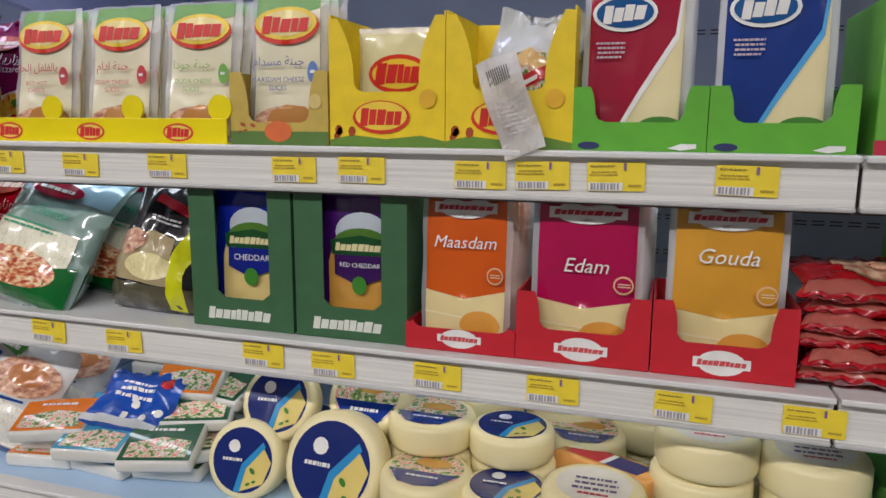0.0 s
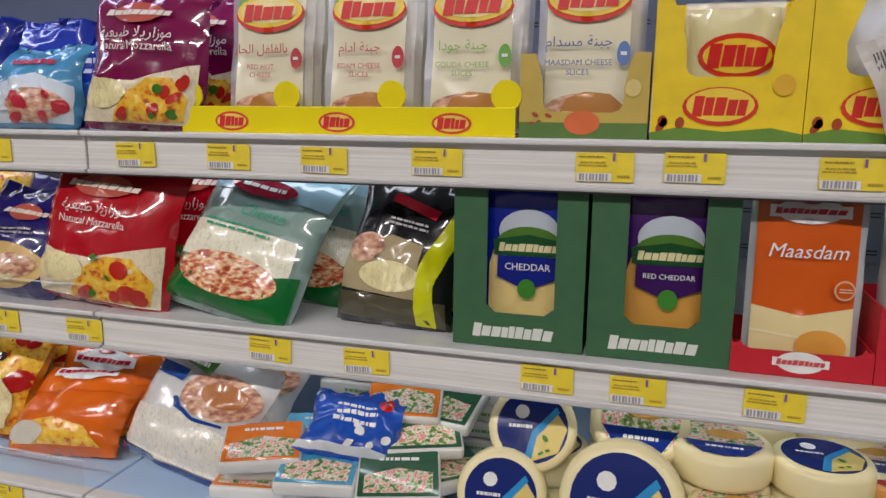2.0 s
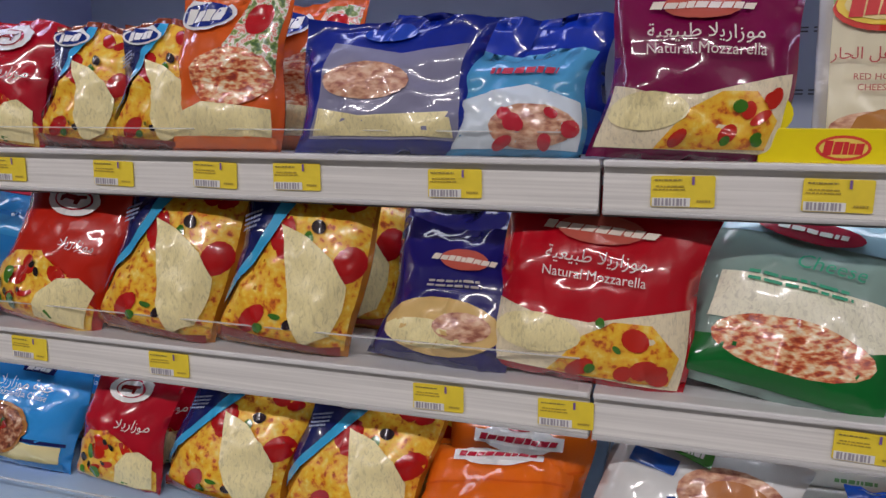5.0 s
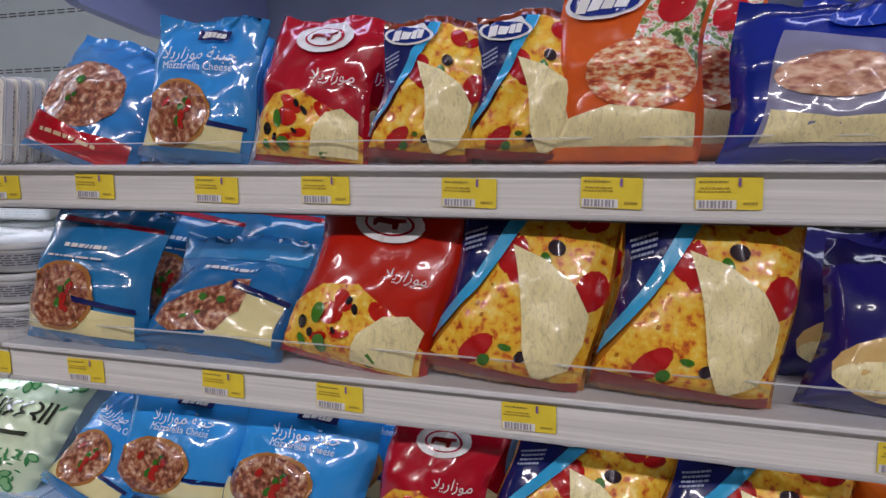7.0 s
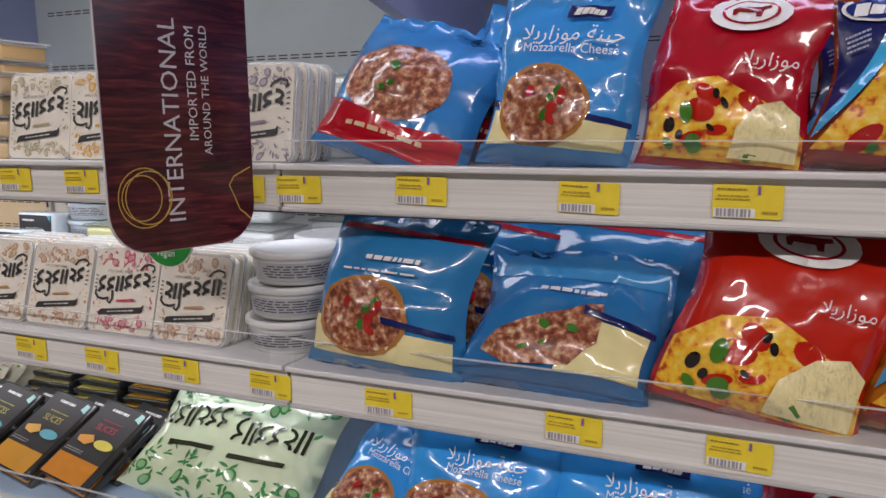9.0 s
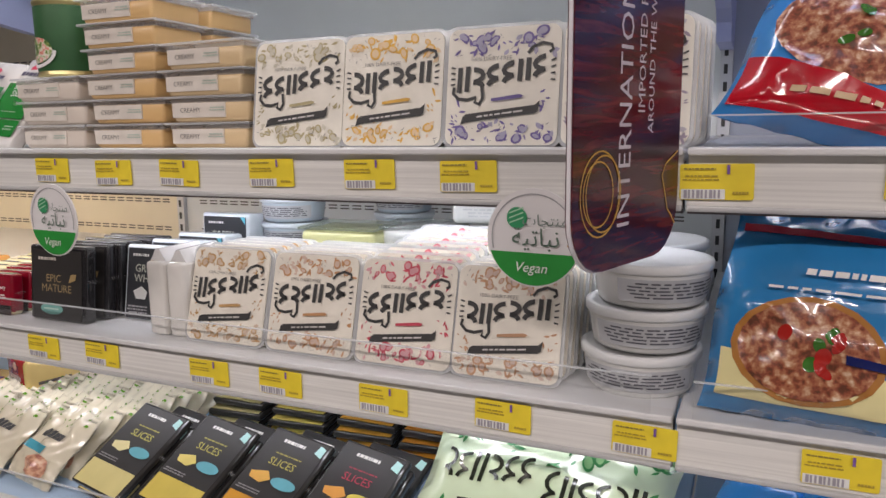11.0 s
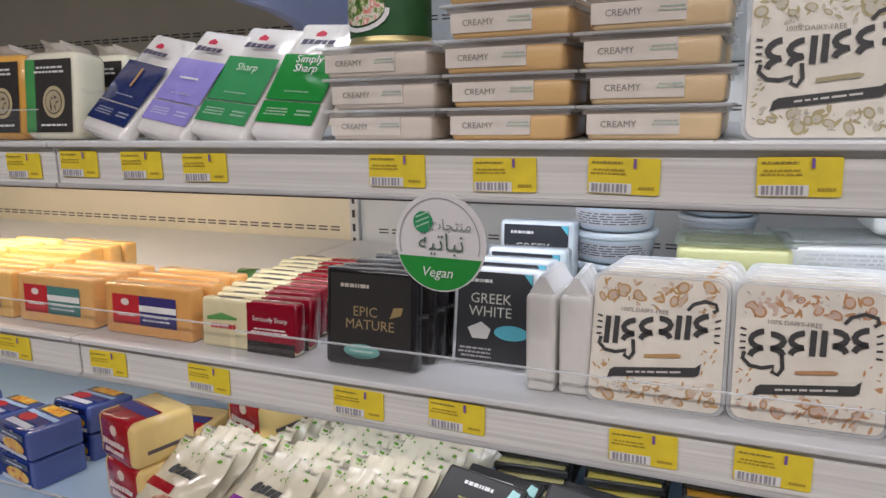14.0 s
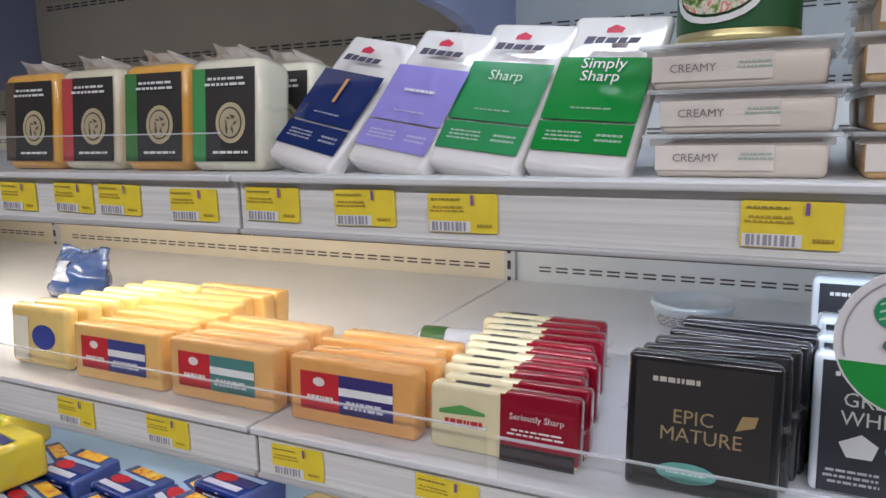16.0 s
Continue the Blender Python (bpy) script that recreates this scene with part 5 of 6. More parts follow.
bl = pouch("cheese_bag", "blue film bag of mozzarella with a pizza slice picture", 0.24, 0.19, 0.08, F((0.03, 0.22, 0.48)), [("fold", F((0.05, 0.28, 0.52)), Rc(0.03, 0.74, 0.97, 0.95)), ("cheese_print", F((0.8, 0.74, 0.42)), Pg((0.55, 0.1), (0.95, 0.1), (0.95, 0.4), (0.62, 0.46))), ("pizza_print", CRUST, Pg((0.14, 0.18), (0.3, 0.1), (0.62, 0.14), (0.72, 0.3), (0.68, 0.56), (0.4, 0.46), (0.2, 0.34))), ("leaf", F((0.08, 0.25, 0.04)), Blobs(0.3, 0.2, 0.6, 0.4, 4, 0.035, 4)), ("navy_band", F(NAVY), Pg((0.6, 0.47), (0.97, 0.4), (0.97, 0.44), (0.6, 0.52))), ("blue_foot", F((0.04, 0.2, 0.42)), Rc(0.02, 0.03, 0.98, 0.1)), ("writing", C((0.7, 0.75, 0.8)), Bars(0.5, 0.62, 0.4, 0.06, 1, 3))], 47)
place(bl, -2.285, Y + -0.008, MID, 36, 0, 2)
bl1 = pouch("cheese_bag", "blue film bag of mozzarella with a round pizza picture", 0.225, 0.215, 0.075, F((0.035, 0.27, 0.54)), [("red_line", F((0.5, 0.03, 0.06)), Pg((0.03, 0.86), (0.97, 0.82), (0.97, 0.85), (0.03, 0.9))), *art_blue_pizza()[1:6], ("navy_line", F(NAVY), Pg((0.55, 0.3), (0.97, 0.26), (0.97, 0.29), (0.55, 0.34))), ("writing", C(WHITE), Bars(0.5, 0.68, 0.4, 0.06, 1, 3), Bars(0.45, 0.6, 0.6, 0.025, 1, 4))], 48)
place(bl1, -2.51, Y + -0.008, MID, 16, 0, 3); again(bl1, -2.43, Y + 0.12, MID, 8, 0, 6); again(bl1, -2.24, Y + 0.12, MID, 8, 0, 3); again(bl1, -2.3, Y + 0.2, MID, 5)


# round tubs
def round_tub(label, body_colour, lid_colour, r=0.067, h=0.05):
    t = thing("round_tub", label, "cheese tub", "round tubs")
    part("pot", lathe_bm([(r * 0.82, 0), (r * 0.86, 0.003), (r * 0.94, h * 0.72), (r * 0.94, h * 0.76)]), mat("plastic", body_colour), t, "", True)
    part("lid", lathe_bm([(r * 0.98, h * 0.76), (r, h * 0.78), (r, h * 0.94), (r * 0.97, h * 0.965), (r * 0.9, h * 0.965), (r * 0.88, h * 0.93)]), mat("plastic", lid_colour), t, "", True)
    cfa = Face(0.1, h, lambda u, v: Vector((r * (0.885 + 0.1 * v) * math.sin((u - 0.5) * 2.4), -r * (0.885 + 0.1 * v) * math.cos((u - 0.5) * 2.4), v * h)), 8, 1)
    cfa.print_on(t, [("label_band", C((0.5, 0.51, 0.53)), Rc(0.02, 0.16, 0.98, 0.66)), ("label_print", C((0.1, 0.1, 0.12)), Bars(0.5, 0.42, 0.86, 0.38, 5, 4))])
    return t


rt = round_tub("white round tub with a grey printed band, stacked", (0.72, 0.72, 0.7), (0.74, 0.75, 0.75))
place(rt, -2.685, Y + 0.06, MID)
for k in range(1, 3):
    again(rt, -2.685 + 0.004 * k, Y + 0.06 + 0.003 * k, MID + 0.049 * k, 0, 20 * k)
for k in range(3):
    again(rt, -2.69, Y + 0.2, MID + 0.049 * k, 0, 10)
rb = round_tub("clear round tub of blue-labelled spread near the back panel", (0.5, 0.58, 0.64), (0.62, 0.68, 0.72), 0.06, 0.045)
place(rb, -3.63, 1.43, MID)
for k in range(4):
    again(rb, -3.33, 1.22, MID + 0.044 * k)
    again(rb, -3.2, 1.4, MID + 0.044 * k)
wb = block("cheese_tray", "clear-topped tray of white cheese, stacked behind slice packs", 0.13, 0.042, 0.1, mat("plastic", (0.75, 0.76, 0.74)), [("side_label", C((0.6, 0.62, 0.62)), Bars(0.5, 0.5, 0.7, 0.5, 4, 5))], "stacked trays behind", 0.01, "cheese tray", False)
part("dark_lid", box_bm(-0.066, -0.002, 0.042, 0.066, 0.102, 0.046, 0.001), mat("mist", (0.25, 0.3, 0.28)), wb, "printed clear lid")
place(wb, -3.05, 1.14, MID, 0, 8)
gb = block("cheese_tray", "clear-topped tray of yellow-green spread", 0.13, 0.042, 0.1, mat("plastic", (0.62, 0.62, 0.3)), (), "stacked trays behind", 0.01, "cheese tray", False)
part("dark_lid", box_bm(-0.068, -0.002, 0.042, 0.068, 0.102, 0.046, 0.001), mat("mist", (0.25, 0.3, 0.22)), gb, "printed clear lid")
place(gb, -3.17, 1.1, MID + 0.0925, 0, 3)
for x, y, k, r in ((-3.05, 1.14, 1, 4), (-3.05, 1.15, 2, 10), (-2.9, 1.13, 0, -4), (-2.9, 1.13, 1, 3), (-2.9, 1.14, 2, -6), (-2.95, 1.2, 3, 5), (-2.76, 1.15, 0, 2), (-2.76, 1.15, 1, 5), (-2.8, 1.3, 2, 0), (-3.17, 1.1, 0, 2), (-3.17, 1.1, 1, -3), (-2.78, 1.3, 0, 0), (-2.78, 1.3, 1, 0)):
    again(wb, x, y, MID + 0.0465 * k, 0, r)
for x, y, k in ((-2.7, 1.06, 0), (-2.85, 1.08, 0), (-2.85, 1.08, 1), (-3.0, 1.1, 0), (-3.0, 1.1, 1)):
    again(wb, x, y, TOP + 0.0465 * k, 0, 3 * k)
for k in range(3):
    again(wb, -2.72, 1.2, TOP + 0.0465 * k, 0, 2)

# the black and white vegan blocks
wv = block("vegan_block", "white wrapped vegan block standing on edge", 0.032, 0.108, 0.1, mat("film", (0.74, 0.72, 0.68)), (), "white edge-on blocks", 0.006, "cheese block", False)
part("top_fin", prism_bm([(-0.014, 0.107), (0.014, 0.107), (0.003, 0.125), (-0.003, 0.125)], 0.01, 0.09), mat("film", (0.74, 0.73, 0.72)), wv, "crimped wrapper end")
place(wv, -3.353, Y, MID + 0.001); again(wv, -3.317, Y + 0.002, MID + 0.001, 0, 2)
gw = block("vegan_block", "white block with a black front label and a cyan corner", 0.104, 0.118, 0.045, mat("film", (0.7, 0.76, 0.8)), [("black_label", C((0.03, 0.032, 0.038)), Rc(0.06, 0.02, 0.94, 0.95)), ("name_print", C(NEARWHITE), Bars(0.3, 0.86, 0.36, 0.07, 1, 3)), ("word", C((0.62, 0.64, 0.55)), Words("GREEK", 0.46, 0.68, 0.017), Words("WHITE", 0.46, 0.55, 0.017)), ("cheese_shape", C((0.75, 0.75, 0.72)), Pg((0.2, 0.38), (0.36, 0.45), (0.48, 0.38), (0.44, 0.28), (0.26, 0.28))), ("cyan_cloud", C((0.1, 0.5, 0.62)), El(0.72, 0.36, 0.2, 0.075)), ("small_print", C((0.4, 0.4, 0.42)), Bars(0.3, 0.14, 0.4, 0.12, 3, 5)), ("cyan_corner", C((0.1, 0.5, 0.62)), Pg((0.84, 0.95), (0.94, 0.95), (0.94, 0.84)))], "Greek-style blocks", 0.006, "cheese block", False)
place(gw, -3.425, 0.955, MID + 0.002, 10); again(gw, -3.423, 1.01, MID + 0.002, 6); again(gw, -3.42, 1.07, MID + 0.004, 4); again(gw, -3.425, 1.14, MID + 0.03, 3)
vb = block("vegan_block", "black wrapped vegan block with gold words and a teal oval", 0.122, 0.118, 0.022, mat("film", (0.014, 0.013, 0.015)), [("front_label", C((0.026, 0.023, 0.022)), Rc(0.06, 0.02, 0.94, 0.94)), ("name_print", C((0.6, 0.55, 0.48)), Bars(0.32, 0.82, 0.36, 0.08, 1, 3)), ("word", C((0.35, 0.26, 0.13)), Words("EPIC", 0.45, 0.56, 0.017), Words("MATURE", 0.5, 0.43, 0.017)), ("leaf_shape", C((0.4, 0.28, 0.12)), Pg((0.72, 0.52), (0.84, 0.56), (0.86, 0.64), (0.76, 0.63))), ("teal_oval", C((0.15, 0.4, 0.36)), El(0.42, 0.16, 0.2, 0.075)), ("oval_print", C((0.5, 0.7, 0.65)), Bars(0.42, 0.16, 0.26, 0.05, 1, 2))], "black vegan blocks", 0.005, "cheese block")
place(vb, -3.56, Y + 0.0, MID + 0.002, 6)
for k in range(1, 6):
    again(vb, -3.556 + 0.005 * k, Y + 0.026 * k, MID + 0.002, 6 + 2 * math.sin(k * 2), 8 * math.sin(k * 1.3))

cb = block("cheese_bar", "cream and dark red cheddar bar in clear wrap", 0.15, 0.066, 0.021, mat("film", (0.76, 0.68, 0.42)), [("red_half", F((0.35, 0.012, 0.04)), Rc(0.5, 0.0, 0.98, 0.98)), ("dark_foot", F((0.05, 0.03, 0.03)), Rc(0.5, 0.0, 0.98, 0.24)), ("mark", C((0.5, 0.03, 0.05)), Bars(0.24, 0.45, 0.3, 0.2, 1, 3)), ("hill", C((0.1, 0.32, 0.08)), Pg((0.08, 0.62), (0.24, 0.72), (0.4, 0.64), (0.4, 0.6), (0.08, 0.56))), ("word", C((0.8, 0.7, 0.68)), Words("Seriously Sharp", 0.74, 0.68, 0.0085), Bars(0.74, 0.46, 0.4, 0.12, 2, 4))], "red and cream bars")
part("red_side", box_bm(0.002, -0.0003, 0.003, 0.0757, 0.0213, 0.0667, 0.005, 2), F((0.33, 0.01, 0.035)), cb, "dark red wrapper half", True)
part("top_line", box_bm(-0.05, 0.007, 0.0662, -0.015, 0.014, 0.0668), C((0.06, 0.05, 0.05)), cb)
place(cb, -3.737, Y, MID + 0.001, 4)
for k in range(1, 11):
    again(cb, -3.737 + 0.006 * math.sin(k * 1.9) - 0.004 * k, Y + 0.026 * k, MID + 0.001, 4 + 3 * math.sin(k * 1.1), 2 * math.sin(k))


def orange_block(colour, panel, label):
    return block("cheddar_block", label, 0.155, 0.072, 0.028, mat("film", colour), [("red_label", C((0.55, 0.02, 0.03)), Rc(0.1, 0.22, 0.42, 0.8)), ("side_label", C(panel), Rc(0.42, 0.22, 0.84, 0.8)), ("white_strip", C(WHITE), Rc(0.42, 0.5, 0.84, 0.62)), ("mark_print", C((0.8, 0.7, 0.65)), Bars(0.26, 0.42, 0.24, 0.14, 1, 3), El(0.26, 0.66, 0.05, 0.07, 10)), ("side_print", C((0.6, 0.6, 0.66)), Bars(0.62, 0.38, 0.34, 0.16, 2, 4))], "orange cheddar blocks", 0.005)


for x, colour, panel, n, lab in ((-3.905, (0.8, 0.4, 0.12), (0.04, 0.03, 0.17), 4, "orange cheddar block with a red and navy label"), (-4.083, (0.8, 0.45, 0.16), (0.08, 0.24, 0.22), 4, "orange cheddar block with a red and green label"), (-4.252, (0.82, 0.5, 0.16), (0.05, 0.06, 0.25), 8, "orange cheddar block with a red and blue label")):
    p = place(orange_block(colour, panel, lab), x, Y, MID + 0.001, 3)
    for k in range(1, n):
        again(p, x + 0.008 * math.sin(k * 2.2), Y + 0.031 * k, MID + 0.001 + (0.006 if k > 3 else 0), 3 + 4 * math.sin(k), 3 * math.sin(k * 1.7))
ys = block("cheese_slices", "pack of yellow cheese slices with a rounded end", 0.12, 0.085, 0.022, mat("film", (0.82, 0.6, 0.2)), [("blue_mark", C((0.04, 0.06, 0.3)), El(0.6, 0.5, 0.2, 0.2)), ("pale_label", C((0.8, 0.75, 0.6)), Rc(0.1, 0.1, 0.35, 0.8))], "yellow slice packs", 0.01)
place(ys, -4.41, Y + 0.005, MID + 0.001, 5)
for k in range(1, 7):
    again(ys, -4.41 + 0.01 * k, Y + 0.005 + 0.028 * k, MID + 0.001, 5, 3 * math.sin(k))
rl = thing("cheese_roll", "small green and white wrapped roll lying on the shelf", "cheese roll")
bm = lathe_bm([(0.014, -0.085), (0.019, -0.08), (0.02, 0.08), (0.014, 0.086)], 18)
part("wrap", bm, mat("film", (0.66, 0.68, 0.74)), rl, "", True)
part("green_end", lathe_bm([(0.0203, 0.045), (0.0206, 0.046), (0.0206, 0.078), (0.0203, 0.08)], 18), F((0.1, 0.22, 0.07)), rl, "green band", True)
rl.matrix_basis = pose(-3.87, 1.17, MID + 0.021, 0, -90, 6)
bag = pouch("cheese_bag", "blue cloth-like bag behind empty shelf space", 0.14, 0.1, 0.07, F((0.06, 0.12, 0.3)), [("pale_patch", F((0.5, 0.55, 0.65)), Pg((0.1, 0.3), (0.6, 0.3), (0.5, 0.7), (0.2, 0.7)))], 60)
place(bag, -4.72, 1.2, MID, 20)

# ---- goods on the lower shelf ----
YL = 0.875


def wheel(label, r, h, face, seed=1):
    t = thing("round_cheese", label, "round cheese", "small waxed cheese wheels")
    part("wax", lathe_bm([(r * 0.82, 0), (r * 0.95, h * 0.06), (r, h * 0.2), (r, h * 0.8), (r * 0.95, h * 0.94), (r * 0.84, h)], 32), mat("plastic", (0.84, 0.74, 0.42)), t, "", True)
    top = Face(2 * r, 2 * r, lambda u, v: Vector(((u - 0.5) * 2 * r, (v - 0.5) * 2 * r, h + 0.0003)))
    for k, (n, m, s) in enumerate(face):
        bm = bmesh.new()
        for pts in s:
            bm.faces.new([bm.verts.new(((u - 0.5) * 2 * r, (v - 0.5) * 2 * r, h + 0.0006 + 0.0004 * k)) for u, v in pts])
        part(n, bm, m, t)
    return t


BLUE_FACE = [("blue_label", F((0.015, 0.04, 0.22)), El(0.5, 0.5, 0.4, 0.4, 28)), ("cheese_print", F((0.8, 0.66, 0.25)), Pg((0.5, 0.12), (0.8, 0.24), (0.89, 0.5), (0.78, 0.66), (0.55, 0.4))), ("sky_arc", F((0.05, 0.35, 0.65)), Pg((0.42, 0.12), (0.5, 0.11), (0.56, 0.4), (0.8, 0.68), (0.76, 0.74), (0.5, 0.45))), ("flower", C(WHITE), El(0.38, 0.66, 0.08, 0.08, 10)), ("name_print", C(WHITE), Bars(0.36, 0.5, 0.3, 0.08, 1, 3)), ("leaf", F((0.1, 0.3, 0.06)), Blobs(0.55, 0.2, 0.8, 0.4, 3, 0.04, 4))]
PIC_FACE = [("picture", SALAD, El(0.5, 0.5, 0.4, 0.4, 28)), ("blue_half", F((0.02, 0.06, 0.3)), Pg((0.12, 0.4), (0.88, 0.4), (0.7, 0.14), (0.5, 0.1), (0.3, 0.14))), ("name_print", C(WHITE), Bars(0.5, 0.3, 0.4, 0.08, 1, 3)), ("bread", F((0.7, 0.42, 0.12)), El(0.55, 0.6, 0.2, 0.1))]
WHITE_FACE = [("pale_label", C((0.75, 0.7, 0.6)), El(0.5, 0.5, 0.36, 0.36, 24)), ("label_print", C((0.12, 0.1, 0.2)), Bars(0.5, 0.5, 0.45, 0.3, 3, 3)), ("red_print", C(CRIMSON), Bars(0.5, 0.3, 0.3, 0.08, 1, 5))]
wA = wheel("waxed yellow cheese wheel with a navy and sky label", 0.062, 0.046, BLUE_FACE)
wB = wheel("waxed yellow cheese wheel with a salad picture label", 0.066, 0.048, PIC_FACE)
wC = wheel("plain waxed yellow cheese wheel in a stack", 0.068, 0.055, WHITE_FACE)
wD = wheel("large waxed yellow cheese wheel with a navy label", 0.08, 0.05, BLUE_FACE)
# wheels with their faces to the aisle
place(wA, -0.588, 1.0, LOW + 0.118, -62, 5); again(wA, -0.62, 0.95, LOW + 0.045, -72, 4); again(wA, -0.56, 1.02, LOW); again(wA, -0.57, 1.02, LOW + 0.047)
place(wD, -0.455, 0.935, LOW + 0.066, -70, -4); again(wB, -0.44, 1.02, LOW + 0.13, -50); again(wB, -0.45, 1.05, LOW); again(wB, -0.445, 1.06, LOW + 0.049); again(wA, -0.45, 1.05, LOW + 0.099)
place(wB, -0.335, 0.985, LOW + 0.098)
for k in range(2):
    again(wB, -0.335, 0.985, LOW + 0.049 * k)
    again(wA, -0.21, 0.985 + 0.004 * k, LOW + 0.047 * k)
again(wA, -0.212, 0.985, LOW + 0.095); again(wB, -0.315, 0.9, LOW + 0.049); again(wB, -0.315, 0.9, LOW); again(wA, -0.2, 0.895, LOW + 0.047); again(wA, -0.2, 0.895, LOW); again(wD, -0.3, 1.12, LOW + 0.1); again(wA, -0.25, 1.13, LOW + 0.047); again(wB, -0.12, 1.1, LOW + 0.05)
again(wC, -0.085, 0.9, LOW + 0.0555); again(wC, -0.085, 0.9, LOW)
for k in range(3):
    c0 = again(wC, 0.045 + 0.005 * k, 1.0, LOW + 0.056 * k)
    again(wC, 0.2 - 0.006 * k, 1.0, LOW + 0.05 * k)
    again(wC, -0.16, 1.18, LOW + 0.056 * k); again(wC, -0.02, 1.18, LOW + 0.056 * k)
place(wC, 0.12, 1.15, LOW)
ob = block("cheddar_block", "orange cheddar block with a red and navy label lying flat", 0.15, 0.03, 0.07, mat("film", (0.75, 0.36, 0.1)), (), "orange cheddar blocks", 0.005)
for n, c, (x0, x1) in (("red_label", (0.5, 0.02, 0.03), (-0.06, 0.0)), ("navy_label", (0.03, 0.03, 0.15), (0.0, 0.055)), ("white_label", WHITE, (-0.004, 0.004))):
    part(n, box_bm(x0, 0.012, 0.0302, x1, 0.058, 0.0306 if n != "white_label" else 0.031), C(c), ob)
place(ob, -0.09, 0.98, LOW + 0.068, 8, -25)

wbk = block("cheese_block", "white cheese block in clear wrap, stacked", 0.12, 0.03, 0.09, mat("film", (0.72, 0.7, 0.62)), [("green_print", C((0.15, 0.35, 0.12)), Bars(0.6, 0.5, 0.5, 0.4, 1, 3))], "stacked white blocks", 0.006)
place(wbk, -0.91, 1.08, LOW)
for k in range(1, 5):
    again(wbk, -0.91 + 0.008 * math.sin(k * 2), 1.08, LOW + 0.031 * k, 0, 4 * math.sin(k))
    again(wbk, -0.72, 1.12, LOW + 0.031 * (k - 1), 0, 3 * math.sin(k))


def flat_pack(label, colour, top_art):
    t = thing("halloumi_pack", label, "cheese pack", "pile of flat cheese packs")
    w, d, h = 0.12, 0.095, 0.024
    part("pack", box_bm(-w / 2, -d / 2, 0, w / 2, d / 2, h, 0.007, 3), mat("film", (0.72, 0.72, 0.68)), t, "", True)
    part("sleeve", box_bm(-w / 2 + 0.004, -d / 2 + 0.004, h, w / 2 - 0.004, d / 2 - 0.004, h + 0.001, 0.0004, 1), F(colour), t)
    for k, (n, m, s) in enumerate(top_art):
        bm = bmesh.new()
        for pts in s:
            bm.faces.new([bm.verts.new(((u - 0.5) * w, (v - 0.5) * d, h + 0.0015 + 0.0004 * k)) for u, v in pts])
        part(n, bm, m, t)
    return t


SAL = [("picture", SALAD, Pg((0.1, 0.1), (0.9, 0.1), (0.9, 0.5), (0.5, 0.6), (0.1, 0.45))), ("name_print", C(WHITE), Bars(0.5, 0.78, 0.6, 0.14, 1, 4))]
fo, fb, fg = flat_pack("orange-sleeved flat pack of salad cheese in a pile", (0.8, 0.25, 0.02), SAL), flat_pack("light blue flat pack of salad cheese in a pile", (0.1, 0.42, 0.62), SAL), flat_pack("dark green flat pack of salad cheese in a pile", (0.04, 0.15, 0.08), SAL)
place(fo, -0.985, 0.915, LOW + 0.06, -13, 24); place(fb, -0.885, 0.905, LOW + 0.044, -12, 12); place(fg, -0.765, 0.91, LOW + 0.046, -16, 18)
for o, x, y, z, ln, yw in ((fo, -1.0, 0.92, 0.0, 0, 10), (fo, -0.99, 0.94, 0.025, 0, 16), (fb, -0.88, 0.93, 0.0, 0, -5), (fg, -0.77, 0.95, 0.0, 0, 10), (fg, -0.76, 1.0, 0.075, -16, 22), (fg, -0.74, 1.06, 0.1, -20, -10), (fo, -0.8, 1.04, 0.115, -28, 10), (fg, -0.72, 0.98, 0.03, -5, 40), (fo, -0.86, 1.03, 0.05, -10, -10), (fb, -0.93, 1.0, 0.05, -10, 20)):
    again(o, x, y, LOW + z, ln, yw)
bw = pouch("white_cheese_bag", "blue and white bag of feta lying on a pile", 0.15, 0.115, 0.04, F((0.02, 0.12, 0.5)), [("name_print", C(WHITE), Bars(0.5, 0.58, 0.5, 0.36, 3, 3)), ("white_shape", C(WHITE), Blobs(0.55, 0.15, 0.9, 0.45, 6, 0.05, 3)), ("red_spot", F(RED), El(0.82, 0.8, 0.08, 0.1)), ("white_foot", F((0.66, 0.7, 0.74)), Rc(0.03, 0.03, 0.97, 0.12))], 61)
place(bw, -0.86, 0.915, LOW + 0.07, 52, 12, 8)

dr = pouch("cheese_bag", "white and blue bag of shredded cheese with a toast picture", 0.225, 0.21, 0.09, F((0.72, 0.73, 0.72)), [("cheese_seen", mat("shred", (0.78, 0.75, 0.66)), Pg((0.05, 0.1), (0.95, 0.1), (0.92, 0.42), (0.5, 0.5), (0.06, 0.42))), ("toast_print", MEAT, El(0.68, 0.68, 0.3, 0.17)), ("ham", F((0.55, 0.25, 0.1)), El(0.7, 0.7, 0.18, 0.09)), ("blue_ring", F((0.03, 0.1, 0.35)), Pg((0.36, 0.58), (0.42, 0.52), (0.6, 0.47), (0.82, 0.48), (0.82, 0.5), (0.6, 0.5), (0.46, 0.54), (0.4, 0.6))), ("green_mark", F((0.08, 0.28, 0.06)), Pg((0.1, 0.86), (0.5, 0.8), (0.5, 0.92), (0.1, 0.95))), ("mark_print", C(WHITE), Bars(0.35, 0.86, 0.2, 0.07, 1, 3)), ("blue_tag", F((0.03, 0.12, 0.4)), Rc(0.08, 0.7, 0.34, 0.79)), ("blue_foot", F((0.03, 0.08, 0.3)), Rc(0.02, 0.03, 0.98, 0.1))], 62)
place(dr, -1.15, YL + 0.05, LOW, 18, 0, 13); again(dr, -1.14, YL + 0.16, LOW, 16, 0, 12)
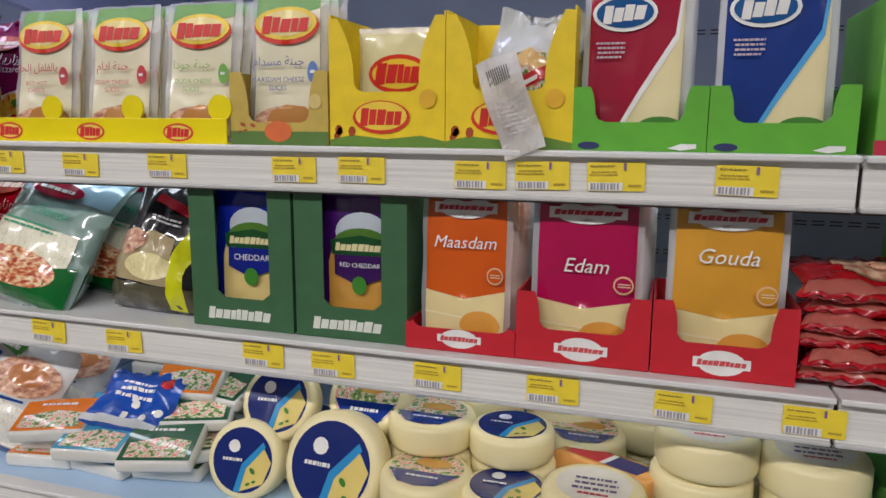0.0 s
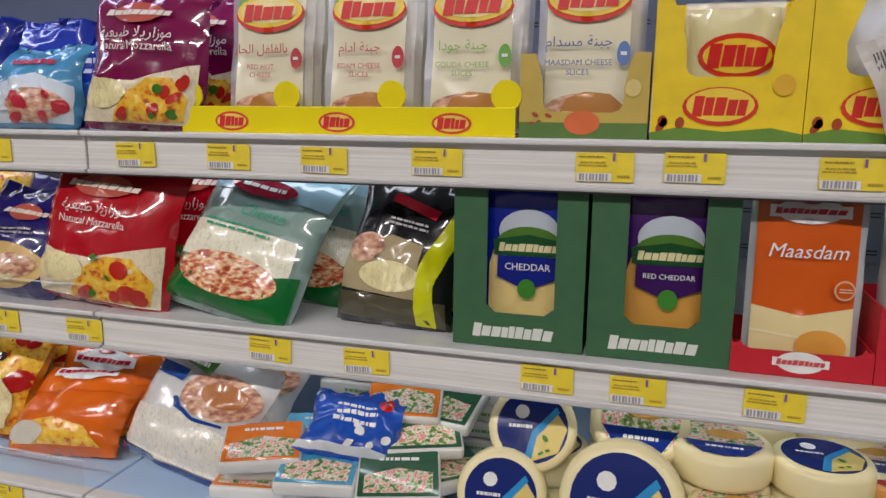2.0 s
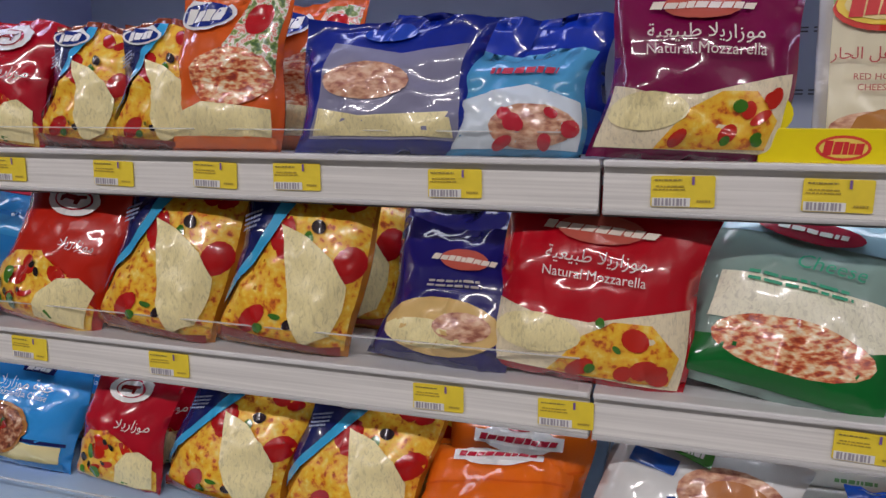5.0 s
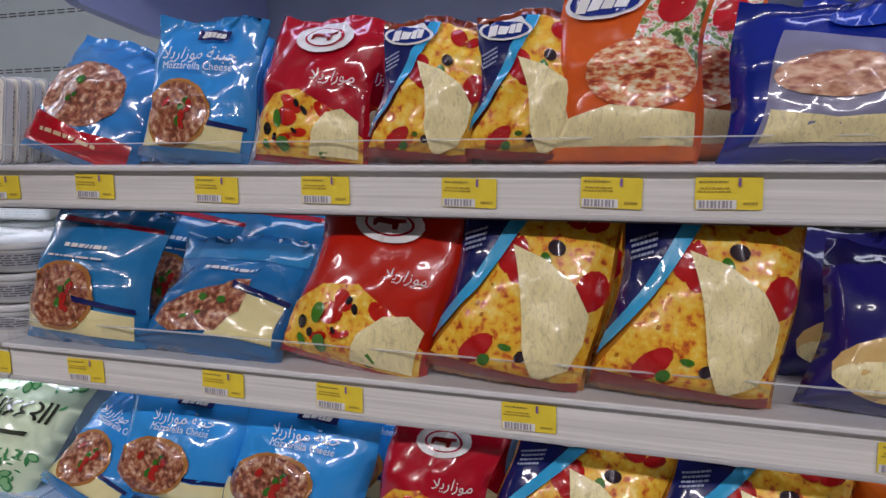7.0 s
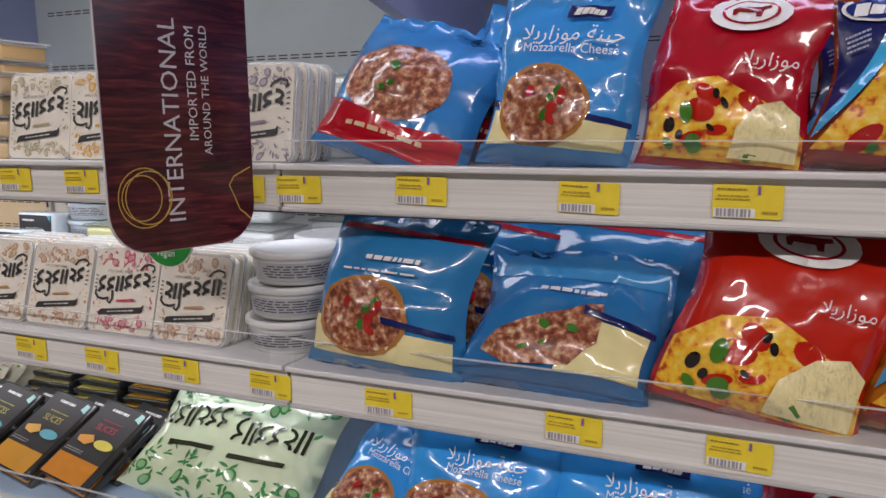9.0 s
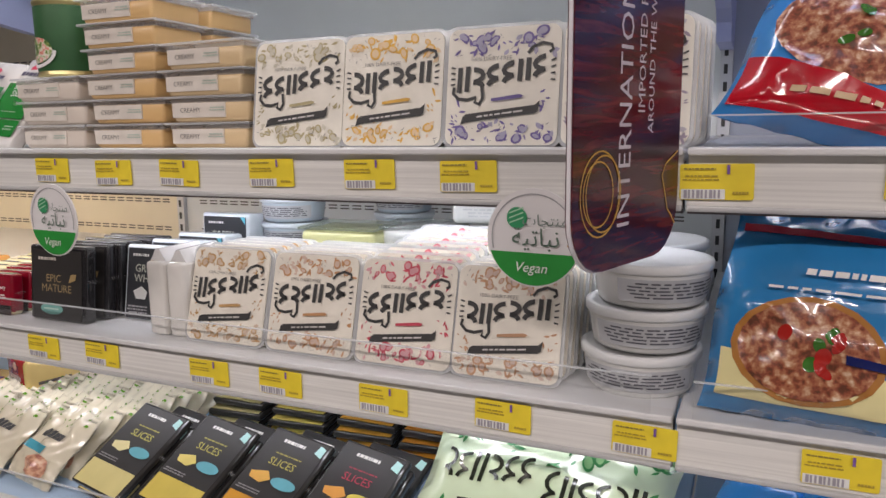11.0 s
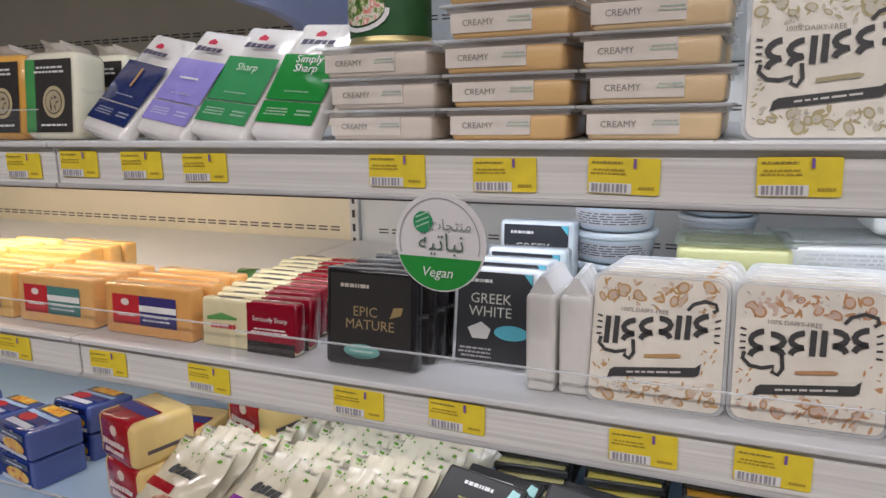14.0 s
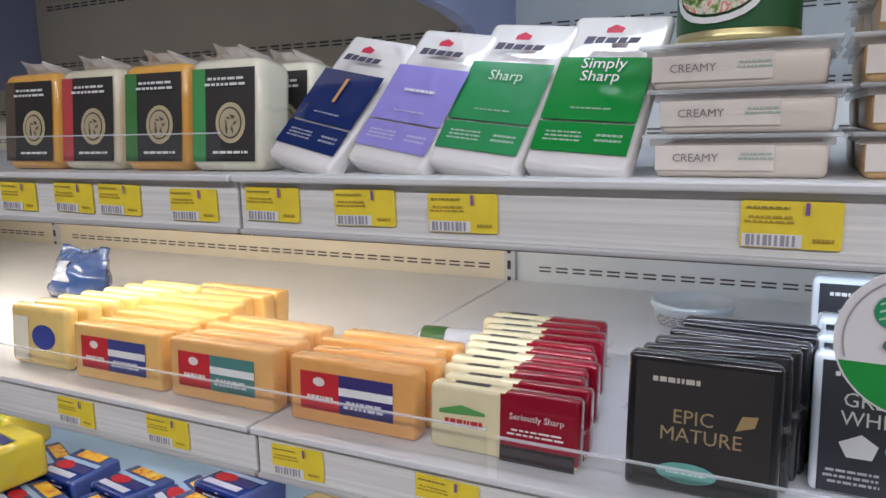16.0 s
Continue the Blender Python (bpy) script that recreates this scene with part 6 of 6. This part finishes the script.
po2 = pouch("cheese_bag", "orange film bag of shredded cheese with a white crest", 0.22, 0.175, 0.085, F((0.8, 0.2, 0.015)), [("fold", F((0.72, 0.15, 0.01)), Pg((0.03, 0.55), (0.97, 0.58), (0.97, 0.6), (0.03, 0.57))), ("picture", PIZZA, Pg((0.1, 0.06), (0.9, 0.06), (0.8, 0.22), (0.5, 0.3), (0.2, 0.22))), ("white_corner", F((0.75, 0.7, 0.6)), El(0.25, 0.16, 0.2, 0.1))] + crest(0.5, 0.8, 0.26, 0.1, F(CRIMSON), 3), 63)
place(po2, -1.36, YL + 0.13, LOW, 8); again(po2, -1.37, YL + 0.035, LOW - 0.0, 42, 0, -6)
pk3 = pouch("cheese_bag", "squat navy and pizza-print bag of shredded mozzarella", 0.215, 0.21, 0.085, F((0.55, 0.24, 0.03)), art_puck_pizza(), 50)
place(pk3, -1.585, YL + 0.07, LOW, 18, 0, 5); again(pk3, -1.795, YL + 0.07, LOW, 18, 0, 7); again(pk3, -1.565, YL + 0.17, LOW, 14, 0, 3); again(pk3, -1.775, YL + 0.17, LOW, 14, 0, 3)
again(rcw, -1.985, YL + 0.06, LOW + 0.005, 12, 0, 5); again(rcw, -1.97, YL + 0.15, LOW, 10)
bp2 = pouch("cheese_bag", "large sky blue bag of mozzarella with a round pizza picture", 0.24, 0.19, 0.08, F((0.05, 0.38, 0.8)), art_blue_pizza(), 49)
place(bp2, -2.2, YL + 0.07, LOW + 0.004, 16, 0, 3); again(bp2, -2.41, YL + 0.07, LOW + 0.004, 16, 0, 2); again(bp2, -2.36, YL + 0.17, LOW, 10); again(bp2, -2.13, YL + 0.18, LOW, 8)
again(bp, -2.565, YL + 0.03, LOW + 0.002, 42, 0, 16)
sg = pouch("vegan_cheese_bag", "pale green bag of vegan cheese with leaf drawings", 0.33, 0.26, 0.08, F((0.68, 0.78, 0.58)), [("sketching", F((0.08, 0.33, 0.13)), Blobs(0.06, 0.66, 0.95, 0.94, 13, 0.035, 3, 1.2), Blobs(0.06, 0.06, 0.95, 0.3, 11, 0.035, 5, 1.2), Slivers(0.05, 0.6, 0.95, 0.96, 90, 0.026, 7), Slivers(0.05, 0.04, 0.95, 0.3, 80, 0.026, 8)), ("sketch_centre", F((0.3, 0.55, 0.28)), Blobs(0.06, 0.66, 0.95, 0.94, 13, 0.024, 3, 1.2), Blobs(0.06, 0.06, 0.95, 0.3, 11, 0.024, 5, 1.2)), ("bold_lettering", F((0.04, 0.045, 0.03)), bold_row(0.08, 0.39, 0.4, 0.15, 6, 0.08, 0.018, 1), bold_row(0.52, 0.41, 0.4, 0.15, 6, 0.08, 0.018, 2)), ("ribbon", F((0.05, 0.06, 0.03)), Pg((0.2, 0.29), (0.46, 0.33), (0.46, 0.36), (0.2, 0.32)), Pg((0.55, 0.32), (0.85, 0.37), (0.85, 0.4), (0.55, 0.35)))], 64)
place(sg, -2.83, YL + 0.03, LOW + 0.002, 42, 6, 10)


def slices_flat(colour, label, word_colour, i):
    return block("vegan_slices", label, 0.112, 0.16, 0.014, mat("film", (0.04, 0.038, 0.036)), [("cheese_seen", F(colour), Rc(0.05, 0.02, 0.95, 0.28)), ("black_card", C((0.028, 0.026, 0.026)), Rc(0.04, 0.28, 0.96, 0.97)), ("name_print", C(NEARWHITE), Bars(0.45, 0.88, 0.42, 0.07, 1, 3)), ("corner_mark", C((0.4, 0.68, 0.66)), Pg((0.82, 0.86), (0.95, 0.83), (0.95, 0.93), (0.85, 0.95))), ("word", C(word_colour), Words("SLICES", 0.5, 0.65, 0.017)), ("word_line", C(tone(word_colour, 0.7)), Bars(0.5, 0.74, 0.5, 0.03, 1, 3)), ("slice_shape", C(colour), Pg((0.15, 0.5), (0.4, 0.55), (0.5, 0.48), (0.38, 0.42), (0.18, 0.44))), ("cloud", C((0.12, 0.42, 0.5) if i < 3 else (0.7, 0.6, 0.1)), El(0.72, 0.48, 0.2, 0.055)), ("small_print", C((0.3, 0.3, 0.3)), Bars(0.3, 0.33, 0.4, 0.05, 2, 5))], "black vegan slice packs", 0.004, "cheese slices")


for i, (x, colour, wc) in enumerate(((-3.47, (0.78, 0.7, 0.36), (0.55, 0.52, 0.12)), (-3.335, (0.75, 0.62, 0.18), (0.55, 0.52, 0.12)), (-3.2, (0.72, 0.4, 0.08), (0.5, 0.45, 0.1)), (-3.075, (0.7, 0.32, 0.06), (0.5, 0.04, 0.08)))):
    p = place(slices_flat(colour, "black vegan slice pack leaning back, " + ("red" if i == 3 else "yellow") + " lettering", wc, i), x, YL - 0.012, LOW + 0.03, 60, 0, 9)
    again(p, x + 0.002, YL - 0.006, LOW + 0.012, 60, 0, 9)
    again(p, x + 0.006, YL + 0.05, LOW + 0.014, 66, 0, 8)
    for k in range(6):
        copy_thing(p, pose(x + 0.04, 1.12 + 0.01 * k, LOW + 0.02 + 0.017 * k, -88, 0, 5 * math.sin(k)))


def daiya(colour, label):
    return pouch("vegan_block_pack", label, 0.115, 0.135, 0.027, mat("film", (0.68, 0.62, 0.47)), [("colour_tab", F(colour), Pg((0.1, 0.36), (0.6, 0.34), (0.6, 0.44), (0.1, 0.46))), ("food_print", MEAT, El(0.62, 0.2, 0.25, 0.13)), ("dotting", F((0.16, 0.36, 0.04)), Blobs(0.12, 0.74, 0.88, 0.93, 24, 0.016, 3)), ("name_print", C((0.05, 0.05, 0.05)), Mark(0.5, 0.6, 0.42, 0.1, 5, 5))], 65, 0.1, "white film block packs", "cheese pack")


for x, colour, lab in ((-3.9, (0.45, 0.02, 0.04), "white film pack of vegan block with a red tab"), (-3.755, (0.28, 0.05, 0.35), "white film pack of vegan block with a purple tab"), (-3.635, (0.1, 0.42, 0.52), "white film pack of vegan block with a blue tab")):
    p = place(daiya(colour, lab), x, YL + 0.0, LOW + 0.004, 44, 0, 8)
    for k in range(1, 8):
        again(p, x + 0.012 * k, YL + 0.01 + 0.03 * k, LOW + 0.004, 42 + 3 * math.sin(k), 3 * math.sin(k * 2), 8)


def loaf(label, body, top, w=0.105, d=0.1, h=0.07, art=(), soft=0.01):
    t = thing("cheese_loaf", label, "cheese loaf", "wrapped cheese loaves")
    part("loaf", box_bm(-w / 2, 0, 0, w / 2, d, h, soft, 3), mat("film", body), t, "", True)
    part("band", box_bm(-w / 2 + 0.008, -0.0012, -0.0, w / 2 - 0.008, d * 0.62, h + 0.0012, soft * 0.8, 2), F(top), t, "printed wrapper band", True)
    part("front_mark", prism_bm([(0.009 * math.cos(a), h * 0.74 + 0.008 * math.sin(a)) for a in [2 * math.pi * j / 16 for j in range(16)]], -0.0022, -0.0014), C((0.75, 0.6, 0.5)), t)
    part("top_line", box_bm(-w / 2 + 0.012, d * 0.3, h + 0.0013, w / 2 - 0.012, d * 0.5, h + 0.0019), C((0.04, 0.04, 0.18)), t)
    flat_face(w, h, -0.0026).print_on(t, art)
    return t


ll = loaf("yellow cheese loaf in a red and navy wrapper, stacked", (0.8, 0.58, 0.22), (0.45, 0.015, 0.03), art=[("front_script", C((0.78, 0.66, 0.62)), Mark(0.5, 0.46, 0.6, 0.13, 8, 3), Mark(0.5, 0.28, 0.5, 0.1, 7, 5))])
part("side_line", box_bm(0.0526, 0.02, 0.02, 0.0531, 0.08, 0.026), C((0.1, 0.08, 0.08)), ll)
place(ll, -3.99, YL + 0.03, LOW + 0.07, 0, -16)
for x, y, z, r in ((-3.985, YL + 0.03, 0.0, -14), (-3.86, YL + 0.16, 0.07, -18), (-3.86, YL + 0.16, 0.0, -12), (-4.0, YL + 0.15, 0.0, 4)):
    again(ll, x, y, LOW + z, 0, r)
sb = loaf("blue box of cheese singles with an orange picture", (0.08, 0.12, 0.35), (0.03, 0.07, 0.3), 0.1, 0.085, 0.046, [("orange_picture", mat("pizza"), El(0.55, 0.4, 0.34, 0.25)), ("dark_wave", F((0.01, 0.02, 0.1)), Pg((0.1, 0.62), (0.9, 0.7), (0.9, 0.92), (0.1, 0.92))), ("white_script", C((0.7, 0.72, 0.8)), Bars(0.5, 0.78, 0.6, 0.13, 1, 4), Words("Singles", 0.5, 0.2, 0.012))], 0.004)
part("top_picture", box_bm(-0.03, 0.06, 0.0474, 0.03, 0.08, 0.048), mat("pizza"), sb)
part("top_script", box_bm(-0.038, 0.008, 0.0474, 0.03, 0.02, 0.048), C((0.6, 0.62, 0.75)), sb)
part("top_oval", prism_bm([(0.02 * math.cos(2 * math.pi * q / 14), 0.012 * math.sin(2 * math.pi * q / 14)) for q in range(14)], -0.0003, 0.0003), C((0.5, 0.02, 0.03)), sb).matrix_basis = pose(-0.018, 0.034, 0.0478, 90, 0, 0)
part("top_stripe", box_bm(-0.044, 0.045, 0.0474, 0.044, 0.054, 0.0479), C((0.35, 0.5, 0.75)), sb)
part("front_stripe", box_bm(-0.044, -0.0032, 0.004, 0.044, -0.0028, 0.01), C((0.6, 0.65, 0.75)), sb)
place(sb, -4.2, YL + 0.02, LOW, 0, -10)
for i in range(5):
    for j in range(2):
        for k in range(2):
            if (i, j, k) != (0, 0, 0) and not (k == 1 and i > 0):
                again(sb, -4.2 - 0.11 * i + 0.006 * math.sin(i + j), YL + 0.02 + 0.1 * j, LOW + 0.05 * k, 6 * math.sin(i * 3 + j), -12 + 12 * math.sin(i * 2 + j * 2.6))
yb = loaf("yellow and green box of cheese portions", (0.75, 0.62, 0.05), (0.5, 0.55, 0.05), 0.1, 0.085, 0.07, [("red_spot", F(RED), El(0.3, 0.6, 0.15, 0.2)), ("white_script", C(WHITE), Bars(0.62, 0.6, 0.4, 0.3, 2, 3))])
place(yb, -4.6, YL + 0.04, LOW + 0.05, 0, -8); again(yb, -4.7, YL + 0.12, LOW + 0.05, 0, 4); again(yb, -4.72, YL + 0.03, LOW + 0.05, 0, -12)


# ---- signs ----
def disc_sign(x, z, y=0.812):
    s = thing("round_sign", "round white and green shelf sign marked for vegan goods", "shelf sign", "round vegan signs")
    r = 0.048
    circle = [(r * math.cos(a), r * math.sin(a)) for a in [2 * math.pi * k / 40 for k in range(40)]]
    part("disc", prism_bm(circle, 0, 0.002), mat("plastic", (0.76, 0.74, 0.74)), s)
    f = Face(2 * r, 2 * r, lambda u, v: Vector(((u - 0.5) * 2 * r, 0, (v - 0.5) * 2 * r)))
    arc = [(0.5 + 0.485 * math.cos(radians(a)), 0.5 + 0.485 * math.sin(radians(a))) for a in range(198, 345, 6)]
    ring = [(0.5 + 0.45 * math.cos(radians(a)), 0.5 + 0.45 * math.sin(radians(a))) for a in range(-14, 200, 6)] + [(0.5 + 0.438 * math.cos(radians(a)), 0.5 + 0.438 * math.sin(radians(a))) for a in range(196, -17, -6)]
    f.print_on(s, [("green_foot", C((0.01, 0.28, 0.04)), [arc]), ("grey_ring", C((0.35, 0.35, 0.36)), [ring]), ("leaf_mark", C((0.02, 0.3, 0.12)), El(0.33, 0.7, 0.11, 0.11)), ("leaf_vein", C((0.4, 0.65, 0.45)), [[(0.25, 0.64 + 0.05 * k), (0.4, 0.7 + 0.05 * k), (0.4, 0.715 + 0.05 * k), (0.25, 0.655 + 0.05 * k)] for k in range(3)]),
                   ("arabic_word", C((0.1, 0.16, 0.12)), Words(arabic("نباتية"), 0.53, 0.5, 0.024)), ("arabic_line", C((0.2, 0.25, 0.22)), Words(arabic("منتجات"), 0.63, 0.68, 0.0145)), ("word", C((0.8, 0.85, 0.8)), Words("Vegan", 0.48, 0.2, 0.014, 1, 0.3))])
    part("stem", box_bm(-0.004, 0.002, 0.03, 0.004, FRONT - y - 0.006, 0.034), mat("clear", (0.9, 0.9, 0.9)), s, "clear plastic wobbler arm")
    place(s, x, y, z, 0, -4)


disc_sign(-3.426, 1.349)
disc_sign(-2.768, 1.357)

bs = thing("aisle_sign", "dark wood-grain hanging sign marking international imported goods", "hanging sign")
w, bot, top_z = 0.178, 1.352, 1.89
pts = [(-w / 2, top_z), (w / 2, top_z)] + [p for p in rounded(-w / 2, bot, w / 2, top_z + 0.2, 0.045, 7) if p[1] < bot + 0.05]
pts = sorted([p for p in pts if p[1] < top_z], key=lambda p: math.atan2(p[1] - bot - 0.3, p[0]))
grain, N, L, b = nodes_of("dark_grain")
n1 = noise_node(N, L, 16, 6, (1, 1, 9))
n1.inputs["Distortion"].default_value = 1.0
r1 = ramp_node(N, L, n1.outputs[0], [(0.35, (0.03, 0.006, 0.012)), (0.55, (0.085, 0.014, 0.02)), (0.7, (0.16, 0.03, 0.03))])
L.new(r1.outputs[0], b.inputs["Base Color"])
b.inputs["Roughness"].default_value = 0.16
outline = [(-w / 2, bot + 0.045), *[(-w / 2 + 0.045 - 0.045 * math.cos(radians(a)), bot + 0.045 - 0.045 * math.sin(radians(a))) for a in range(15, 91, 15)], *[(w / 2 - 0.045 + 0.045 * math.sin(radians(a)), bot + 0.045 - 0.045 * math.cos(radians(a))) for a in range(0, 91, 15)], (w / 2, top_z), (-w / 2, top_z)]
part("board", prism_bm(outline, -0.003, 0.003), grain, bs)
white_line = [(x * 1.012, z - 0.001) for x, z in outline]
part("pale_edge", prism_bm(white_line, -0.0015, 0.0015), mat("plastic", (0.7, 0.68, 0.7)), bs, "pale board edge")


def upright(text, x, z, size, name, back=False):
    bm = bmesh.new()
    words_bm(bm, Words(text, 0, 0, size), 1, 1)
    for v in bm.verts:
        u, q = v.co.x, v.co.y
        v.co = ((x - q) * (-1 if back else 1), 0.0034 if back else -0.0034, z + u)
    bmesh.ops.recalc_face_normals(bm, faces=bm.faces)
    part(name, bm, C((0.62, 0.58, 0.6)), bs)


for back in (False, True):
    upright("INTERNATIONAL", -0.012, 1.493, 0.0285, "large_word", back)
    upright("IMPORTED FROM", 0.014, 1.535, 0.0162, "line_word", back)
    upright("AROUND THE WORLD", 0.031, 1.528, 0.0138, "line_word", back)
    s, yy = (-1, 0.0036) if back else (1, -0.0036)
    for r, cx in ((0.03, -0.05), (0.027, -0.045), (0.023, -0.053)):
        bm = bmesh.new()
        ring = [[bm.verts.new((s * (cx + q * math.cos(a)), yy, bot + 0.06 + q * math.sin(a) * 1.1)) for a in [2 * math.pi * k / 26 for k in range(26)]] for q in (r, r - 0.0012)]
        for k in range(26):
            bm.faces.new((ring[0][k], ring[0][(k + 1) % 26], ring[1][(k + 1) % 26], ring[1][k]))
        part("gold_ring", bm, C((0.6, 0.36, 0.06)), bs)
    mapl = [(0.085, 1.44), (0.062, 1.43), (0.055, 1.42), (0.062, 1.405), (0.068, 1.39), (0.075, 1.385), (0.084, 1.376)]
    bm = bmesh.new()
    for (xa, za), (xb, zb) in zip(mapl, mapl[1:]):
        d = Vector((xb - xa, 0, zb - za)).normalized().cross(Vector((0, 1, 0))) * 0.0007
        bm.faces.new([bm.verts.new(Vector((s * q.x, yy, q.z))) for q in (Vector((xa, 0, za)) + d, Vector((xb, 0, zb)) + d, Vector((xb, 0, zb)) - d, Vector((xa, 0, za)) - d)])
    part("gold_outline", bm, C((0.6, 0.36, 0.06)), bs)
part("hanger", box_bm(-0.004, -0.002, top_z - 0.01, 0.004, 0.002, 1.93), steel, bs)
bs.matrix_basis = pose(-2.669, 0.741, 0, 0, 0, 72)
